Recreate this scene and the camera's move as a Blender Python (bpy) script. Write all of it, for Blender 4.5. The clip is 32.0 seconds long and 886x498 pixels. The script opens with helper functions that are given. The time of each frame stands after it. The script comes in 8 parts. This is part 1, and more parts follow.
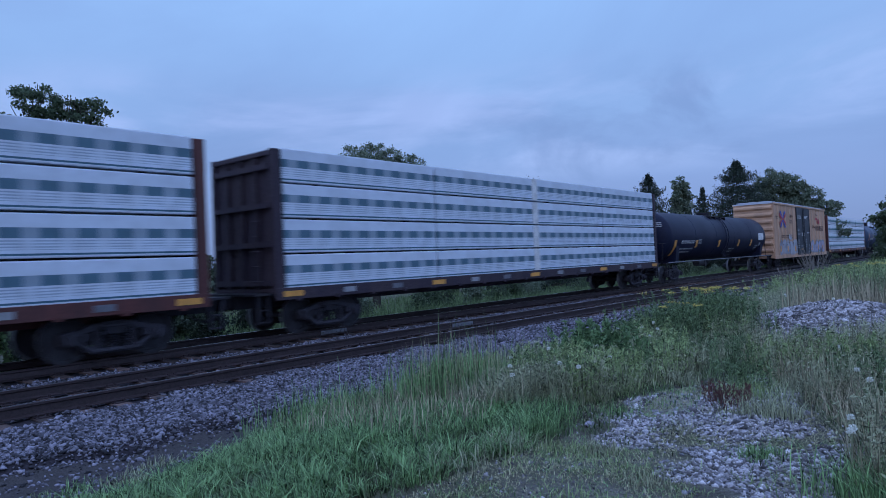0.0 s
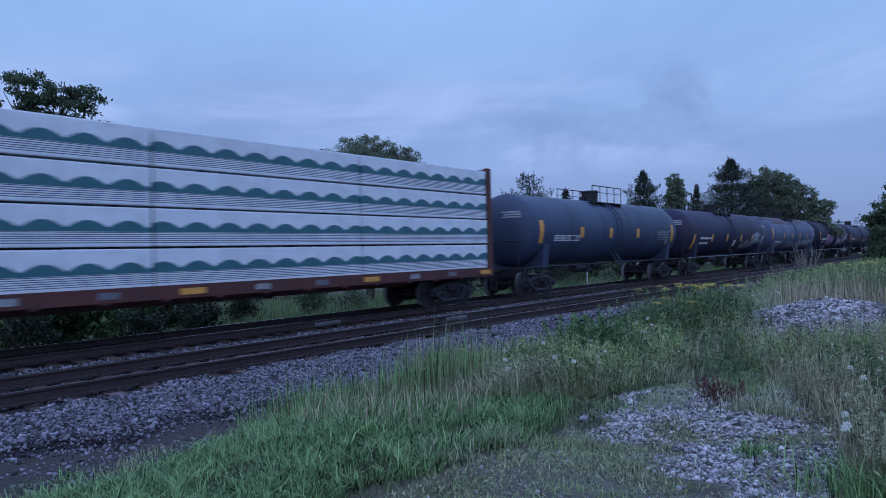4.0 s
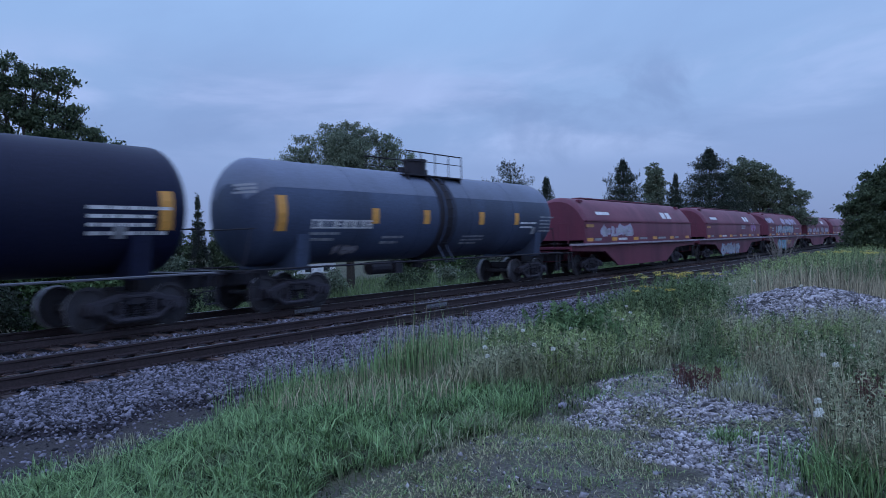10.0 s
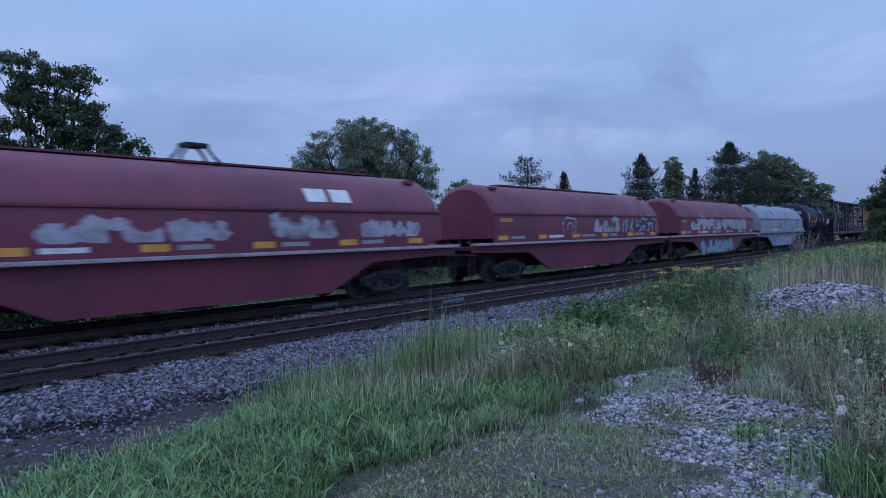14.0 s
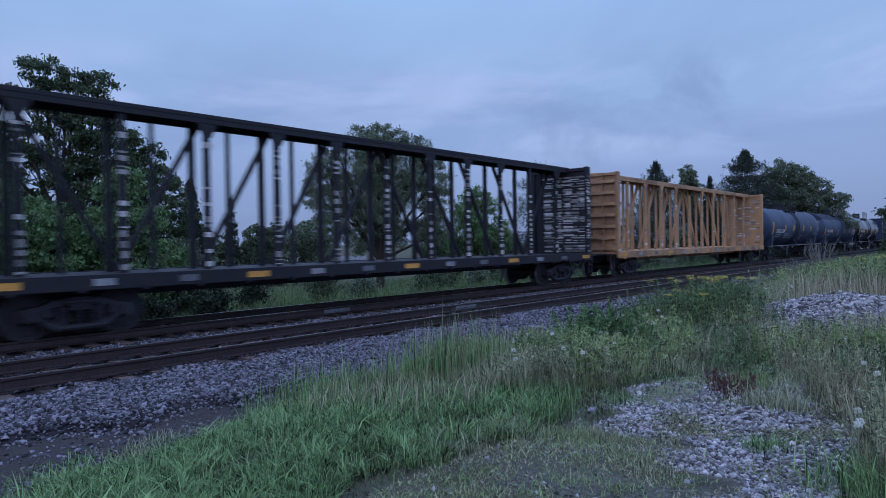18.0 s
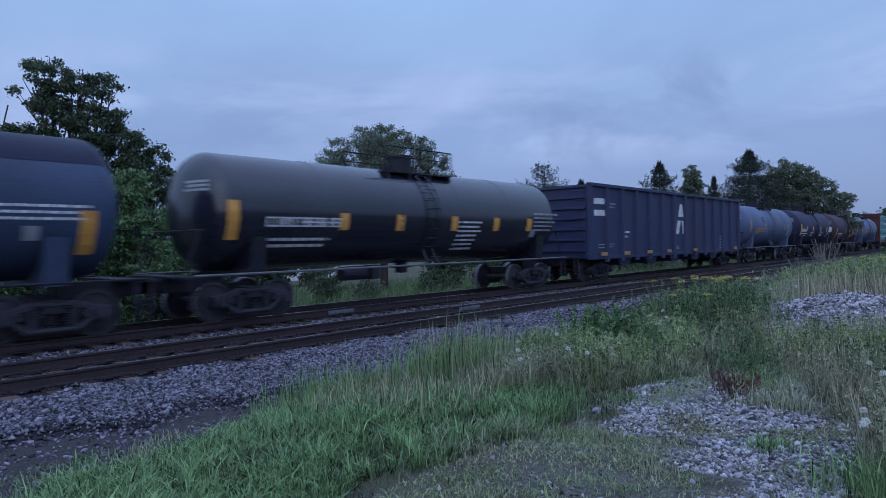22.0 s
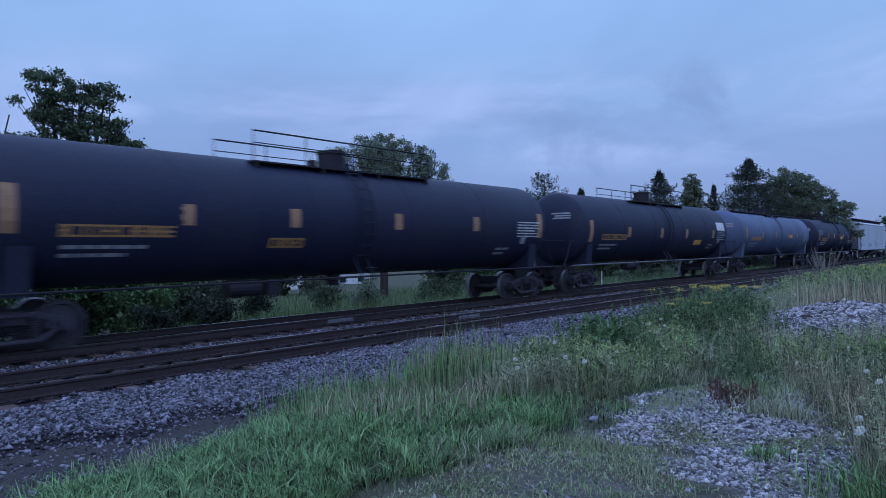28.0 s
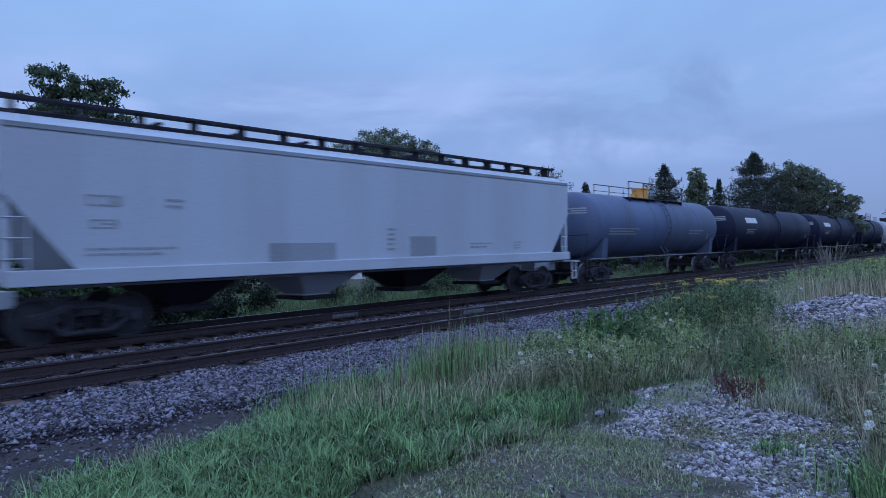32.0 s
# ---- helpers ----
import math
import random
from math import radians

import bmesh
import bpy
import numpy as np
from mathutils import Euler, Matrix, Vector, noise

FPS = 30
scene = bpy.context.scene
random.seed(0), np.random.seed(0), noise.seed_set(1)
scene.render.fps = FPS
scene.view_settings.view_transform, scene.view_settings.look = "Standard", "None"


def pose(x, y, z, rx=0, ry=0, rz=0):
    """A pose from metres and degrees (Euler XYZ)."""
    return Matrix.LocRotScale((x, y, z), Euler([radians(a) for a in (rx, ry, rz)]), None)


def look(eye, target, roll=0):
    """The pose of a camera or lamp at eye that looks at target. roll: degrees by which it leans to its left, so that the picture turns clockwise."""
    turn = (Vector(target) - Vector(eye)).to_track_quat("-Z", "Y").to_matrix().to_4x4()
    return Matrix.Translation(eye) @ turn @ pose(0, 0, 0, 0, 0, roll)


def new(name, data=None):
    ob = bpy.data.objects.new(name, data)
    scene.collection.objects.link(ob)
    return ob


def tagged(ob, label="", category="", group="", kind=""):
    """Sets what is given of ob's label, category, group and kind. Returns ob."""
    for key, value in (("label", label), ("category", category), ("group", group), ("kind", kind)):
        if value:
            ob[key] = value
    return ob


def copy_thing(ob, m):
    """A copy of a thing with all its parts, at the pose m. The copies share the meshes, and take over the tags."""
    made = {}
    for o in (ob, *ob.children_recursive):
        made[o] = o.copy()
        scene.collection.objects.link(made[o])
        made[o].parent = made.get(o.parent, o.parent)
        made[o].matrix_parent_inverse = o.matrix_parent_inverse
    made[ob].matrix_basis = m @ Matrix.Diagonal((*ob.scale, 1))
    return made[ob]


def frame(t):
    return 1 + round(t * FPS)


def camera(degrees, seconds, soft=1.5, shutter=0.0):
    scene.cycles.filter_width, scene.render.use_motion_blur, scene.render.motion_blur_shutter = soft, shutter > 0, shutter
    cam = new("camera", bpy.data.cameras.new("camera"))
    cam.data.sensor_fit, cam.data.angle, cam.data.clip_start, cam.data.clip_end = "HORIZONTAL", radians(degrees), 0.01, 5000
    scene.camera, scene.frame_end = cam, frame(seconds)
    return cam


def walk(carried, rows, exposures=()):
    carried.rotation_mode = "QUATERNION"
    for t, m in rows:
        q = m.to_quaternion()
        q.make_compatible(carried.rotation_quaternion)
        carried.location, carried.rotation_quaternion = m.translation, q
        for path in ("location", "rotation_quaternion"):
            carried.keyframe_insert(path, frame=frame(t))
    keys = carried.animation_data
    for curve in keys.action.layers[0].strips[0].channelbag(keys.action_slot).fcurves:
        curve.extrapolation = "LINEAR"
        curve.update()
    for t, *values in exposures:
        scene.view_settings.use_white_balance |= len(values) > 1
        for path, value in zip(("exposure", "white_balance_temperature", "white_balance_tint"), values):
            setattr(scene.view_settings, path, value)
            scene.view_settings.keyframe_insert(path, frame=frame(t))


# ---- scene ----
# camera: standing beside the line, held in the hand; rail heads lie at z = 0, x runs along the track
FOV = 67.649
PATH = [
    (0.0, -0.027, -0.015, 1.743, 90.990, 2.385, -49.541),
    (0.5, -0.025, -0.007, 1.739, 91.456, 2.086, -49.456),
    (1.0, -0.040, -0.013, 1.742, 91.409, 1.748, -49.225),
    (1.5, -0.072, -0.017, 1.748, 91.386, 1.272, -49.335),
    (2.0, -0.078, -0.015, 1.747, 91.307, 1.507, -49.587),
    (2.5, -0.042, 0.001, 1.744, 90.968, 1.640, -49.951),
    (3.0, -0.043, 0.012, 1.745, 90.632, 1.375, -50.058),
    (3.5, -0.039, 0.019, 1.741, 90.500, 1.572, -50.080),
    (5.5, -0.038, 0.021, 1.736, 89.994, 1.433, -50.120),
    (6.0, -0.046, 0.028, 1.736, 89.796, 1.566, -50.334),
    (6.5, -0.058, 0.030, 1.739, 89.625, 1.453, -50.820),
    (7.0, -0.034, 0.033, 1.736, 89.524, 1.542, -51.015),
    (7.5, -0.036, 0.032, 1.734, 89.315, 1.716, -51.164),
    (8.0, -0.017, 0.037, 1.731, 89.136, 1.514, -51.231),
    (8.5, -0.039, 0.035, 1.737, 89.048, 1.510, -51.332),
    (9.0, -0.028, 0.034, 1.733, 89.099, 1.653, -51.449),
    (9.5, -0.024, 0.031, 1.736, 89.150, 1.450, -51.668),
    (10.0, -0.021, 0.030, 1.735, 89.301, 1.307, -51.759),
    (10.5, -0.009, 0.034, 1.742, 89.468, 1.252, -51.614),
    (11.0, 0.003, 0.036, 1.736, 89.768, 1.109, -50.954),
    (11.5, -0.016, 0.025, 1.735, 89.636, 1.173, -50.785),
    (12.0, 0.006, 0.032, 1.729, 89.437, 1.327, -50.515),
    (12.5, -0.004, 0.028, 1.732, 89.343, 1.286, -50.460),
    (13.0, -0.008, 0.028, 1.733, 89.280, 1.056, -50.425),
    (13.5, 0.003, 0.032, 1.729, 89.158, 1.019, -50.379),
    (14.0, 0.005, 0.034, 1.733, 88.932, 1.403, -50.271),
    (14.5, -0.012, 0.033, 1.738, 88.831, 1.387, -50.262),
    (16.5, -0.001, 0.035, 1.733, 88.663, 1.517, -49.712),
    (17.0, 0.008, 0.045, 1.735, 88.844, 1.524, -49.574),
    (17.5, 0.008, 0.041, 1.733, 89.313, 1.255, -49.331),
    (18.0, 0.005, 0.039, 1.736, 89.484, 0.913, -49.181),
    (18.5, -0.011, 0.038, 1.738, 89.597, 0.740, -49.078),
    (19.0, 0.004, 0.043, 1.729, 89.659, 0.601, -48.965),
    (19.5, -0.018, 0.036, 1.736, 89.641, 0.674, -49.000),
    (20.0, -0.005, 0.037, 1.731, 89.639, 0.823, -48.993),
    (20.5, -0.005, 0.040, 1.733, 89.580, 0.757, -48.964),
    (21.0, -0.007, 0.039, 1.734, 89.558, 0.935, -48.935),
    (21.5, -0.002, 0.043, 1.730, 89.539, 0.827, -48.894),
    (22.0, -0.010, 0.038, 1.732, 89.569, 1.027, -48.874),
    (22.5, -0.020, 0.032, 1.737, 89.586, 0.973, -48.873),
    (23.0, -0.004, 0.033, 1.734, 89.580, 0.858, -48.838),
    (23.5, -0.016, 0.028, 1.733, 89.402, 0.817, -48.835),
    (24.0, 0.003, 0.041, 1.734, 89.273, 0.942, -48.595),
    (24.5, -0.002, 0.052, 1.729, 89.192, 0.472, -48.533),
    (25.0, -0.007, 0.050, 1.733, 89.287, 0.948, -48.473),
    (25.5, -0.032, 0.032, 1.736, 90.051, 1.136, -48.625),
    (27.5, 0.011, -0.001, 1.726, 90.349, 1.123, -48.782),
    (28.0, 0.000, 0.000, 1.730, 90.334, 1.064, -48.828),
    (28.5, 0.012, -0.001, 1.725, 90.297, 0.958, -48.810),
    (29.0, 0.023, 0.015, 1.722, 90.144, 1.074, -48.813),
    (29.5, 0.006, 0.013, 1.723, 90.088, 0.708, -48.889),
    (30.0, 0.020, 0.015, 1.718, 90.042, 1.107, -48.944),
    (30.5, 0.028, 0.014, 1.720, 89.943, 1.305, -48.934),
    (31.0, 0.028, 0.016, 1.723, 89.881, 1.279, -48.808),
    (31.5, 0.017, 0.019, 1.725, 89.889, 1.298, -48.611),
    (32.0, 0.023, 0.023, 1.722, 89.907, 1.205, -48.459),
]
cam = camera(FOV, 32.0, soft=0.5, shutter=0.26)
walk(cam, [(t, pose(x, y, z, rx, ry, rz)) for t, x, y, z, rx, ry, rz in PATH], exposures=[(0.0, 0.0, 5950, 10), (1.0, 0.0, 5780, 10), (2.0, 0.0, 5950, 10), (6.0, 0.0, 6150, 10), (9.0, 0.0, 6350, 10), (13.0, 0.0, 6380, 10), (18.0, 0.0, 6500, 10), (21.0, 0.0, 6500, 10), (25.0, 0.0, 6300, 10), (28.0, 0.0, 6050, 10), (32.0, 0.0, 6050, 10)])

# world: dusk, a thin broken cloud deck under a blue sky; the sun is just gone
SUN_EL, SUN_ROT = radians(6), radians(252)
world = bpy.data.worlds.new("dusk_sky")
scene.world = world
world.use_nodes = True
wn, wl = world.node_tree.nodes, world.node_tree.links
wn.clear()


def wnode(kind, **kw):
    n = wn.new(kind)
    for k, v in kw.items():
        n.inputs[k].default_value = v
    return n


sky = wn.new("ShaderNodeTexSky")
sky.sky_type, sky.sun_disc = "NISHITA", False
sky.sun_elevation, sky.sun_rotation = SUN_EL, SUN_ROT
sky.air_density, sky.dust_density, sky.ozone_density = 1.0, 0.6, 3.0
coord = wn.new("ShaderNodeTexCoord")
sep = wn.new("ShaderNodeSeparateXYZ")
wl.new(coord.outputs["Generated"], sep.inputs[0])
# clear sky: darker blue at the horizon, brightest overhead
base = wn.new("ShaderNodeValToRGB")
cr = base.color_ramp
cr.elements[0].position, cr.elements[0].color = 0.0, (0.18, 0.26, 0.51, 1)
cr.elements[1].position, cr.elements[1].color = 1.0, (0.70, 0.955, 1.68, 1)
for pos, colour in ((0.10, (0.25, 0.34, 0.63, 1)), (0.24, (0.305, 0.46, 0.77, 1)), (0.42, (0.36, 0.58, 0.96, 1)), (0.55, (0.46, 0.66, 1.17, 1))):
    cr.elements.new(pos).color = colour
wl.new(sep.outputs["Z"], base.inputs[0])


def cloud_layer(under, scale, stretch, shift, lo, hi, colour, amount, z0, z1, z2, z3, bearing=None):
    """One layer of streaky cloud between two heights above the horizon, laid over the colour under it."""
    mp = wn.new("ShaderNodeMapping")
    mp.inputs["Scale"].default_value = (1.0, 1.0, stretch)
    mp.inputs["Location"].default_value = shift
    wl.new(coord.outputs["Generated"], mp.inputs[0])
    nz = wnode("ShaderNodeTexNoise", Scale=scale, Detail=6.0, Roughness=0.55, Distortion=0.6)
    wl.new(mp.outputs[0], nz.inputs["Vector"])
    r = wn.new("ShaderNodeMapRange"); r.interpolation_type = "SMOOTHSTEP"
    r.inputs["From Min"].default_value, r.inputs["From Max"].default_value = lo, hi
    wl.new(nz.outputs["Fac"], r.inputs[0])
    f = r.outputs[0]
    for a, b in ((z0, z1), (z3, z2)):
        k = wn.new("ShaderNodeMapRange"); k.interpolation_type = "SMOOTHSTEP"
        k.inputs["From Min"].default_value, k.inputs["From Max"].default_value = min(a, b), max(a, b)
        if a > b:
            k.inputs["To Min"].default_value, k.inputs["To Max"].default_value = 1, 0
        wl.new(sep.outputs["Z"], k.inputs[0])
        m = wn.new("ShaderNodeMath"); m.operation = "MULTIPLY"
        wl.new(f, m.inputs[0]); wl.new(k.outputs[0], m.inputs[1])
        f = m.outputs[0]
    if bearing:
        # thicker about one bearing, thin elsewhere
        dt = wn.new("ShaderNodeVectorMath"); dt.operation = "DOT_PRODUCT"
        dt.inputs[1].default_value = Vector(bearing).normalized()
        wl.new(coord.outputs["Generated"], dt.inputs[0])
        k = wn.new("ShaderNodeMapRange"); k.interpolation_type = "SMOOTHSTEP"
        k.inputs["From Min"].default_value, k.inputs["From Max"].default_value = .93, .985
        k.inputs["To Min"].default_value = .3
        wl.new(dt.outputs["Value"], k.inputs[0])
        m = wn.new("ShaderNodeMath"); m.operation = "MULTIPLY"
        wl.new(f, m.inputs[0]); wl.new(k.outputs[0], m.inputs[1])
        f = m.outputs[0]
    m = wn.new("ShaderNodeMath"); m.operation = "MULTIPLY"; m.inputs[1].default_value = amount
    wl.new(f, m.inputs[0])
    mx = wn.new("ShaderNodeMix"); mx.data_type = "RGBA"
    mx.inputs[7].default_value = (*colour, 1)
    wl.new(m.outputs[0], mx.inputs[0]); wl.new(under, mx.inputs[6])
    return mx.outputs[2]


sky_c = cloud_layer(base.outputs[0], 1.3, 2.6, (3.1, 1.7, .4), .28, .74, (0.245, 0.365, 0.66), .62, .04, .16, .36, .62)
sky_c = cloud_layer(sky_c, 1.9, 4.0, (.7, 4.2, 1.3), .38, .72, (0.205, 0.290, 0.545), .42, .02, .08, .17, .30)
sky_c = cloud_layer(sky_c, 2.2, 3.6, (7.3, 2.2, 5.1), .42, .66, (0.415, 0.525, 0.860), .85, .10, .15, .21, .30)
sky_c = cloud_layer(sky_c, 4.4, 1.9, (1.3, 8.8, 3.7), .47, .66, (0.195, 0.280, 0.530), .6, .08, .13, .21, .30, (.93, .30, .21))
# brighter and a little warmer towards the afterglow, low behind the camera's left
glow = wn.new("ShaderNodeVectorMath"); glow.operation = "DOT_PRODUCT"
glow.inputs[1].default_value = Vector((-.90, -.42, .10)).normalized()
wl.new(coord.outputs["Generated"], glow.inputs[0])
tone = wn.new("ShaderNodeValToRGB")
tr_ = tone.color_ramp
tr_.elements[0].position, tr_.elements[0].color = 0.0, (.98, .98, .98, 1)
tr_.elements[1].position, tr_.elements[1].color = 1.0, (1.5, 1.38, 1.30, 1)
tr_.elements.new(.62).color = (1.0, 1.0, 1.0, 1)
half_ = wn.new("ShaderNodeMapRange")
half_.inputs["From Min"].default_value = -1.0
wl.new(glow.outputs["Value"], half_.inputs[0]); wl.new(half_.outputs[0], tone.inputs[0])
dim = wn.new("ShaderNodeVectorMath"); dim.operation = "MULTIPLY"
wl.new(sky_c, dim.inputs[0]); wl.new(tone.outputs[0], dim.inputs[1])
both = wn.new("ShaderNodeMix"); both.data_type = "RGBA"; both.blend_type = "ADD"
both.inputs[0].default_value = 0.015
wl.new(dim.outputs[0], both.inputs[6])
wl.new(sky.outputs[0], both.inputs[7])
bg = wn.new("ShaderNodeBackground")
bg.inputs["Strength"].default_value = 1.0
wl.new(both.outputs[2], bg.inputs[0])
wo = wn.new("ShaderNodeOutputWorld")
wl.new(bg.outputs[0], wo.inputs[0])

sun_data = bpy.data.lights.new("sun", "SUN")
sun_data.energy, sun_data.angle, sun_data.color = 0.13, radians(45), (1.0, 0.90, 0.94)
sun = new("sun", sun_data)
sun.matrix_world = look((-60, -26, 30), (0, 0, 0))

# materials
def material(name, color, rough=0.6, metal=0.0, var=0.25, scale=3.0, fine=40.0, bump=0.15, second=None, amount=0.5, streak=1.0, random_by="", spec=0.5, edge=(0.45, 0.65), spread=(0.4, 1.7)):
    """A surface of one base colour with large stains, fine grain and relief. second: the stain's colour; streak: stretch along z."""
    m = bpy.data.materials.new(name)
    m.use_nodes = True
    n, l = m.node_tree.nodes, m.node_tree.links
    p = n["Principled BSDF"]
    p.inputs["Roughness"].default_value, p.inputs["Metallic"].default_value = rough, metal
    p.inputs["Specular IOR Level"].default_value = spec
    tc = n.new("ShaderNodeTexCoord")
    mp = n.new("ShaderNodeMapping")
    mp.inputs["Scale"].default_value = (1, 1, 1 / streak)
    l.new(tc.outputs["Object"], mp.inputs[0])
    big = n.new("ShaderNodeTexNoise")
    big.inputs["Scale"].default_value, big.inputs["Detail"].default_value = scale, 5
    l.new(mp.outputs[0], big.inputs["Vector"])
    tiny = n.new("ShaderNodeTexNoise")
    tiny.inputs["Scale"].default_value, tiny.inputs["Detail"].default_value = fine, 4
    l.new(tc.outputs["Object"], tiny.inputs["Vector"])
    r = n.new("ShaderNodeMapRange")
    r.inputs["From Min"].default_value, r.inputs["From Max"].default_value = edge
    l.new(big.outputs["Fac"], r.inputs[0])
    k = n.new("ShaderNodeMath"); k.operation = "MULTIPLY"; k.inputs[1].default_value = amount
    l.new(r.outputs[0], k.inputs[0])
    mx = n.new("ShaderNodeMix"); mx.data_type = "RGBA"
    mx.inputs[6].default_value = (*color, 1)
    mx.inputs[7].default_value = (*(second or tuple(c * 0.6 for c in color)), 1)
    l.new(k.outputs[0], mx.inputs[0])
    src = mx.outputs[2]
    hs = n.new("ShaderNodeHueSaturation")
    v = n.new("ShaderNodeMapRange")
    v.inputs["From Min"].default_value, v.inputs["From Max"].default_value = 0.3, 0.7
    v.inputs["To Min"].default_value, v.inputs["To Max"].default_value = 1 - var, 1 + var
    l.new(tiny.outputs["Fac"], v.inputs[0])
    val = v.outputs[0]
    if random_by:
        if random_by == "object":
            oi = n.new("ShaderNodeObjectInfo"); rnd = oi.outputs["Random"]
        else:
            oi = n.new("ShaderNodeNewGeometry"); rnd = oi.outputs["Random Per Island"]
        rr = n.new("ShaderNodeMapRange")
        rr.inputs["To Min"].default_value, rr.inputs["To Max"].default_value = spread
        sq = n.new("ShaderNodeMath"); sq.operation = "POWER"; sq.inputs[1].default_value = 1.6
        l.new(rnd, sq.inputs[0]); l.new(sq.outputs[0], rr.inputs[0])
        mu = n.new("ShaderNodeMath"); mu.operation = "MULTIPLY"
        l.new(val, mu.inputs[0]); l.new(rr.outputs[0], mu.inputs[1])
        val = mu.outputs[0]
    l.new(val, hs.inputs["Value"])
    l.new(src, hs.inputs["Color"])
    l.new(hs.outputs[0], p.inputs["Base Color"])
    rv = n.new("ShaderNodeMapRange")
    rv.inputs["To Min"].default_value, rv.inputs["To Max"].default_value = max(0.02, rough - 0.12), min(1, rough + 0.15)
    l.new(big.outputs["Fac"], rv.inputs[0])
    l.new(rv.outputs[0], p.inputs["Roughness"])
    if bump:
        b = n.new("ShaderNodeBump")
        b.inputs["Strength"].default_value, b.inputs["Distance"].default_value = bump, 0.02
        l.new(tiny.outputs["Fac"], b.inputs["Height"])
        l.new(b.outputs[0], p.inputs["Normal"])
    return m


def leafy(name, color, dark, through_=0.35, rough=0.6, clump=2.2, lo=0.35):
    """Foliage: colour changes from leaf to leaf, some light comes through."""
    m = bpy.data.materials.new(name)
    m.use_nodes = True
    n, l = m.node_tree.nodes, m.node_tree.links
    p = n["Principled BSDF"]
    p.inputs["Roughness"].default_value = rough
    p.inputs["Specular IOR Level"].default_value = 0.18
    g = n.new("ShaderNodeNewGeometry")
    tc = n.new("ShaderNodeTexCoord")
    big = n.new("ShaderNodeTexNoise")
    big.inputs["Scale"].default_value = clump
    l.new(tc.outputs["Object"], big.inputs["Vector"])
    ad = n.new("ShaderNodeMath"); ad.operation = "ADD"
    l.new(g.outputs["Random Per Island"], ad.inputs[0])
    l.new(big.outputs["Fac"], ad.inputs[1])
    # a higher lo turns more blades to the dark tone
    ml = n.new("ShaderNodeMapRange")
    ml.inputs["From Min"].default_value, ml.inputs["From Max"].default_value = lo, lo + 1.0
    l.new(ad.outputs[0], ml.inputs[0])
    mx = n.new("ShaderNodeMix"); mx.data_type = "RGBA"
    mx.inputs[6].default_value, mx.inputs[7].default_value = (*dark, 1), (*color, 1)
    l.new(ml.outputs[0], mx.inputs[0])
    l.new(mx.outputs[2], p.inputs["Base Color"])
    tr = n.new("ShaderNodeBsdfTranslucent")
    l.new(mx.outputs[2], tr.inputs[0])
    sh = n.new("ShaderNodeMixShader"); sh.inputs[0].default_value = through_
    l.new(p.outputs[0], sh.inputs[1]); l.new(tr.outputs[0], sh.inputs[2])
    l.new(sh.outputs[0], n["Material Output"].inputs[0])
    return m


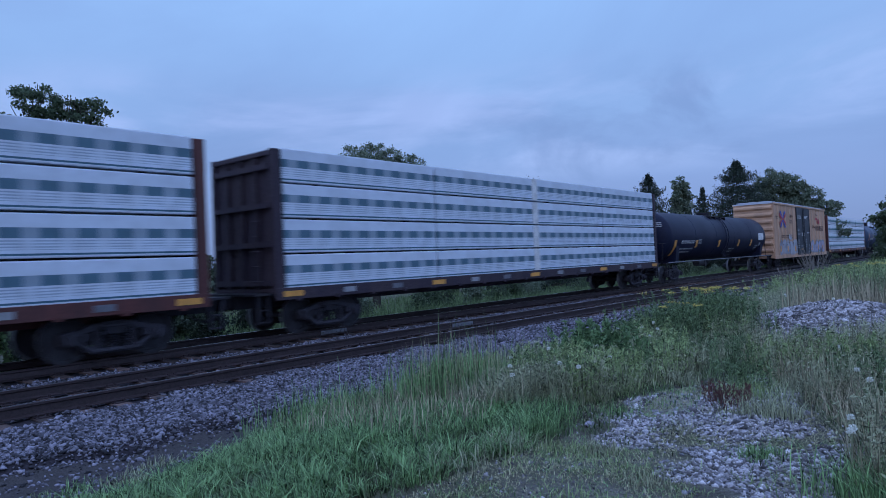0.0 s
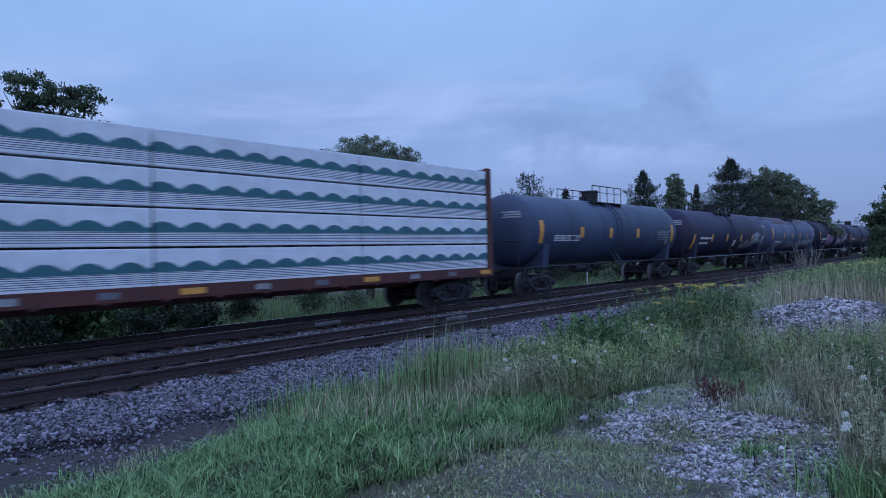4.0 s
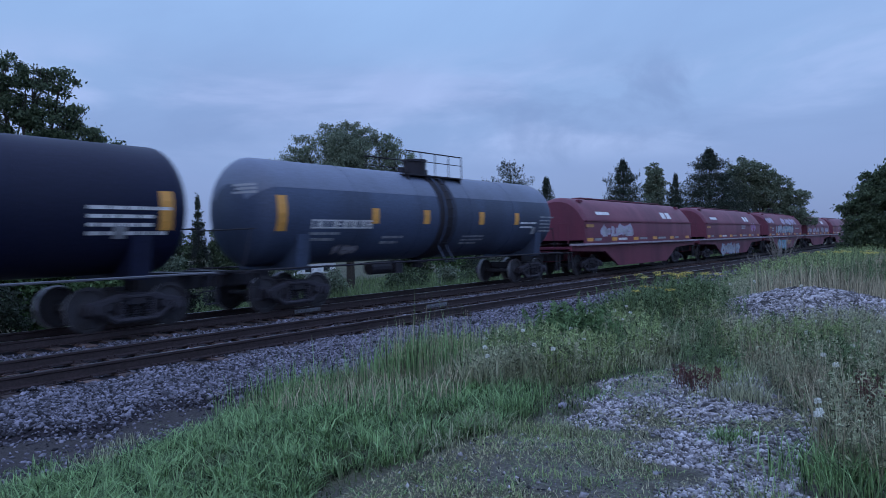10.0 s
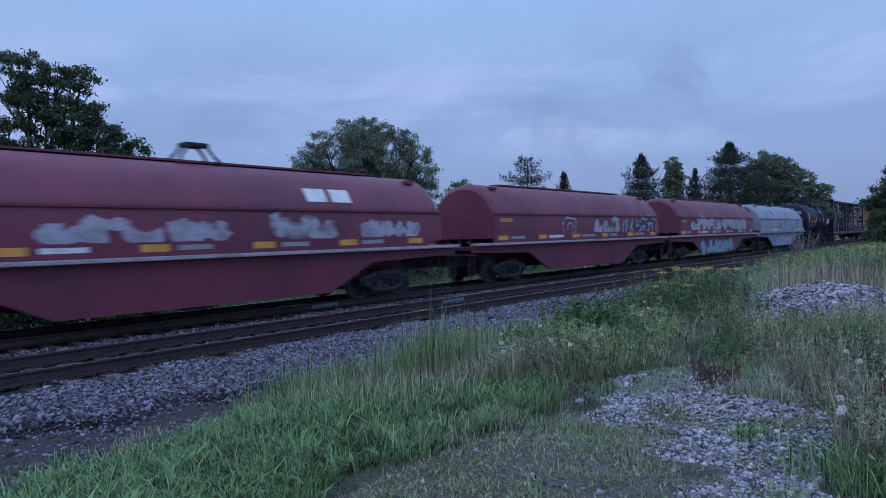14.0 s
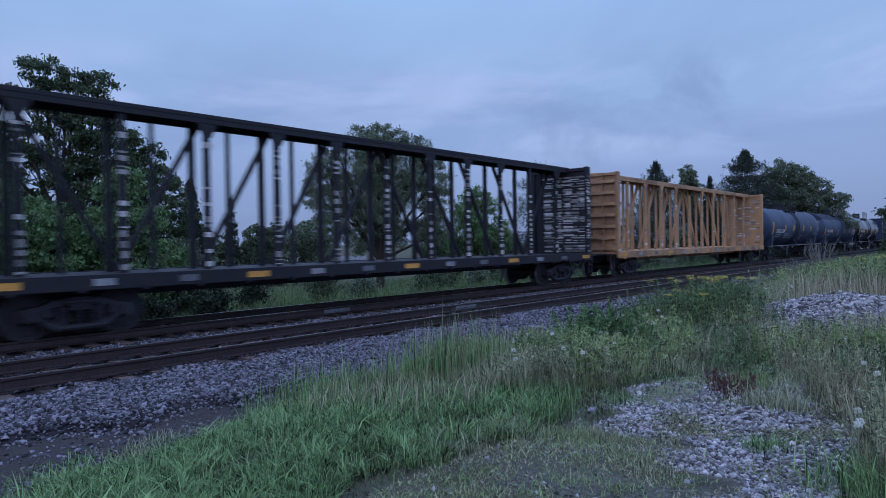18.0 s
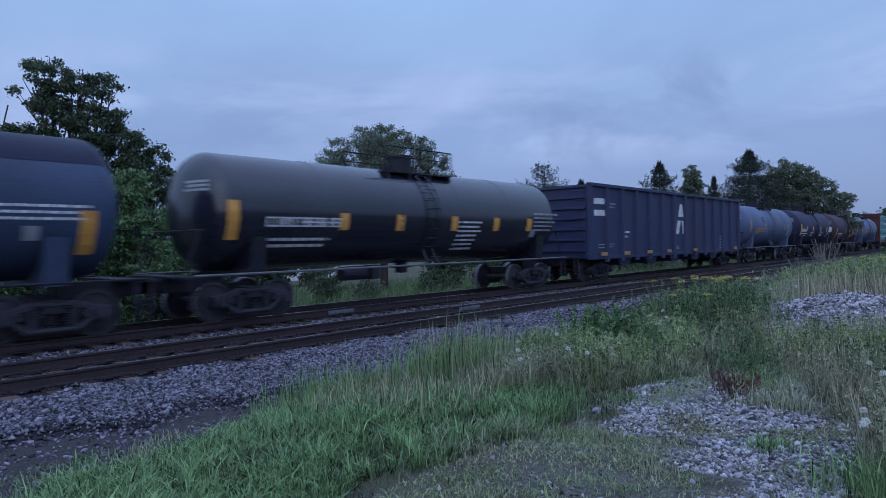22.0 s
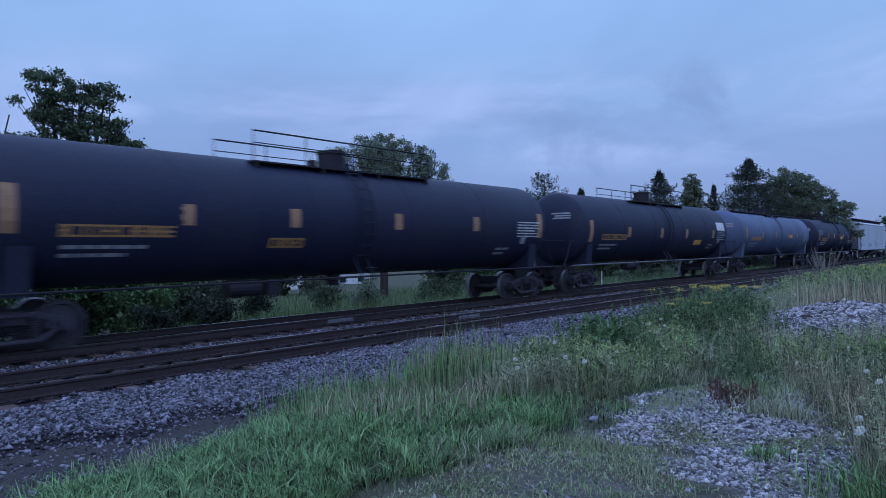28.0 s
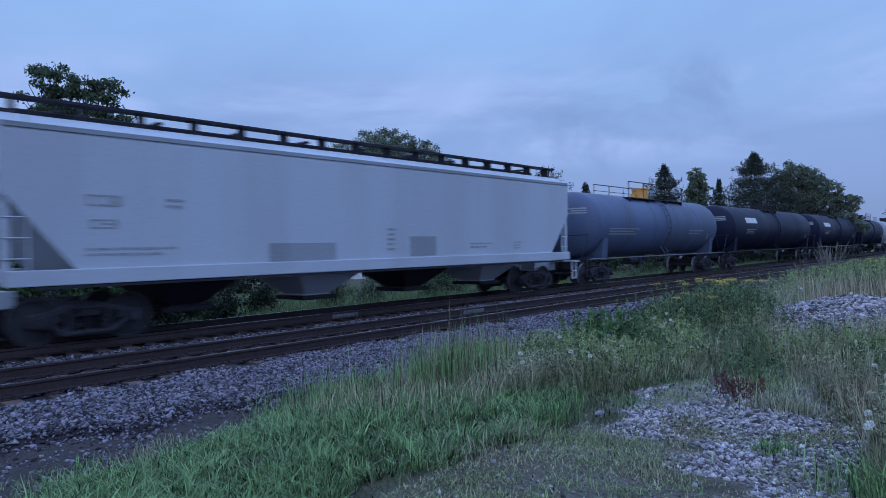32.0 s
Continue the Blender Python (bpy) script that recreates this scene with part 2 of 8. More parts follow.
M = dict(
    rail=material("rail_steel", (0.046, 0.030, 0.032), 0.55, 0.3, 0.3, 2.0, 30, 0.2),
    railhead=material("polished_rail", (0.42, 0.42, 0.44), 0.28, 1.0, 0.1, 2.0, 30, 0.02),
    tie=material("old_timber", (0.075, 0.048, 0.042), 0.9, 0, 0.35, 2.0, 25, 0.5, random_by="object", spread=(0.5, 1.9)),
    stone=material("ballast_stone", (0.160, 0.150, 0.182), 0.75, 0, 0.3, 6.0, 50, 0.3, random_by="island", spec=0.3, spread=(0.12, 1.95)),
    gravel=material("pale_gravel", (0.285, 0.268, 0.280), 0.75, 0, 0.3, 6.0, 50, 0.3, random_by="island", spec=0.3, spread=(0.2, 2.2)),
    gravel_piece=material("pale_gravel_piece", (0.27, 0.265, 0.295), 0.75, 0, 0.3, 6.0, 50, 0.3, random_by="object", spec=0.3, spread=(0.4, 1.8)),
    stone_piece=material("ballast_piece", (0.165, 0.155, 0.188), 0.75, 0, 0.3, 6.0, 50, 0.3, random_by="object", spec=0.3, spread=(0.3, 1.8)),
    # bed kept very dark: its colour stands for shadow in the stones' gaps
    bed=material("ballast_bed_gap_shade", (0.034, 0.029, 0.035), 0.95, 0, 0.5, 6.0, 26, 1.0, (0.016, 0.014, 0.017), 0.8, spec=0.15),
    steel=material("dark_steel", (0.026, 0.025, 0.035), 0.6, 0.2, 0.3, 2.5, 30, 0.2, (0.040, 0.032, 0.032), 0.6, spec=0.3),
    wheel=material("wheel_steel", (0.050, 0.048, 0.058), 0.65, 0.1, 0.2, 3.0, 30, 0.15, (0.030, 0.026, 0.028), 0.7, spec=0.3),
    black=material("black_tank_paint", (0.009, 0.012, 0.036), 0.5, 0, 0.25, 0.5, 18, 0.05, (0.014, 0.016, 0.036), 0.7, 4.0, spec=0.2),
    grey=material("grey_blue_tank_paint", (0.080, 0.104, 0.172), 0.5, 0, 0.2, 0.5, 18, 0.05, (0.055, 0.066, 0.105), 0.7, 4.0, spec=0.35),
    light=material("light_grey_paint", (0.30, 0.33, 0.37), 0.45, 0, 0.12, 0.5, 18, 0.04, (0.20, 0.21, 0.22), 0.5, 4.0),
    hopper=material("pale_grey_paint", (0.47, 0.515, 0.585), 0.5, 0, 0.08, 0.5, 18, 0.04, (0.38, 0.40, 0.44), 0.5, 5.0),
    rust=material("rusty_tank_paint", (0.026, 0.029, 0.066), 0.55, 0, 0.25, 0.6, 18, 0.08, (0.044, 0.037, 0.060), 0.8, 3.0, spec=0.2),
    green_tank=material("grey_green_tank_paint", (0.056, 0.078, 0.135), 0.45, 0, 0.2, 0.5, 18, 0.05, (0.034, 0.042, 0.065), 0.6, 4.0, spec=0.3),
    red=material("oxide_red_paint", (0.168, 0.037, 0.062), 0.52, 0, 0.2, 0.8, 20, 0.08, (0.105, 0.030, 0.050), 0.7, 4.0, spec=0.4),
    maroon=material("maroon_paint", (0.10, 0.028, 0.025), 0.6, 0, 0.2, 1.2, 20, 0.08, (0.05, 0.02, 0.02), 0.7, 3.0),
    coilgrey=material("weathered_grey_paint", (0.225, 0.250, 0.315), 0.55, 0, 0.2, 1.4, 20, 0.06, (0.085, 0.060, 0.062), 0.85, 2.0, edge=(0.57, 0.66)),
    yellow=material("faded_yellow_paint", (0.50, 0.285, 0.145), 0.6, 0, 0.15, 1.0, 20, 0.08, (0.25, 0.13, 0.085), 0.8, 4.0, edge=(0.42, 0.66)),
    tan=material("faded_orange_boxcar_paint", (0.54, 0.32, 0.20), 0.6, 0, 0.1, 0.8, 20, 0.06, (0.30, 0.19, 0.13), 0.6, 6.0),
    navy=material("dark_door_paint", (0.012, 0.016, 0.026), 0.5, 0, 0.2, 1.0, 20, 0.06),
    gondola=material("dark_blue_grey_paint", (0.034, 0.043, 0.098), 0.55, 0, 0.2, 0.8, 20, 0.08, (0.045, 0.047, 0.075), 0.6, 4.0, spec=0.3),
    reflect=material("yellow_reflective_sheet", (0.72, 0.34, 0.07), 0.45, 0, 0.15, 3.0, 30, 0.02),
    white=material("white_lettering", (0.70, 0.70, 0.70), 0.6, 0, 0.15, 4.0, 40, 0.02, (0.45, 0.45, 0.45), 0.6),
    dull=material("dull_lettering", (0.30, 0.31, 0.33), 0.6, 0, 0.2, 4.0, 40, 0.02),
    orange=material("yellow_lettering", (0.47, 0.255, 0.085), 0.6, 0, 0.2, 4.0, 40, 0.02),
    brown=material("brown_lettering", (0.10, 0.045, 0.035), 0.6, 0, 0.2, 4.0, 40, 0.02),
    bark=material("bark", (0.05, 0.042, 0.035), 0.95, 0, 0.4, 6.0, 30, 0.8, streak=4.0),
)

M.update(
    reflect_dull=material("worn_reflective_sheet", (0.36, 0.205, 0.115), 0.55, 0, 0.2, 3.0, 30, 0.02),
    cast=material("dusty_cast_steel", (0.046, 0.043, 0.056), 0.7, 0.1, 0.3, 2.5, 30, 0.2, (0.028, 0.023, 0.026), 0.6, spec=0.3),
    plastic=material("torn_white_plastic", (0.44, 0.42, 0.43), 0.6, 0, .3, 6, 40, .1, (0.22, 0.19, 0.18), .8, random_by="object"),
    tread=material("worn_wheel_tread", (0.30, 0.30, 0.335), 0.5, 0.4, 0.15, 3.0, 30, 0.05),
    blue=material("blue_paint", (0.04, 0.09, 0.42), 0.6, 0, .15, 3, 30, .02),
    signal_red=material("red_paint", (0.48, 0.05, 0.07), 0.6, 0, .15, 3, 30, .02),
    red_pale=material("scuffed_pale_edge", (0.36, 0.32, 0.36), 0.65, 0, .25, 1.5, 25, .1, (0.22, 0.17, 0.19), .6, 2.0),
    spray_white=material("white_spray_paint", (0.40, 0.40, 0.45), 0.7, 0, .25, 1.6, 30, .02, (0.24, 0.22, 0.25), .9),
    spray_silver=material("silver_spray_paint", (0.33, 0.34, 0.38), 0.6, 0, .2, 1.6, 30, .02, (0.24, 0.24, 0.27), .8),
    spray_grey=material("grey_spray_paint", (0.24, 0.22, 0.24), 0.7, 0, .2, 1.6, 30, .02),
    spray_lilac=material("lilac_spray_paint", (0.42, 0.38, 0.52), 0.7, 0, .2, 1.6, 30, .02, (0.34, 0.26, 0.30), .8),
    spray_teal=material("teal_spray_paint", (0.12, 0.29, 0.34), 0.7, 0, .2, 1.6, 30, .02, (0.12, 0.22, 0.32), .8),
    spray_blue=material("light_blue_spray_paint", (0.24, 0.33, 0.44), 0.7, 0, .2, 1.6, 30, .02, (0.30, 0.38, 0.46), .8),
    spray_sky=material("sky_blue_spray_paint", (0.13, 0.25, 0.42), 0.7, 0, .2, 1.2, 30, .02, (0.20, 0.30, 0.42), .8),
    spray_mint=material("mint_green_spray_paint", (0.24, 0.40, 0.34), 0.7, 0, .2, 1.6, 30, .02, (0.30, 0.36, 0.34), .8),
    spray_aqua=material("aqua_spray_paint", (0.11, 0.33, 0.40), 0.7, 0, .2, 1.6, 30, .02, (0.10, 0.24, 0.34), .8),
    spray_pink=material("pink_spray_paint", (0.38, 0.13, 0.32), 0.7, 0, .2, 1.6, 30, .02, (0.44, 0.30, 0.42), .8),
    gloss=material("glossy_black_paint", (0.014, 0.016, 0.026), 0.16, 0, .2, .5, 18, .01, (0.026, 0.028, 0.036), .5, 4.0, spec=0.7),
    navy_tank=material("dark_blue_tank_paint", (0.046, 0.067, 0.122), 0.5, 0, .2, .5, 18, .05, (0.036, 0.048, 0.082), .7, 4.0, spec=0.3),
    pale_tank=material("pale_blue_grey_tank_paint", (0.086, 0.116, 0.205), 0.5, 0, .15, .5, 18, .04, (0.072, 0.09, 0.14), .6, 4.0, spec=0.35),
    grey_light=material("blue_grey_tank_paint", (0.092, 0.126, 0.220), 0.5, 0, .15, .5, 18, .04, (0.078, 0.09, 0.125), .6, 4.0, spec=0.35),
    brown_tank=material("brown_tank_paint", (0.052, 0.037, 0.054), 0.6, 0, .2, .7, 18, .06, (0.072, 0.048, 0.058), .7, 3.0, spec=0.3),
    dark_brown=material("dark_brown_car_paint", (0.040, 0.029, 0.042), 0.65, 0, .25, 1.2, 20, .08, (0.070, 0.050, 0.055), .6, 3.0, spec=0.3),
    # paler tone for the green tank's crown: sky reflection put into the colour
    crown_skylight=material("painted_skylight_grey", (0.12, 0.145, 0.21), 0.5, 0, .15, .6, 18, .04, (0.095, 0.11, 0.15), .6, 4.0),
    black_dusty=material("dusty_black_tank_paint", (0.016, 0.020, 0.046), 0.55, 0, .25, .5, 18, .05, (0.026, 0.028, 0.050), .7, 4.0, spec=0.25),
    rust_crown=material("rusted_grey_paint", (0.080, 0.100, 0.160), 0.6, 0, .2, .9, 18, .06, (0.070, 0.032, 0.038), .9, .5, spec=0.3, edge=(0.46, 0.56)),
    sill_rail=material("grey_painted_rail", (0.15, 0.155, 0.18), 0.5, 0, .2, 3, 30, .02),
    twig=material("grey_dead_twigs", (0.22, 0.20, 0.18), 0.9, 0, .2, 5, 30, .1),
    siding=material("white_siding", (0.72, 0.73, 0.75), 0.6, 0, .05, 2, 20, .05),
    shingle=material("grey_shingles", (0.16, 0.16, 0.17), 0.9, 0, .2, 2, 20, .3),
    pane=material("dark_window_glass", (0.03, 0.035, 0.045), 0.1, 0, .1, 2, 20, 0),
    spray_dark=material("dark_spray_paint", (0.06, 0.05, 0.07), 0.7, 0, .2, 1.6, 30, .02),
)


# mesh helpers
def mesh_of(name, bm, mat):
    me = bpy.data.meshes.new(name)
    bm.to_mesh(me)
    bm.free()
    me.materials.append(mat)
    return me


def put(name, me, parent=None, m=None, label=""):
    ob = new(name, me)
    if parent:
        ob.parent = parent
    if m is not None:
        ob.matrix_local = m
    if label:
        ob["label"] = label
    return ob


def part(name, bm, mat, parent, label="", loc=None, smooth=False):
    """One mesh object under a thing or a part."""
    me = mesh_of(name, bm, mat)
    if smooth:
        me.polygons.foreach_set("use_smooth", [True] * len(me.polygons))
        me.set_sharp_from_angle(angle=radians(35))
    return put(name, me, parent, Matrix.Translation(loc) if loc else None, label)


def box(bm, cx, cy, cz, sx, sy, sz, bevel=0.0):
    m = Matrix.Translation((cx, cy, cz)) @ Matrix.Diagonal((sx, sy, sz, 1))
    r = bmesh.ops.create_cube(bm, size=1, matrix=m)
    if bevel:
        es = list({e for v in r["verts"] for e in v.link_edges})
        bmesh.ops.bevel(bm, geom=es, offset=bevel, segments=2, affect="EDGES", profile=.6)


def cyl(bm, p0, p1, r, seg=12, r2=None):
    a, b = Vector(p0), Vector(p1)
    d = b - a
    q = d.to_track_quat("Z", "Y").to_matrix().to_4x4()
    bmesh.ops.create_cone(bm, cap_ends=True, segments=seg, radius1=r, radius2=r if r2 is None else r2, depth=d.length, matrix=Matrix.Translation((a + b) / 2) @ q)


def tube(bm, pts, r, seg=6):
    """A round bar bent along its points, closed at both ends."""
    ps = [Vector(p) for p in pts]
    rings, side = [], None
    for i, p in enumerate(ps):
        d = (ps[min(i + 1, len(ps) - 1)] - ps[max(i - 1, 0)]).normalized()
        if side is None:
            side = d.orthogonal()
        side = (side - d * side.dot(d))
        side = side.normalized() if side.length > 1e-5 else d.orthogonal().normalized()
        up = d.cross(side)
        rings.append([bm.verts.new(p + (side * math.cos(6.283185 * k / seg) + up * math.sin(6.283185 * k / seg)) * r) for k in range(seg)])
    for a, b in zip(rings, rings[1:]):
        for k in range(seg):
            bm.faces.new((a[k], a[(k + 1) % seg], b[(k + 1) % seg], b[k]))
    bm.faces.new(list(reversed(rings[0])))
    bm.faces.new(rings[-1])


def prism(bm, poly, a, b, axis="y", flip=1):
    """A flat outline pushed along an axis: (x, z) along y, (y, z) along x, (x, y) along z."""
    def at(p, t):
        if axis == "y":
            return (p[0], t, p[1])
        if axis == "x":
            return (t, p[0], p[1])
        return (p[0], flip * p[1], t)
    v0, v1 = [[bm.verts.new(at(p, t)) for p in poly] for t in (a, b)]
    n = len(poly)
    fs = [bm.faces.new(v0), bm.faces.new(list(reversed(v1)))]
    for i in range(n):
        fs.append(bm.faces.new((v0[i], v1[i], v1[(i + 1) % n], v0[(i + 1) % n])))
    bmesh.ops.recalc_face_normals(bm, faces=fs)


def lathe_x(bm, prof, seg, zc):
    rows = [[bm.verts.new((x, r * math.cos(6.283185 * i / seg), zc + r * math.sin(6.283185 * i / seg))) for i in range(seg)] for x, r in prof]
    for a, b in zip(rows, rows[1:]):
        for i in range(seg):
            bm.faces.new((a[i], a[(i + 1) % seg], b[(i + 1) % seg], b[i]))
    bmesh.ops.recalc_face_normals(bm, faces=bm.faces)


def lathe_y(bm, prof, seg):
    rows = [[bm.verts.new((r * math.cos(6.283185 * i / seg), y, r * math.sin(6.283185 * i / seg))) for i in range(seg)] for r, y in prof]
    fs = []
    for a, b in zip(rows, rows[1:] + rows[:1]):
        for i in range(seg):
            fs.append(bm.faces.new((a[i], a[(i + 1) % seg], b[(i + 1) % seg], b[i])))
    bmesh.ops.recalc_face_normals(bm, faces=fs)


# ---- ground, ballast, track ----
NEAR_Y, TRACK_CENTRE = 11.18, 15.12
rng_np = np.random.default_rng(7)


def smooth_step(a, b, v):
    t = np.clip((v - a) / (b - a), 0, 1)
    return t * t * (3 - 2 * t)


def ground_height(x, y):
    """Height of the ground: a flat yard by the camera, a shallow ditch by the ballast, lower fields behind the line."""
    x, y = np.asarray(x, float), np.asarray(y, float)
    z = 0.12 - 0.46 * smooth_step(4.0, 7.9 - .9 * smooth_step(6, 9, x), y - 0.02 * np.clip(x - 4, -4, 20)) - 0.35 * smooth_step(9, 18, y)
    z = z - 0.7 * smooth_step(18, 26, y) - 1.3 * smooth_step(26, 90, y)
    z = z + 0.03 * np.sin(1.7 * x + .6 * y) * np.sin(1.3 * y - .4 * x) + 0.02 * np.sin(4.1 * x) * np.sin(3.7 * y + 1)
    # heap of gravel beside the weeds
    z = z + 0.5 * np.exp(-(((x - 14.5) / 2.1) ** 2 + ((y - 2.5) / 1.5) ** 2) ** 1.3)
    return z


def inside(poly, x, y):
    """Which of the points lie in the outline."""
    r = np.zeros(x.shape, bool)
    n = len(poly)
    for i in range(n):
        (x0, y0), (x1, y1) = poly[i], poly[(i + 1) % n]
        c = ((y0 > y) != (y1 > y)) & (x < (x1 - x0) * (y - y0) / (y1 - y0 + 1e-9) + x0)
        r ^= c
    return r


LUSH = [(-1.5, 4.4), (1.0, 5.05), (1.4, 5.2), (2.4, 5.6), (3.7, 6.25), (4.6, 6.75), (5.8, 6.9), (6.6, 5.2), (5.74, 4.0), (5.3, 3.3), (4.17, 3.25), (3.34, 3.35), (2.9, 3.35), (0.5, 3.2)]
GRAVEL = [(6.5, 3.25), (7.6, 2.95), (8.9, 2.5), (8.6, 1.95), (7.3, 1.5), (5.79, .98), (4.71, .80), (3.6, .4), (3.6, 1.1), (4.2, 1.58), (5.06, 1.98), (5.47, 2.77)]
PATH_BARE = [(3.3, 3.2), (4.1, 3.15), (5.4, 3.1), (5.06, 1.98), (4.2, 1.58), (3.4, 1.0), (1.0, 1.6), (1.5, 3.1)]
MID = [(5.77, 4.24), (6.3, 6.2), (7.3, 6.2), (9.5, 5.9), (13.0, 5.8), (12.4, 3.6), (10.0, 2.7), (8.3, 2.95), (7.4, 3.3), (6.4, 3.4)]
RIGHT = [(12.2, 3.4), (9.5, 2.7), (7.9, 1.94), (7.26, 1.35), (5.95, .9), (4.8, .75), (4.9, -.6), (9, -1.5), (14, -1), (14.5, .9)]


def fbm(x, y, s, seed=0):
    """Cheap smooth noise from sines, 0 to 1."""
    r = np.random.default_rng(seed)
    t = np.zeros(np.shape(x))
    for k in range(6):
        a, f, p = r.uniform(0, 6.28), s * r.uniform(.6, 2.2), r.uniform(0, 6.28)
        t = t + np.sin((x * np.cos(a) + y * np.sin(a)) * f + p)
    return t / 12 + .5


def sheet(name, xs, ys, zf, mat):
    X, Y = np.meshgrid(xs, ys)
    Z = zf(X, Y)
    v = np.stack([X, Y, Z], -1).reshape(-1, 3)
    nx, ny = len(xs), len(ys)
    i = np.arange(ny - 1)[:, None] * nx + np.arange(nx - 1)[None]
    f = np.stack([i, i + 1, i + nx + 1, i + nx], -1).reshape(-1, 4)
    me = bpy.data.meshes.new(name)
    me.from_pydata(v.tolist(), [], f.tolist())
    me.polygons.foreach_set("use_smooth", [True] * len(me.polygons))
    me.materials.append(mat)
    return new(name, me), v


def ground_material():
    """Soil, packed stone dust and thatch, mixed by the cover map of the mesh and by noise."""
    m = bpy.data.materials.new("yard_ground")
    m.use_nodes = True
    n, l = m.node_tree.nodes, m.node_tree.links
    p = n["Principled BSDF"]
    p.inputs["Roughness"].default_value = .95
    p.inputs["Specular IOR Level"].default_value = .2
    at = n.new("ShaderNodeAttribute"); at.attribute_name = "cover"
    sp = n.new("ShaderNodeSeparateColor")
    l.new(at.outputs["Color"], sp.inputs[0])
    tc = n.new("ShaderNodeTexCoord")
    def noise_(s, d=5):
        q = n.new("ShaderNodeTexNoise")
        q.inputs["Scale"].default_value, q.inputs["Detail"].default_value = s, d
        l.new(tc.outputs["Object"], q.inputs["Vector"])
        return q.outputs["Fac"]
    a, b = noise_(1.2), noise_(35)
    vo = n.new("ShaderNodeTexVoronoi"); vo.inputs["Scale"].default_value = 42
    l.new(tc.outputs["Object"], vo.inputs["Vector"])
    def mix(f, c0, c1):
        q = n.new("ShaderNodeMix"); q.data_type = "RGBA"
        for i, v in ((0, f), (6, c0), (7, c1)):
            if hasattr(v, "links"):
                l.new(v, q.inputs[i])
            else:
                q.inputs[i].default_value = v if i == 0 else (*v, 1)
        return q.outputs[2]
    soil = mix(b, (.020, .017, .020), (.066, .055, .062))
    stone = mix(vo.outputs["Color"], (.090, .086, .074), (.38, .36, .315))
    grass = mix(b, (.036, .040, .025), (.160, .158, .100))
    c = mix(sp.outputs[1], soil, stone)
    c = mix(sp.outputs[0], c, grass)
    hs = n.new("ShaderNodeHueSaturation")
    mr = n.new("ShaderNodeMapRange")
    mr.inputs["To Min"].default_value, mr.inputs["To Max"].default_value = .65, 1.3
    l.new(a, mr.inputs[0]); l.new(mr.outputs[0], hs.inputs["Value"])
    l.new(c, hs.inputs["Color"]); l.new(hs.outputs[0], p.inputs["Base Color"])
    bu = n.new("ShaderNodeBump"); bu.inputs["Strength"].default_value = .8; bu.inputs["Distance"].default_value = .03
    ad = n.new("ShaderNodeMath"); ad.operation = "ADD"
    l.new(b, ad.inputs[0]); l.new(vo.outputs["Distance"], ad.inputs[1])
    l.new(ad.outputs[0], bu.inputs["Height"]); l.new(bu.outputs[0], p.inputs["Normal"])
    return m


xs = np.concatenate([[-3000, -1200, -500, -200, -90, -40, -20, -10, -5], np.arange(-3, 18, .15), np.arange(18, 40, .8), [42, 46, 52, 60, 75, 100, 140, 200, 300, 500, 900, 1700, 3500]])
ys = np.concatenate([[-3000, -1200, -500, -200, -90, -40, -20, -10, -5, -3], np.arange(-2, 9, .15), np.arange(9, 24, 1.0), [26, 29, 33, 38, 45, 55, 70, 90, 130, 200, 350, 700, 1500, 3500]])
ground, gv = sheet("ground", xs, ys, ground_height, ground_material())
tagged(ground, "weedy yard of soil, stone dust and grass by the railway", "ground", kind="structure")
gx, gy = gv[:, 0], gv[:, 1]
wob = fbm(gx, gy, 1.6, 3)
near_side = gy < 9
g = np.where(inside(LUSH, gx + .3 * (wob - .5), gy + .3 * (wob - .5)), 1.0, np.where(inside(MID, gx, gy), .75, np.where(inside(RIGHT, gx, gy), .6, .35 + .4 * (wob > .55))))
gw = .7 * (fbm(gx, gy, 4.5, 61) - .5)
gravelly = inside(GRAVEL, gx + gw, gy - gw) & (fbm(gx, gy, 3.2, 62) > .36)
g = np.where(gravelly, .05 + .35 * (wob > .6), g)
g = np.where(inside(PATH_BARE, gx, gy), .30 + .45 * (fbm(gx, gy, 3.2, 17) > .42), g)
g = np.where(gy > 17, .95, g)
dirt = near_side & (gx < 6.5) & (gy > 5.0 + .36 * np.clip(gx - 1, 0, 6)) 
g = np.where(dirt, .03, g)
heap = np.exp(-(((gx - 14.5) / 2.1) ** 2 + ((gy - 2.5) / 1.5) ** 2) ** 1.3)
g = np.where(heap > .2, 0.0, g)
s_ = np.where(gravelly | (heap > .2), 1.0, np.where(inside(PATH_BARE, gx, gy), .55, np.where(dirt, .12, .2)))
col = ground.data.color_attributes.new("cover", "FLOAT_COLOR", "POINT")
col.data.foreach_set("color", np.stack([g, s_, np.zeros_like(g), np.ones_like(g)], 1).astype(np.float32).ravel())


def toe_line(x):
    """Where the ballast's foot runs out onto the dirt."""
    x = np.asarray(x, float)
    return 8.3 - .65 * smooth_step(3.6, 6.5, x) - .9 * smooth_step(6.5, 9, x) + .14 * np.sin(1.3 * x) + .08 * np.sin(3.1 * x + 1)


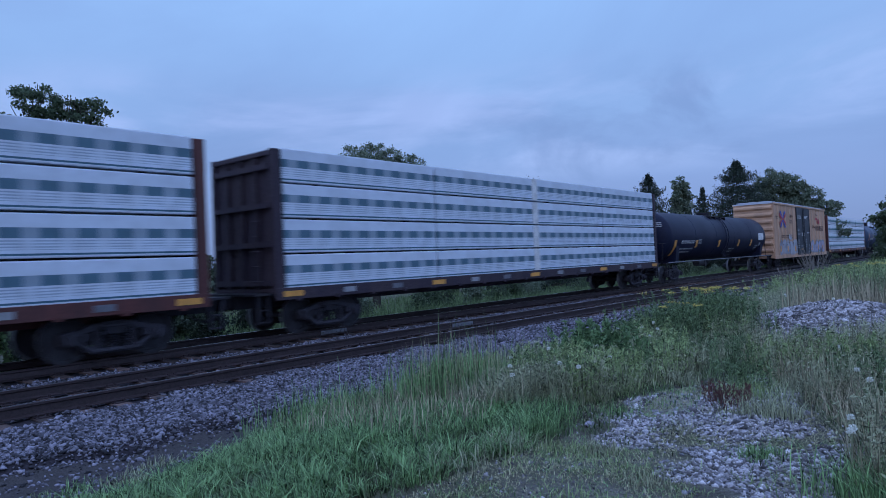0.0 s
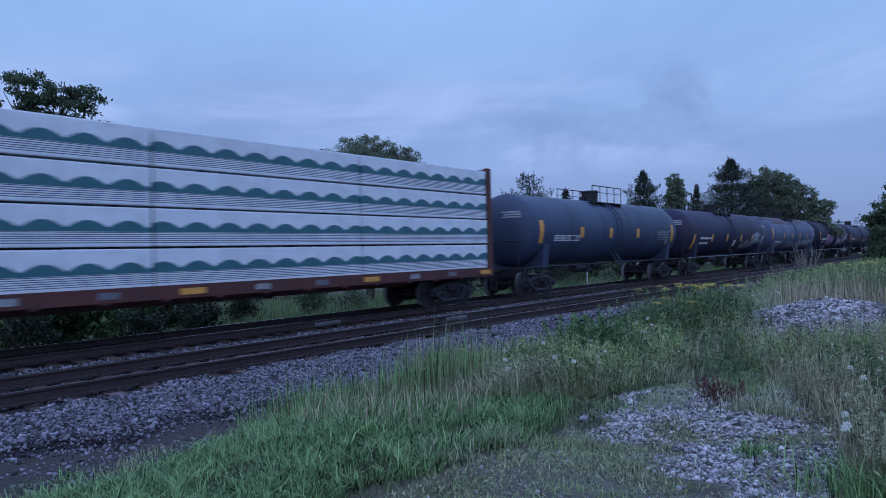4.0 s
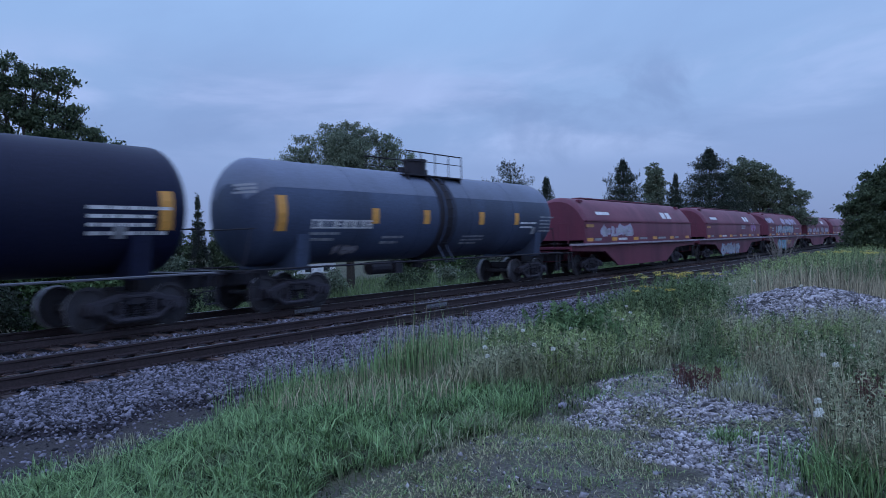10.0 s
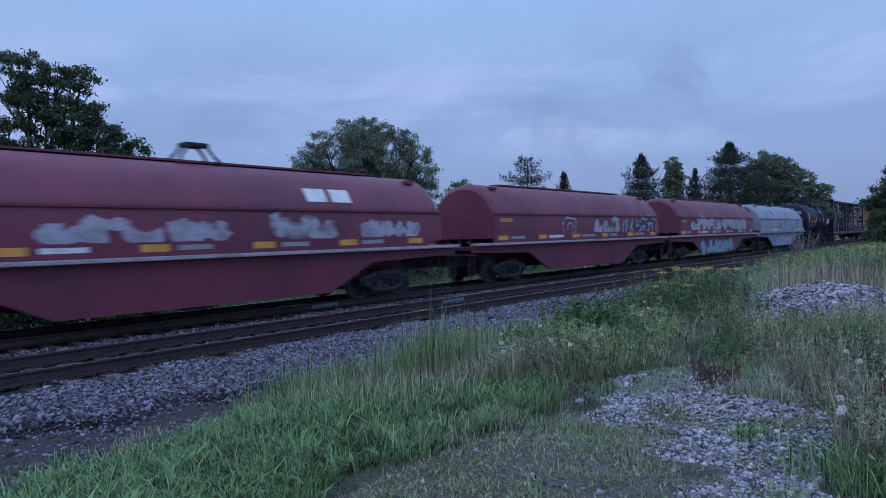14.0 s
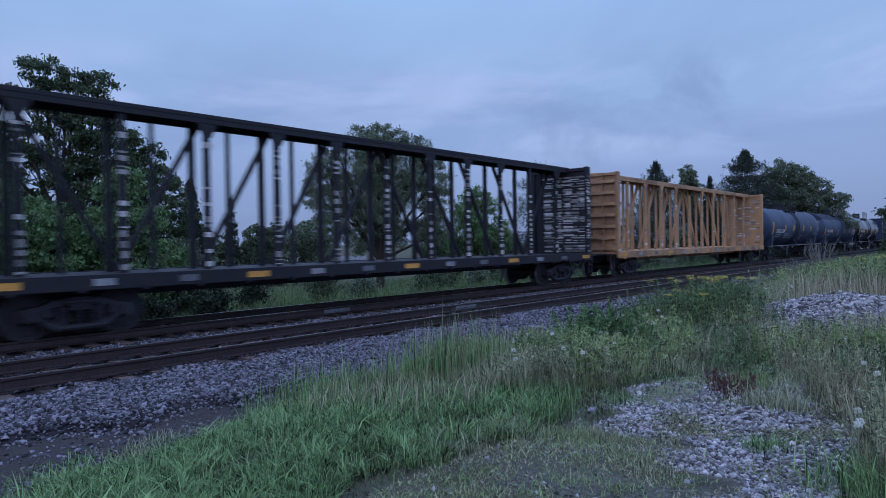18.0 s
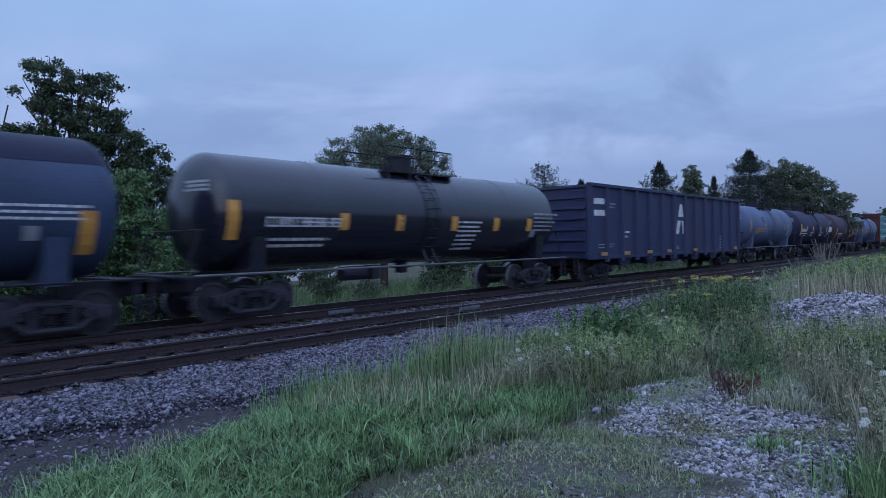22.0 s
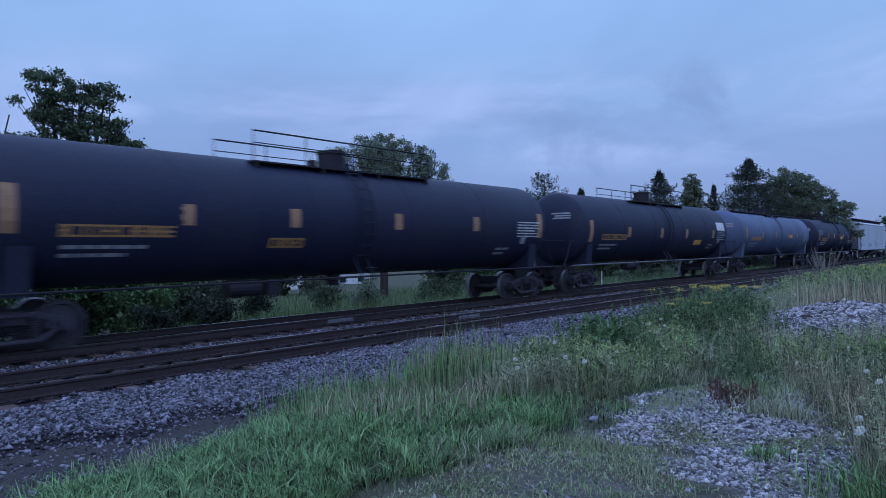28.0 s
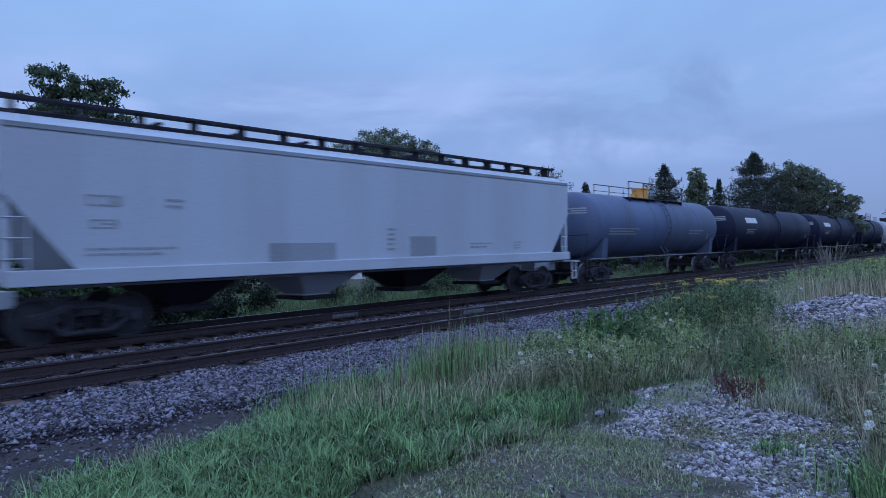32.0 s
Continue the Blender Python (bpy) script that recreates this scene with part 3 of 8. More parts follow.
def bed_height(x, y):
    """Ballast: flat over both tracks, sloping down on the near and the far side, higher between the rails' ends than at the toe."""
    z = -.215 - .018 * smooth_step(9.65, 9.85, y) * smooth_step(16.75, 16.5, y) - .05 * smooth_step(9.75, 7.7, y) - .22 * smooth_step(.05, -.6, y - toe_line(x)) - 1.0 * smooth_step(16.9, 19.0, y)
    z = z - .03 * np.exp(-((y - 13.15) / .7) ** 2) + 0 * x
    return z + .012 * np.sin(5 * x + 3 * y) * np.sin(4 * y - 2 * x)


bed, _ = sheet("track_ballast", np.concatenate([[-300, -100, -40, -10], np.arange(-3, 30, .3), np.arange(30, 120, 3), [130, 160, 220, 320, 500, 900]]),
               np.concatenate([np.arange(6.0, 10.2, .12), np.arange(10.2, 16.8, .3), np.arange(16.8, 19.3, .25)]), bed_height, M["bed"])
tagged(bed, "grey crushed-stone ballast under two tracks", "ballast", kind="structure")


# loose stones: each is a small rough lump, joined as one cover
def lumps(name, px, py, zf, size, mat, label, category="stones", squash=.7, seed=1):
    r = np.random.default_rng(seed)
    n = len(px)
    base = np.array([(1, 0, 0), (-1, 0, 0), (0, 1, 0), (0, -1, 0), (0, 0, 1), (0, 0, -1)]) * 1.0
    tri = np.array([(0, 2, 4), (2, 1, 4), (1, 3, 4), (3, 0, 4), (2, 0, 5), (1, 2, 5), (3, 1, 5), (0, 3, 5)])
    s = size * r.lognormal(0, .34, n) / 2
    v = (base[None] + r.uniform(-.38, .38, (n, 6, 3))) * s[:, None, None] * np.stack([r.uniform(.9, 1.5, n), r.uniform(.8, 1.2, n), r.uniform(squash - .1, squash + .3, n)], 1)[:, None]
    a = r.uniform(0, 6.28, n)
    c, t = np.cos(a)[:, None], np.sin(a)[:, None]
    v = np.stack([v[..., 0] * c - v[..., 1] * t, v[..., 0] * t + v[..., 1] * c, v[..., 2]], -1)
    tilt = r.uniform(-.8, .8, n)[:, None]
    v = np.stack([v[..., 0] * np.cos(tilt) - v[..., 2] * np.sin(tilt), v[..., 1], v[..., 0] * np.sin(tilt) + v[..., 2] * np.cos(tilt)], -1)
    v += np.stack([px, py, zf(px, py) + s * .25], 1)[:, None]
    f = tri[None] + 6 * np.arange(n)[:, None, None]
    me = mesh_arrays(name, v.reshape(-1, 3), f.reshape(-1, 3), mat)
    return tagged(new(name, me), label, category, kind="stuff")


def mesh_arrays(name, v, f, mat):
    """A mesh straight from arrays of corners and of equal-sided faces."""
    me = bpy.data.meshes.new(name)
    k = f.shape[1]
    me.vertices.add(len(v))
    me.vertices.foreach_set("co", np.ascontiguousarray(v, np.float32).ravel())
    me.loops.add(f.size)
    me.loops.foreach_set("vertex_index", np.ascontiguousarray(f, np.int32).ravel())
    me.polygons.add(len(f))
    me.polygons.foreach_set("loop_start", np.arange(0, f.size, k, dtype=np.int32))
    me.polygons.foreach_set("loop_total", np.full(len(f), k, np.int32))
    me.update(calc_edges=True)
    me.validate()
    me.materials.append(mat)
    return me


def scatter(n, x0, x1, y0, y1, r):
    return r.uniform(x0, x1, n), r.uniform(y0, y1, n)


def wedge(x, y, margin=.35):
    """Ground that a person standing by the camera would see: in front, within the widest turn."""
    a = np.arctan2(x, y)
    return (a > .15) & (a < 1.62)


r = np.random.default_rng(11)
px, py = scatter(112000, .8, 15, 6.2, 9.93, r)
toe = toe_line(px) + .4 * (fbm(px, py, 2, 5) - .5)
k = wedge(px, py) & (r.random(len(px)) < .03 + .78 * smooth_step(toe - .55, toe + .4, py) * (.55 + .9 * fbm(px, py, 3.4, 64)))
on_ground = lambda x, y: np.maximum(ground_height(x, y), bed_height(x, y))
lumps("ballast_stones", px[k], py[k], on_ground, .037, M["stone"], "loose grey crushed stone on the ballast shoulder")
px, py = scatter(60000, 15, 70, 7.0, 9.98, r)
k = r.random(len(px)) < np.clip(18 / px, .2, 1) ** 1.5
lumps("ballast_stones", px[k], py[k], on_ground, .06, M["stone"], "loose grey crushed stone on the ballast shoulder", seed=2)
px, py = scatter(34000, 2, 30, 12.35, 13.95, r)
lumps("ballast_stones", px, py, bed_height, .048, M["stone"], "loose grey crushed stone between the two tracks", seed=3)
px, py = scatter(20000, 1.5, 18, 9.72, 10.5, r)
k = fbm(px, py, 2.6, 65) + .2 * smooth_step(10.2, 9.8, py) + .06 * r.normal(0, 1, len(px)) > .50
lumps("tie_end_stones", px[k], py[k], lambda x, y: 0 * x - .212, .038, M["stone"], "crushed stone spilt over the tie ends", seed=9)
px, py = scatter(9000, 2, 22, 10.5, 11.85, r)
k = np.abs(((px + 1.5) / .535) % 1 - .5) < .27
lumps("crib_stones", px[k], py[k], lambda x, y: bed_height(x, y) - .02, .055, M["stone"], "grey crushed stone in the cribs between ties", seed=8)
px, py = scatter(100000, 3.2, 10, .2, 3.9, r)
gw = .7 * (fbm(px, py, 4.5, 61) - .5)
k = (inside(GRAVEL, px + gw, py - gw) & (fbm(px, py, 3.2, 62) + .10 * r.normal(0, 1, len(px)) > .43) & ~(np.hypot((px - 7.0) / .75, (py - 2.75) / .22) < 1)) | ((r.random(len(px)) < .014) & (fbm(px, py, 2.2, 63) > .5))
lumps("gravel_patch", px[k], py[k], ground_height, .025, M["gravel"], "patch of pale loose gravel in the weedy yard", "gravel", seed=4)
px, py = scatter(22000, 1, 9.6, .6, 4.4, r)
k = (inside(PATH_BARE, px, py) & (r.random(len(px)) < .22)) | (r.random(len(px)) < .05)
lumps("path_grit", px[k], py[k], ground_height, .012, M["stone"], "fine grit trodden into the path", "gravel", seed=5)
px, py = scatter(9000, .5, 6.5, 5.0, 7.4, r)
k = r.random(len(px)) < .05 + .3 * (fbm(px, py, 2.4, 31) > .62)
lumps("stray_stones", px[k], py[k], ground_height, .024, M["stone"], "stray stones on the dirt below the ballast", "stones", seed=6)
px, py = scatter(52000, 11.5, 18, -.5, 5.2, r)
k = np.exp(-(((px - 14.5) / 2.1) ** 2 + ((py - 2.5) / 1.5) ** 2) ** 1.3) > .12
lumps("gravel_heap", px[k], py[k], ground_height, .042, M["gravel"], "low heap of pale gravel among the weeds", "gravel", seed=7)


# the largest stones lie loose on top, each one a piece of its own
def loose_stones(parent, spots, zf, lo, hi, mat, seed):
    rs = random.Random(seed)
    shapes = []
    for q in range(7):
        bm = bmesh.new()
        bmesh.ops.create_icosphere(bm, subdivisions=1, radius=1.0)
        for v in bm.verts:
            v.co = Vector((v.co.x * rs.uniform(.9, 1.15), v.co.y * .85, v.co.z * .62)) * rs.uniform(.72, 1.15)
        shapes.append(mesh_of("stone", bm, mat))
    for x, y in spots:
        k = rs.uniform(lo, hi) / 2
        o = put("stone", rs.choice(shapes), parent, pose(x, y, float(zf(np.array([x]), np.array([y]))[0]) + k * .3, rs.uniform(-25, 25), rs.uniform(-25, 25), rs.uniform(0, 360)) @ Matrix.Diagonal((k, k, k, 1)))


rs_ = np.random.default_rng(91)
px, py = scatter(2600, 3.8, 8.8, .6, 3.3, rs_)
k = inside(GRAVEL, px + .2, py) & (fbm(px, py, 3.2, 62) > .44)
loose_stones(bpy.data.objects["gravel_patch"], list(zip(px[k], py[k]))[:280], ground_height, .035, .062, M["gravel_piece"], 5)
px, py = scatter(520, 2.0, 9.0, 7.6, 9.8, rs_)
k = wedge(px, py) & (py > toe_line(px))
loose_stones(bpy.data.objects["ballast_stones"], list(zip(px[k], py[k]))[:280], on_ground, .05, .085, M["stone_piece"], 6)


# rails: base, web and head, one object each, with the worn running surface on top
def rail(name, y, x0=-160.0, x1=700.0):
    prof = [(-.075, -.185), (.075, -.185), (.075, -.172), (.016, -.150), (.010, -.055), (.036, -.040), (.036, -.008), (.026, 0), (-.026, 0), (-.036, -.008), (-.036, -.040), (-.010, -.055), (-.016, -.150), (-.075, -.172)]
    bm = bmesh.new()
    prism(bm, [(y + a, b) for a, b in prof], x0, x1, axis="x")
    me = mesh_of(name, bm, M["rail"])
    me.materials.append(M["railhead"])
    for p in me.polygons:
        if p.normal.z > .9 and abs(p.center.z) < .003:
            p.material_index = 1
    return new(name, me)


tracks = []
for nm, yc in (("near_track", NEAR_Y), ("far_track", TRACK_CENTRE)):
    tr = tagged(new(nm), "rusty steel rails on weathered timber ties", "railway track", kind="structure")
    tracks.append((tr, yc))
    for s in (-1, 1):
        o = rail("rail", yc + s * .7535)
        o.parent = tr

tie_bm = bmesh.new()
box(tie_bm, 0, 0, 0, .23, 2.62, .17, .012)
tie_me = mesh_of("tie", tie_bm, M["tie"])
plate_bm = bmesh.new()
for s in (-1, 1):
    box(plate_bm, 0, s * .7535, .09, .20, .34, .02)
    for a in (-.11, .11):
        box(plate_bm, .06, s * .7535 + a, .115, .03, .03, .05)
        box(plate_bm, -.06, s * .7535 + a, .115, .03, .03, .05)
plate_me = mesh_of("tie_plate", plate_bm, M["rail"])
rt = random.Random(3)
for tr, yc in tracks:
    for i in range(100):
        x = -1.5 + i * .535
        o = put("tie", tie_me, tr, pose(x + rt.uniform(-.03, .03), yc + rt.uniform(-.05, .05), -.288 + rt.uniform(-.01, .006), 0, 0, rt.uniform(-.8, .8)))
        put("tie_plate", plate_me, o)
# insulated joint bars with bolts on the near rails, and pale painted marks
for x, tr, yc, s in ((14.7, tracks[0][0], NEAR_Y, 1), (12.0, tracks[1][0], TRACK_CENTRE, -1)):
    bm = bmesh.new()
    y = yc + s * .7535
    for q in (-1, 1):
        box(bm, x, y + q * .03, -.10, .92, .03, .10, .008)
        for i in range(6):
            cyl(bm, (x - .37 + i * .148, y + q * .04, -.10), (x - .37 + i * .148, y + q * .075, -.10), .022, 6)
    part("joint_bar", bm, M["sill_rail"], tr, "pale grey bolted joint bar")
# white marker post beside the far track
bm = bmesh.new()
box(bm, 0, 0, .45, .08, .05, .95, .006)
mp_ = new("marker_post", mesh_of("marker_post", bm, M["white"]))
mp_.location = (34.65, 18.2, -.42)
tagged(mp_, "short white marker post beside the far rail", "post")


# ---- the train: each car is one thing that runs along the far track ----
SPEED, GAIN = 20.0, 0.0125


def run(t):
    """How far the train has come after t seconds; it gathers a little speed."""
    return SPEED * t + GAIN * t * t


def when(s):
    """The second at which it has come so far."""
    return (-SPEED + math.sqrt(SPEED * SPEED + 4 * GAIN * s)) / (2 * GAIN)


def along(u):
    """Counted place in the train, at an even 19.56 m for each second, to metres along the track at 0 s."""
    return 10.0 + run((u - 10.0) / 19.56)


TRACK_Y = 15.12


def car_root(name, label, category, group="cars of the train"):
    ob = new(name)
    ob.empty_display_size = 0.5
    return tagged(ob, label, category, group)


# cast truck, built once: side frames, bolster, springs, wheelsets
def truck_meshes():
    ms = {}
    # side frame: straight top chord, tension bar and pedestals over the journal boxes (x, z); the wheels stand out above and beside it
    bm = bmesh.new()
    prism(bm, [(-1.06, .60), (-.72, .66), (-.40, .76), (.40, .76), (.72, .66), (1.06, .60), (1.06, .50), (.70, .54), (.36, .63), (-.36, .63), (-.70, .54), (-1.06, .50)], -.09, .09)
    prism(bm, [(-.46, .14), (.46, .14), (.46, .25), (-.46, .25)], -.09, .09)
    for sx in (-1, 1):
        prism(bm, [(sx * .80, .52), (sx * .42, .25), (sx * .46, .14), (sx * .80, .40)], -.085, .085)
        box(bm, sx * .38, 0, .44, .10, .17, .40)
        box(bm, sx * 1.03, 0, .46, .08, .18, .18)
        box(bm, sx * .75, 0, .46, .08, .18, .18)
        cyl(bm, (sx * .89, -.16, .457), (sx * .89, .02, .457), .115, 14)
        cyl(bm, (sx * .89, -.19, .457), (sx * .89, -.16, .457), .07, 10)
        box(bm, sx * .60, -.095, .50, .12, .03, .14)
    box(bm, 0, -.10, .70, .7, .05, .07)
    box(bm, 0, -.10, .20, .85, .05, .06)
    bmesh.ops.bevel(bm, geom=[e for e in bm.edges if e.calc_length() > .3], offset=.015, segments=1, affect="EDGES")
    ms["frame"] = mesh_of("side_frame", bm, M["cast"])
    bm = bmesh.new()
    prof = []
    for j in range(7):
        prof += [(.25 + j * .05, .06), (.26 + j * .05, .085), (.28 + j * .05, .085), (.29 + j * .05, .06)]
    rows = [[bm.verts.new((r * math.cos(.6283 * i), r * math.sin(.6283 * i), z)) for i in range(10)] for z, r in prof]
    for a, b in zip(rows, rows[1:]):
        for i in range(10):
            bm.faces.new((a[i], a[(i + 1) % 10], b[(i + 1) % 10], b[i]))
    ms["spring"] = mesh_of("spring", bm, M["steel"])
    bm = bmesh.new()
    box(bm, 0, 0, .66, .42, 2.2, .26)
    cyl(bm, (0, 0, .70), (0, 0, .86), .22, 16)
    ms["bolster"] = mesh_of("bolster", bm, M["steel"])
    bm = bmesh.new()
    cyl(bm, (0, -.98, 0), (0, .98, 0), .08, 12)
    for s in (-1, 1):
        prof = [(.06, .68), (.15, .68), (.17, .70), (.38, .715), (.40, .665), (.457, .67), (.462, .735), (.478, .775), (.485, .80), (.40, .80), (.385, .755), (.18, .765), (.15, .80), (.06, .80)]
        lathe_y(bm, [(r, s * y) for r, y in prof], 32)
    me = mesh_of("wheelset", bm, M["wheel"])
    me.materials.append(M["tread"])
    for p in me.polygons:
        if .45 < math.hypot(p.center.x, p.center.z) and .66 < abs(p.center.y) < .82:
            p.material_index = 1
    ms["wheelset"] = me
    return ms


TRUCK = {}
WHEELSETS = []


def truck(parent, x):
    if not TRUCK:
        TRUCK.update(truck_meshes())
    t = put("truck", TRUCK["bolster"], parent, Matrix.Translation((x, 0, 0)), "cast steel two-axle truck, black with brake dust")
    for s in (-1, 1):
        f = put("side_frame", TRUCK["frame"], t, pose(0, s * 1.0, 0, 0, 0, 0 if s < 0 else 180))
        for x_ in (-.26, 0, .26):
            put("spring", TRUCK["spring"], t, Matrix.Translation((x_, s * 1.0, 0)))
        w = put("wheelset", TRUCK["wheelset"], t, Matrix.Translation((s * .89, 0, .462)), "steel wheels with bright worn treads")
        WHEELSETS.append((w, parent, x + s * .89, Vector((s * .89, 0, .462))))
    return t


def coupler(parent, x, side, reach):
    bm = bmesh.new()
    box(bm, side * reach / 2, 0, .86, reach, .16, .18)
    box(bm, side * (reach - .12), .03, .86, .30, .30, .28)
    box(bm, side * (reach + .02), -.10, .86, .16, .10, .26)
    c = part("coupler", bm, M["steel"], parent, loc=(x, 0, 0))
    bm = bmesh.new()
    tube(bm, [(0, .35, .80), (side * .25, .36, .55), (side * .6, .34, .42), (side * reach, .30, .48)], .025, 6)
    part("air_hose", bm, M["steel"], parent, loc=(x, 0, 0))
    return c


def end_platform(parent, x, side, width=2.9, mat=None):
    """Sill end, crossover platform, hand rail and brake gear at one end of a car."""
    mat = mat or M["steel"]
    bm = bmesh.new()
    box(bm, 0, 0, .88, 1.5, .62, .34, .02)
    part("stub_sill", bm, mat, parent, loc=(x - side * .75, 0, 0))
    bm = bmesh.new()
    box(bm, -side * .2, 0, 1.08, .5, width, .05)
    for s in (-1, 1):
        box(bm, -side * .1, s * (width / 2 - .1), .72, .06, .06, .70)
        box(bm, -side * .38, s * (width / 2 - .1), .72, .06, .06, .70)
        for z in (.40, .70):
            box(bm, -side * .24, s * (width / 2 - .1), z, .30, .06, .03)
    part("end_platform", bm, mat, parent, loc=(x, 0, 0))


def shell_patch(bm, x0, x1, z, h, R, zc, side=-1, eps=.006, nx=2, na=4):
    """A thin sheet laid on the tank's round side: from x0 to x1, centred at height z."""
    a0, a1 = [math.asin(max(-.98, min(.98, (v - zc) / R))) for v in (z - h / 2, z + h / 2)]
    vs = []
    for r in (R + eps, R - .01):
        for i in range(nx + 1):
            for j in range(na + 1):
                a = a0 + (a1 - a0) * j / na
                vs.append(bm.verts.new((x0 + (x1 - x0) * i / nx, side * r * math.cos(a), zc + r * math.sin(a))))
    def at(k, i, j):
        return vs[k * (nx + 1) * (na + 1) + i * (na + 1) + j]
    for i in range(nx):
        for j in range(na):
            bm.faces.new((at(0, i, j), at(0, i + 1, j), at(0, i + 1, j + 1), at(0, i, j + 1)))
    for j in range(na):
        bm.faces.new((at(0, 0, j), at(0, 0, j + 1), at(1, 0, j + 1), at(1, 0, j)))
        bm.faces.new((at(0, nx, j), at(1, nx, j), at(1, nx, j + 1), at(0, nx, j + 1)))
    for i in range(nx):
        bm.faces.new((at(0, i, 0), at(1, i, 0), at(1, i + 1, 0), at(0, i + 1, 0)))
        bm.faces.new((at(0, i, na), at(0, i + 1, na), at(1, i + 1, na), at(1, i, na)))


def bars(place, x0, x1, z, h, lines, rng):
    """Lines of writing that cannot be read: a large line as open strokes, small lines as thin uneven bars."""
    step = h / lines
    for i in range(lines):
        zz = z + h / 2 - (i + .5) * step
        x = x0
        end = x0 + (x1 - x0) * (1 if i == 0 else rng.uniform(.7, 1))
        while x < end - .05:
            w = rng.uniform(.12, .20) if lines == 1 else rng.uniform(.12, .45) * max(.4, step / .18)
            w = min(w, end - x)
            if lines == 1:
                t = h * .16
                place(x, x + w, zz + h / 2 - t / 2, t)
                place(x, x + w, zz - h / 2 + t / 2, t)
                if rng.random() < .35:
                    place(x, x + w, zz, t)
                place(x, x + t, zz, h * .68 - .002)
                if rng.random() < .6:
                    place(x + w - t, x + w, zz, h * .68 - .002)
            else:
                place(x, x + w, zz, step * .42)
            x += w + (.035 if lines == 1 else .05)


def ribbon(bm, pts, w, surf, lift):
    """A painted stroke of uneven width along its points, laid on a surface."""
    rows = []
    n = len(pts)
    for i, (x, z) in enumerate(pts):
        (xa, za), (xb, zb) = pts[max(i - 1, 0)], pts[min(i + 1, n - 1)]
        d = math.hypot(xb - xa, zb - za) or 1.0
        k = w / 2 * (.8 + .35 * math.sin(2.1 * i + 7 * pts[0][0])) * (.7 if i in (0, n - 1) else 1)
        ox, oz = -(zb - za) / d * k, (xb - xa) / d * k
        rows.append([bm.verts.new(surf(x + ox * q, z + oz * q, lift)) for q in (-1, 0, 1)])
    for a, b in zip(rows, rows[1:]):
        for k in (0, 1):
            bm.faces.new((a[k], a[k + 1], b[k + 1], b[k]))


def scrawl(rng, cx, cz, w, h):
    """Strokes of one made-up sign that stands for no letter: leaning stems, hooks and a loop."""
    out = []
    lean = rng.uniform(-.15, .35) * w
    for k in range(rng.choice((3, 3, 4))):
        x = cx + rng.uniform(-.42, .42) * w
        kind = rng.random()
        if kind < .4:
            out.append([(x + lean * (t - .5) + .06 * w * math.sin(5 * t), cz + h * .5 * (2 * t - 1)) for t in (0, .25, .5, .75, 1)])
        elif kind < .8:
            a0, span, sg = rng.uniform(0, 6.28), rng.uniform(2.4, 4.6), rng.choice((-1, 1))
            rx, rz, oz = w * rng.uniform(.28, .46), h * rng.uniform(.24, .45), rng.uniform(-.08, .08) * h
            out.append([(x * .4 + cx * .6 + rx * math.cos(a0 + sg * span * t / 8), cz + oz + rz * math.sin(a0 + sg * span * t / 8)) for t in range(9)])
        else:
            z = cz + rng.uniform(-.35, .35) * h
            out.append([(cx + w * (t - .5) * 1.05, z + .10 * h * math.sin(4 * t + x)) for t in (0, .2, .4, .6, .8, 1)])
    return out


def graffiti(parent, surf_at, x0, x1, z, h, fill, edge, rng, letters=5, name="graffiti", label="sprayed looping graffiti strokes"):
    """Signs without words: broad strokes in the outline colour with narrower strokes of the fill colour on them."""
    w = (x1 - x0) / letters
    thick = min(.42 * w, .34 * h) + .02
    for i in range(letters):
        bm, under = bmesh.new(), bmesh.new()
        strokes = scrawl(rng, x0 + w * (i + .5), z + rng.uniform(-.08, .08) * h, w * 1.05, h * rng.uniform(.8, 1.05))
        for q, st in enumerate(strokes):
            ribbon(under, st, thick * 1.8, surf_at, .006 + .0006 * q + .0003 * (i % 2))
            ribbon(bm, st, thick * rng.uniform(.75, 1.1), surf_at, .010 + .0008 * q + .0004 * (i % 2))
        o = part(name, under, edge, parent, label)
        part("stroke", bm, fill, o if parent.parent is None else parent)


RUNG = []


def rung_mesh():
    if not RUNG:
        bm = bmesh.new()
        tube(bm, [(-.22, 0, 0), (.22, 0, 0)], .015, 5)
        RUNG.append(mesh_of("rung", bm, M["steel"]))
    return RUNG[0]


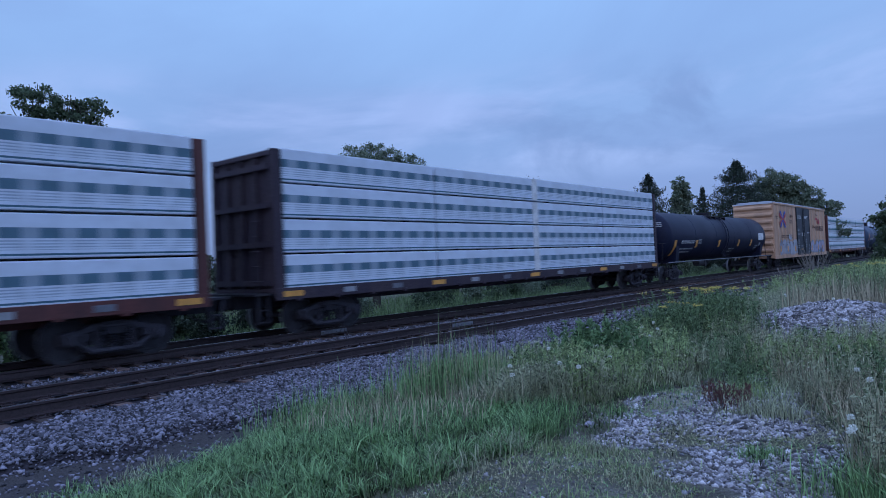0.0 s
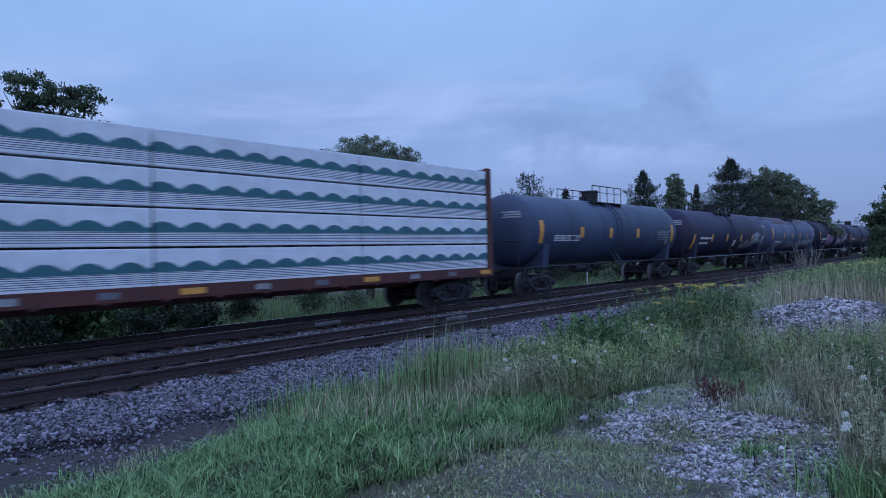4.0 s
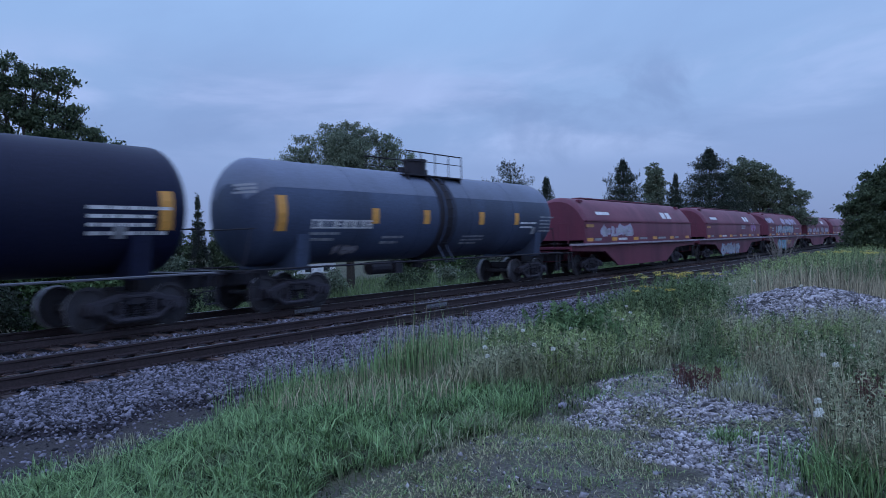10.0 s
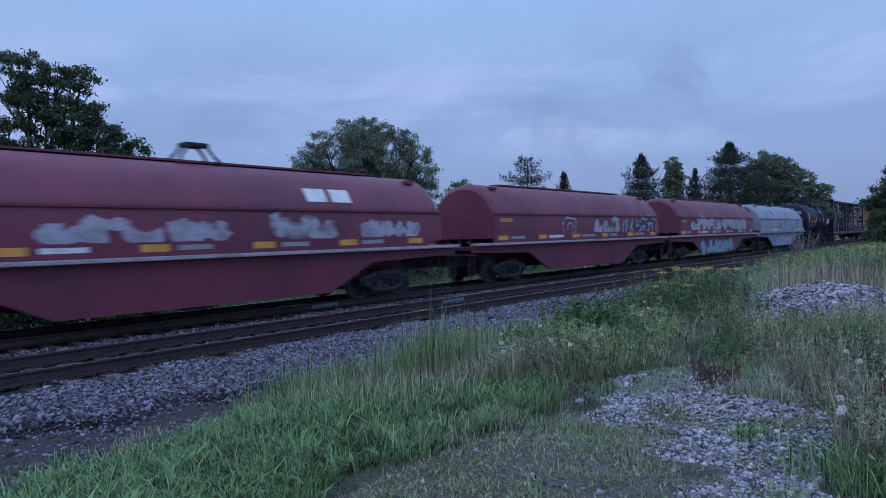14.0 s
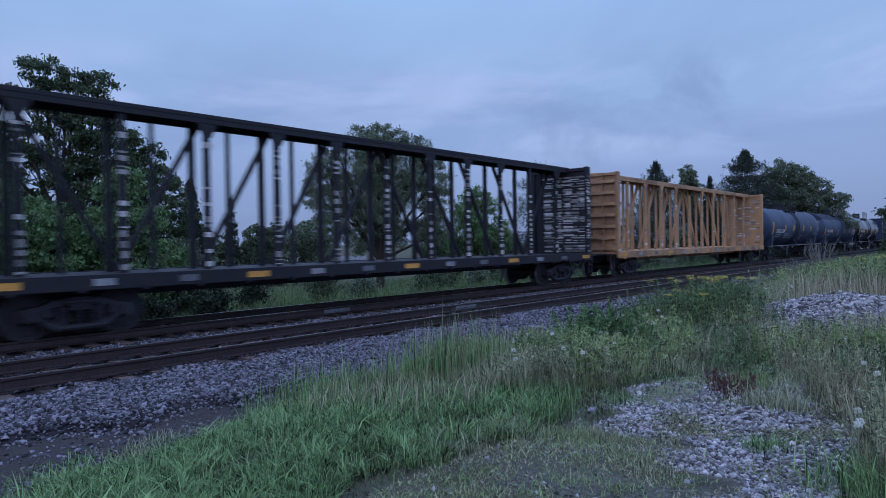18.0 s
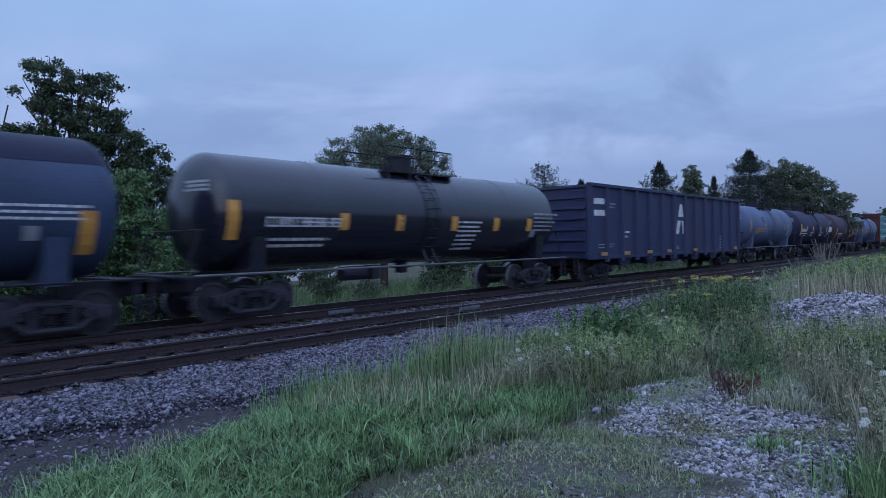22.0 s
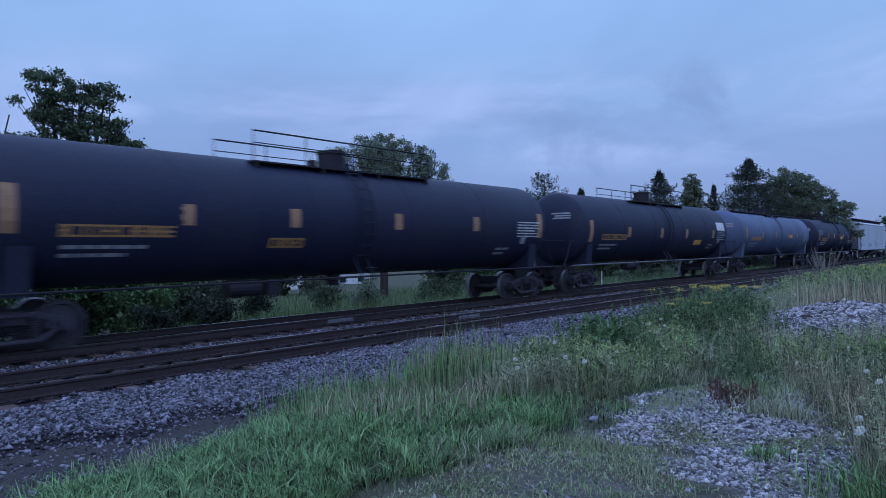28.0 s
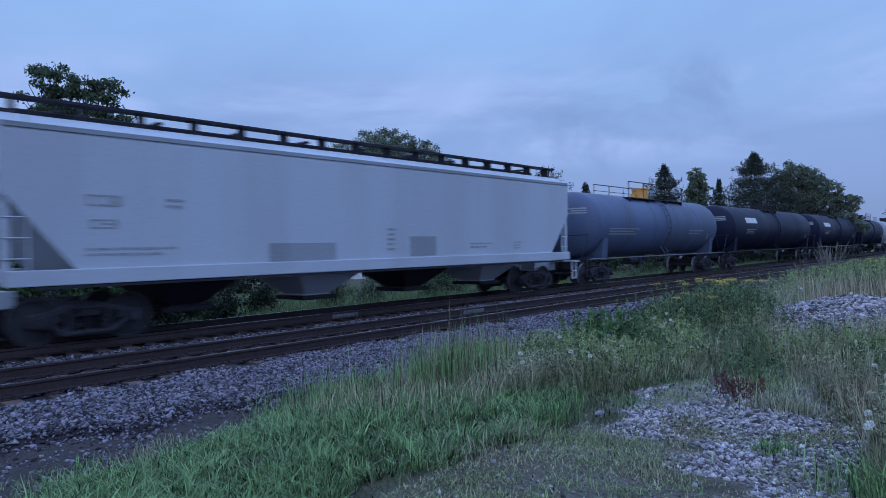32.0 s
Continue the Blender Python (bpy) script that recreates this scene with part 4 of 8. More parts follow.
def tank_car(name, u0, u1, paint, label, zc=2.62, R=1.46, top="rails", marks=(), graf=(), inset=.50, stripe=None, seed=0, band=False, manway=0.0, refl=(), dome=None, sheet_mat=None, walkway=0.0):
    """refl: reflective sheets (place, height, size); marks: writing (from, to, height, size, lines, colour), all by place along the train at 0 s."""
    rng = random.Random(seed)
    mid = (u0 + u1) / 2
    car = car_root(name, label, "tank car")
    h = (u1 - u0) / 2 - inset
    L = along(u1) - along(u0)
    # shell with dished heads and raised weld seams
    bm = bmesh.new()
    head = .62
    prof = [(-h + head * (1 - math.cos(math.pi / 2 * i / 9)), max(.001, R * math.sin(math.pi / 2 * i / 9))) for i in range(10)]
    n = 5
    for i in range(1, n):
        x = -h + head + (2 * h - 2 * head) * i / n
        prof += [(x - .035, R), (x - .03, R + .008), (x + .03, R + .008), (x + .035, R)]
    prof += [(-x, r) for x, r in reversed(prof[:10])]
    lathe_x(bm, prof, 48, zc)
    shell = part("tank_shell", bm, paint, car, smooth=True)

    def surf(x, z, lift):
        a = math.asin(max(-.98, min(.98, (z - zc) / R)))
        return (x, -(R + lift) * math.cos(a), zc + (R + lift) * math.sin(a))

    # crown sheet: rust or dark paint, on the green tank painted sky reflection
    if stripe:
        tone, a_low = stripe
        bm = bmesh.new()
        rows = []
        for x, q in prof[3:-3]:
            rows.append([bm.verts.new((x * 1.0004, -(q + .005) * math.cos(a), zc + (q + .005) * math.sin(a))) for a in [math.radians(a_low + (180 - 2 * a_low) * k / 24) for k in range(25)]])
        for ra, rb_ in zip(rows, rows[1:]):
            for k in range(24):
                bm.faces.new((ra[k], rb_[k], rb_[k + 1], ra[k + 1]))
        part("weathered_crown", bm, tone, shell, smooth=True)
    if band:
        for bx in (-.9, .9) if band == 2 else (0.0,):
            bm = bmesh.new()
            lathe_x(bm, [(bx - .45, R), (bx - .45, R + .014), (bx + .45, R + .014), (bx + .45, R)], 48, zc)
            part("centre_band", bm, M["steel"] if band == 1 else paint, shell, smooth=True)
    # manway, walkway and hand rails on the crown
    ztop = zc + R
    bm = bmesh.new()
    rise = .10 if top == "none" else .42
    cyl(bm, (manway, 0, ztop - .1), (manway, 0, ztop + rise), .40, 20)
    cyl(bm, (manway, 0, ztop + rise), (manway, 0, ztop + rise + .08), .44, 20)
    for s in (-1, 1):
        cyl(bm, (manway + s * .62, .1, ztop - .1), (manway + s * .62, .1, ztop + rise * .5), .13, 12)
    part("manway_dome", bm, dome or M["steel"], car)
    w = 1.5 if top != "long" else 3.2
    bm = bmesh.new()
    for s in (-1, 1):
        box(bm, manway, s * .72, ztop - .14, 2 * w, .42, .04)
        for i in range(4):
            box(bm, manway + (-1 + 2 * i / 3) * (w - .1), s * .75, ztop - .30, .06, .40, .30)
    if walkway:
        box(bm, 0, -.5, ztop - .06, 2 * walkway, .5, .05)
    part("crown_walkway", bm, M["steel"], car)
    if top != "none":
        for s in (-1, 1):
            bm = bmesh.new()
            zr = ztop + .62
            tube(bm, [(manway - w, s * .92, ztop - .15), (manway - w, s * .92, zr), (manway + w, s * .92, zr), (manway + w, s * .92, ztop - .15)], .022, 6)
            for i in range(1, 4):
                tube(bm, [(manway - w + 2 * w * i / 4, s * .92, ztop - .15), (manway - w + 2 * w * i / 4, s * .92, zr)], .018, 6)
            tube(bm, [(manway - w, s * .92, zr - .3), (manway + w, s * .92, zr - .3)], .014, 5)
            part("hand_rail", bm, M["steel"], car)
    # ladder up the near and the far side
    for s in (-1, 1):
        lad = None
        for dx in (-.22, .22):
            pts = []
            for i in range(9):
                a = math.radians(-42 + 100 * i / 8)
                pts.append((manway + dx, s * (R + .09) * math.cos(a), zc + (R + .09) * math.sin(a)))
            pts.insert(0, (manway + dx, s * (R + .05), 1.0))
            bm = bmesh.new()
            tube(bm, pts, .025, 6)
            if lad:
                part("stile", bm, paint, lad)
            else:
                lad = part("ladder", bm, paint, car)
        for i in range(11):
            if i < 2:
                y, z = s * (R + .06), 1.05 + .3 * i
            else:
                a = math.radians(-38 + 92 * (i - 2) / 8)
                y, z = s * (R + .09) * math.cos(a), zc + (R + .09) * math.sin(a)
            put("rung", rung_mesh(), lad, Matrix.Translation((manway, y, z)))
    # long low hand rail on both sides
    for s in (-1, 1):
        bm = bmesh.new()
        tube(bm, [(-L / 2 + .5, s * 1.46, 1.12), (L / 2 - .5, s * 1.46, 1.12)], .028, 6)
        for i in range(7):
            x = -h + 1.0 + (2 * h - 2.0) * i / 6
            tube(bm, [(x, s * 1.46, 1.12), (x, s * 1.05, 1.12)], .018, 5)
        part("side_rail", bm, M["sill_rail"] if seed % 2 else M["steel"], car)
    # saddles, outlet, sills
    tx = L / 2 - 2.2
    for s in (-1, 1):
        bm = bmesh.new()
        prism(bm, [(-1.25, 1.05), (1.25, 1.05), (1.36, 2.0), (.9, zc - .95 * R + .35), (-.9, zc - .95 * R + .35), (-1.36, 2.0)], -.22, .22, axis="x")
        part("saddle", bm, paint, car, loc=(s * tx, 0, 0))
        bm = bmesh.new()
        tube(bm, [(s * (h + .02), -1.2, 2.15), (s * (h + .12), -1.2, 2.15), (s * (h + .12), 1.2, 2.15), (s * (h + .02), 1.2, 2.15)], .02, 6)
        for y in (-1.15, 1.15):
            tube(bm, [(s * (h + .12), y, 2.15), (s * (L / 2 - .4), y, 1.1)], .02, 6)
        part("end_rail", bm, M["steel"], car)
        end_platform(car, s * (L / 2 - .35), s)
        coupler(car, s * (L / 2 - .5), s, .48)
        truck(car, s * tx)
    bm = bmesh.new()
    cyl(bm, (manway, 0, zc - R - .32), (manway, 0, zc - R + .1), .20, 14)
    box(bm, manway, 0, zc - R - .12, .6, .5, .08)
    part("bottom_outlet", bm, M["steel"], car)
    bm = bmesh.new()
    cyl(bm, (-.5, -.75, .95), (.4, -.75, .95), .2, 14)
    box(bm, .75, -.75, .95, .35, .3, .4)
    part("air_brake_tank", bm, M["steel"], car, loc=(-L * .16, 0, 0))
    # yellow reflective sheets
    for u, z, hh in refl:
        for s in (-1, 1):
            bm = bmesh.new()
            shell_patch(bm, u + .03 - mid, u + .33 - mid, z, hh, R, zc, s)
            part("reflector", bm, sheet_mat or M["reflect"], shell)
    # writing and plates
    for a_, b_, z, hh, lines, col in marks:
        bm = bmesh.new()
        if lines:
            bars(lambda a, b, q, t: shell_patch(bm, a, b, q, t, R, zc, -1, .005, 1, 2), a_ - mid, b_ - mid, z, hh, lines, rng)
        else:
            shell_patch(bm, a_ - mid, b_ - mid, z, hh, R, zc, -1, .010, 2, 3)
        part("lettering" if lines else "plate", bm, M[col], shell)
    for a_, b_, z, hh, fill, edge, k in graf:
        graffiti(shell, surf, a_ - mid, b_ - mid, z, hh, M[fill], M[edge], rng, k)
    # writing on the dished end that faces the way of travel
    for z, y0, y1 in ((3.30, -.95, -.15), (3.20, -.98, -.3), (3.10, -1.0, -.2)):
        bm = bmesh.new()
        vs = []
        for q in (z + .03, z - .03):
            for k in range(5):
                y = y0 + (y1 - y0) * k / 4
                a = math.asin(min(.99, math.hypot(y, q - zc) / R))
                vs.append(bm.verts.new((-h + head * (1 - math.cos(a)) - .008, y, q)))
        for k in range(4):
            bm.faces.new((vs[k], vs[k + 5], vs[k + 6], vs[k + 1]))
        part("lettering", bm, M["dull"], shell)
    # placard holder
    bm = bmesh.new()
    shell_patch(bm, h - 2.0, h - 1.74, zc - .55, .26, R, zc, -1, .02, 1, 2)
    part("placard", bm, M["dull"], shell)
    return car, along(mid)


def lumber_wrap(name, base, ink, ink2, wave, marks_=False):
    """Printed lumber wrap: pale sheet with a band of repeated print along each package."""
    m = bpy.data.materials.new(name)
    m.use_nodes = True
    n, l = m.node_tree.nodes, m.node_tree.links
    p = n["Principled BSDF"]
    p.inputs["Roughness"].default_value = 0.5
    tc = n.new("ShaderNodeTexCoord")
    sp = n.new("ShaderNodeSeparateXYZ")
    l.new(tc.outputs["Object"], sp.inputs[0])

    def math_(op, a, b=None):
        q = n.new("ShaderNodeMath"); q.operation = op
        for i, v in enumerate((a, b)):
            if v is None:
                continue
            if isinstance(v, (int, float)):
                q.inputs[i].default_value = v
            else:
                l.new(v, q.inputs[i])
        return q.outputs[0]
    x, z = sp.outputs["X"], sp.outputs["Z"]
    cell = math_("FRACT", math_("MULTIPLY", x, 1 / .62))
    if wave:
        # rounded hills along the lower half
        hill = math_("MULTIPLY", math_("ABSOLUTE", math_("SINE", math_("MULTIPLY", x, math.pi / .80))), .15)
        inband = math_("MULTIPLY", math_("LESS_THAN", z, math_("ADD", hill, -.02)), math_("GREATER_THAN", z, -.10))
        line = math_("GREATER_THAN", math_("SINE", math_("MULTIPLY", z, 150)), .2)
        low = math_("MULTIPLY", math_("LESS_THAN", z, -.10), math_("MULTIPLY", line, math_("GREATER_THAN", z, -.34)))
        mask1 = inband
        mask2 = math_("MULTIPLY", low, .9)
        top = math_("MULTIPLY", math_("GREATER_THAN", z, .12), math_("LESS_THAN", z, .20))
        extra = math_("MULTIPLY", math_("MULTIPLY", math_("GREATER_THAN", cell, .35), math_("LESS_THAN", cell, .8)), math_("MULTIPLY", top, .0))
    elif marks_:
        # green sheet: a row of short white marks with a thinner line under them
        sq = math_("MULTIPLY", math_("GREATER_THAN", math_("FRACT", math_("MULTIPLY", x, 1 / .93)), .45), math_("MULTIPLY", math_("GREATER_THAN", z, .01), math_("LESS_THAN", z, .12)))
        thin = math_("MULTIPLY", math_("GREATER_THAN", math_("FRACT", math_("MULTIPLY", x, 1 / .93)), .52), math_("MULTIPLY", math_("GREATER_THAN", z, -.12), math_("LESS_THAN", z, -.07)))
        mask1 = math_("MAXIMUM", sq, thin)
        nw = n.new("ShaderNodeTexNoise")
        nw.inputs["Scale"].default_value, nw.inputs["Detail"].default_value = 3.0, 2
        mw = n.new("ShaderNodeMapping"); mw.inputs["Scale"].default_value = (.16, 1, 6.0)
        l.new(tc.outputs["Object"], mw.inputs[0]); l.new(mw.outputs[0], nw.inputs["Vector"])
        mask2 = math_("MULTIPLY", math_("GREATER_THAN", nw.outputs["Fac"], .57), math_("LESS_THAN", z, -.02))
    else:
        ce = math_("FRACT", math_("MULTIPLY", x, 1 / .68))
        sq = math_("MULTIPLY", math_("GREATER_THAN", ce, .46), math_("MULTIPLY", math_("GREATER_THAN", z, -.05), math_("LESS_THAN", z, .15)))
        pale = math_("MULTIPLY", .62, math_("MULTIPLY", math_("GREATER_THAN", z, -.05), math_("LESS_THAN", z, .15)))
        foot = math_("MULTIPLY", math_("GREATER_THAN", z, -.375), math_("LESS_THAN", z, -.335))
        mask1 = math_("MAXIMUM", math_("MAXIMUM", math_("MULTIPLY", sq, .95), pale), foot)
        rows = math_("MULTIPLY", math_("GREATER_THAN", math_("SINE", math_("MULTIPLY", z, 110)), .1), math_("MULTIPLY", math_("GREATER_THAN", z, -.27), math_("LESS_THAN", z, -.07)))
        mask2 = math_("MULTIPLY", rows, math_("ADD", .25, math_("MULTIPLY", math_("GREATER_THAN", ce, .3), .5)))
    nz = n.new("ShaderNodeTexNoise")
    nz.inputs["Scale"].default_value, nz.inputs["Detail"].default_value = 2.5, 6
    l.new(tc.outputs["Object"], nz.inputs["Vector"])
    m1 = n.new("ShaderNodeMix"); m1.data_type = "RGBA"
    m1.inputs[6].default_value, m1.inputs[7].default_value = (*base, 1), (*ink, 1)
    l.new(mask1, m1.inputs[0])
    m2 = n.new("ShaderNodeMix"); m2.data_type = "RGBA"
    m2.inputs[7].default_value = (*ink2, 1)
    l.new(m1.outputs[2], m2.inputs[6])
    l.new(mask2, m2.inputs[0])
    hs = n.new("ShaderNodeHueSaturation")
    mr = n.new("ShaderNodeMapRange")
    mr.inputs["To Min"].default_value, mr.inputs["To Max"].default_value = .75, 1.2
    l.new(nz.outputs["Fac"], mr.inputs[0])
    l.new(mr.outputs[0], hs.inputs["Value"])
    l.new(m2.outputs[2], hs.inputs["Color"])
    l.new(hs.outputs[0], p.inputs["Base Color"])
    b = n.new("ShaderNodeBump"); b.inputs["Strength"].default_value = .5; b.inputs["Distance"].default_value = .05
    l.new(nz.outputs["Fac"], b.inputs["Height"])
    l.new(b.outputs[0], p.inputs["Normal"])
    return m


WRAP = dict(
    white=lumber_wrap("white_lumber_wrap", (.60, .66, .75), (.045, .12, .17), (.26, .33, .42), False),
    wave=lumber_wrap("white_lumber_wrap_with_hills", (.70, .74, .80), (.035, .14, .17), (.06, .06, .10), True),
    green=lumber_wrap("green_lumber_wrap", (.035, .20, .19), (.55, .66, .68), (.018, .085, .09), False, True),
)


STRIP = {}


def strip_mesh(name="torn_strip", mat=None):
    if name not in STRIP:
        bm = bmesh.new()
        box(bm, 0, 0, 0, 1, 1, 1)
        STRIP[name] = mesh_of(name, bm, mat or M["plastic"])
    return STRIP[name]


def centerbeam(name, u0, u1, b0, b1, paint, label, load="", tiers=4, seed=0, cuts=(), ltop=4.76, torn=1.0, pw=.075):
    """A centerbeam flat car. b0, b1: the outer faces of its end bulkheads."""
    rng = random.Random(seed)
    car = car_root(name, label, "centerbeam car")
    mid = (b0 + b1) / 2
    L = b1 - b0
    h = L / 2
    top = 4.86 if not load else 4.68
    bm = bmesh.new()
    box(bm, 0, 0, 1.16, L, 2.7, .08)
    box(bm, 0, 0, .92, L, .6, .4)
    part("deck", bm, paint, car)
    for s in (-1, 1):
        bm = bmesh.new()
        box(bm, 0, s * 1.38, 1.07, L, .09, .30, .01)
        for i in range(18):
            box(bm, -h + L * (i + .5) / 18, s * 1.40, .93, .12, .12, .10)
        sill = part("side_sill", bm, paint, car)
        for i in range(13):
            bm = bmesh.new()
            x = -h + .5 + (L - 1) * i / 12
            box(bm, x, s * 1.433, 1.07, .42 if i % 3 else .6, .008, .14)
            part("reflector" if i % 3 == 0 else "lettering", bm, M["reflect"] if i % 3 == 0 else M["dull" if i % 3 == 1 else "sill_rail"], sill)
    for e in (-1, 1):
        bm = bmesh.new()
        box(bm, e * (h - .12), 0, 2.85 + (top - 4.68) / 2, .05, 2.7, 3.4 + top - 4.68)
        bulk = part("bulkhead", bm, paint, car)
        for s in (-1, 1):
            bm = bmesh.new()
            box(bm, e * (h - .13), s * 1.33, 2.9 + (top - 4.68) / 2, .26, .16, 3.62 + top - 4.68, .02)
            part("corner_post", bm, paint, bulk)
        nr = 4 if load else 7
        for i in range(nr):
            bm = bmesh.new()
            prism(bm, [(-.10, -.06), (.06, -.07), (.06, .07), (-.10, .06)] if e > 0 else [(.10, -.06), (.10, .06), (-.06, .07), (-.06, -.07)], -1.25, 1.25)
            part("bulkhead_rib", bm, paint, bulk, loc=(e * (h - .02), 0, 1.35 + i * (top - 1.75) / (nr - 1)))
        for y in (-.62, .05, .68):
            bm = bmesh.new()
            box(bm, e * (h - .055), y, 2.85 + (top - 4.68) / 2, .11, .10, 3.36 + top - 4.68, .01)
            part("bulkhead_rib", bm, paint, bulk)
        bm = bmesh.new()
        box(bm, e * (h - .12), 0, top - .06, .26, 2.7, .12)
        part("bulkhead_cap", bm, paint, bulk)
        for i in range(5):
            bm = bmesh.new()
            tube(bm, [(e * (h + .10), -.95, 1.4 + i * .38), (e * (h + .10), -.55, 1.4 + i * .38)], .016, 5)
            part("ladder_rung", bm, paint, bulk)
        end_platform(car, e * (h + .5), e, 2.6)
        reach = ((along(u1) - along(mid)) if e > 0 else (along(mid) - along(u0))) - h - .3
        coupler(car, e * (h + .3), e, max(.5, reach))
        truck(car, e * (h - 1.95))
    # the centre truss
    bm = bmesh.new()
    box(bm, 0, 0, top, L - .3, .92, .10, .01)
    box(bm, 0, -.42, top - .09, L - .3, .06, .16)
    box(bm, 0, .42, top - .09, L - .3, .06, .16)
    part("top_chord", bm, paint, car)
    n = 20
    for i in range(n + 1):
        x = -h + 1.1 + (L - 2.2) * i / n
        for s in (-1, 1):
            # main posts at every second place on both faces, slim ones between on the far face
            if i % 2 and (s < 0 or load):
                continue
            pq = pw * (.62 if i % 2 else 1.1)
            bm = bmesh.new()
            prism(bm, [(-pq, 1.2), (pq, 1.2), (pq * .8, top - .1), (-pq * .8, top - .1)], -.05, .05)
            part("post", bm, paint, car, loc=(x, s * .36, 0))
            if s < 0 and not load:
                z = 1.25
                while z < 4.3:
                    hh = rng.uniform(.03, .20)
                    if rng.random() < (.9 if z < 2.4 else .45) * torn:
                        put("torn_strip", strip_mesh(), car, Matrix.Translation((x + rng.uniform(-.02, .02), s * .36 - .053, z + hh / 2)) @ Matrix.Diagonal((rng.uniform(1.9, 2.5) * pw * (1.0 if rng.random() < .8 else 1.3), .006, hh * .8, 1)))
                    z += hh + rng.uniform(.02, .10)
        # braces span two panels: falling outward, the last one rising
        if i < n - 1 and i % 2 == 0:
            x2 = -h + 1.1 + (L - 2.2) * (i + 2) / n
            fall = (i >= n / 2) != (i == 0 or i == n - 2)
            bm = bmesh.new()
            a, b = ((x, top - .15), (x2, 1.25)) if fall else ((x, 1.25), (x2, top - .15))
            dx, dz = b[0] - a[0], b[1] - a[1]
            k = .8 * pw / math.hypot(dx, dz)
            prism(bm, [(a[0] - dz * k, a[1] + dx * k), (a[0] + dz * k, a[1] - dx * k), (b[0] + dz * k, b[1] - dx * k), (b[0] - dz * k, b[1] + dx * k)], -.04, .04)
            part("diagonal", bm, paint, car)
            bm = bmesh.new()
            q = x if fall else x2
            prism(bm, [(q - .3, top - .1), (q + .3, top - .1), (q + .1, top - .5), (q - .1, top - .5)], -.44, -.41)
            part("gusset", bm, paint, car)
    # torn plastic and scuffs on the inner face and the posts of the bulkheads
    if not load:
        for e in (-1, 1):
            for s in (-1, 1):
                z = 1.3
                while z < 4.5:
                    hh = rng.uniform(.03, .12)
                    for y0 in (-1.1, -.75, -.4, .1, .6):
                        if rng.random() < .62 * torn:
                            w = rng.uniform(.2, .55)
                            put("torn_strip", strip_mesh(), car, Matrix.Translation((e * (h - .15 - .01), y0 + rng.uniform(-.05, .05), z)) @ Matrix.Diagonal((.012, w, hh * .8, 1)))
                    if rng.random() < .8 * torn:
                        put("torn_strip", strip_mesh(), car, Matrix.Translation((e * (h - .22) + rng.uniform(-.06, .06), s * 1.412, z)) @ Matrix.Diagonal((rng.uniform(.16, .3), .006, hh, 1)))
                    z += hh + .05
                if s > 0:
                    break
    if load:
        hh = (ltop - 1.18) / tiers
        edges = [-h + .28] + [c - mid for c in cuts] + [h - .28]
        spans = []
        for a, b in zip(edges, edges[1:]):
            k = max(1, round((b - a) / 5.4))
            spans += [(a + (b - a) * i / k, a + (b - a) * (i + 1) / k) for i in range(k)]
        for s in (-1, 1):
            for c, (a, b) in enumerate(spans):
                for t in range(tiers):
                    w = b - a - rng.uniform(.02, .07)
                    bm = bmesh.new()
                    box(bm, 0, 0, 0, w, .98, hh - .045, .03)
                    part("lumber_package", bm, WRAP[load], car, loc=((a + b) / 2, s * (.90 + rng.uniform(-.012, .012)), 1.18 + hh * (t + .5)), label="wrapped lumber package" if c + t == 0 else "")
                    for q in (-.3, .3):
                        put("dunnage", strip_mesh("dunnage", M["steel"]), car, Matrix.Translation(((a + b) / 2 + q * w, s * .90, 1.18 + hh * t + .02)) @ Matrix.Diagonal((.08, .9, .036, 1)))
                    if load == "white" and s < 0 and any(abs(b - (q - mid)) < .01 for q in cuts):
                        bm = bmesh.new()
                        box(bm, b, -1.405, 1.18 + hh * (t + .5), .36, .014, hh - .07)
                        part("wrap_flap", bm, M["white"], car)
                    if load == "green" and s < 0:
                        for x0 in (b - .75, ):
                            flat_bars(car, -1.408, x0, x0 + .6, 1.18 + hh * (t + .62), .2, 2, "white", rng)
    return car, along(mid)


def flat_bars(parent, y, x0, x1, z, h, lines, col, rng, name="lettering"):
    bm = bmesh.new()
    bars(lambda a, b, q, t: box(bm, (a + b) / 2, y, q, b - a, .006, t), x0, x1, z, h, lines, rng)
    return part(name, bm, M[col], parent)


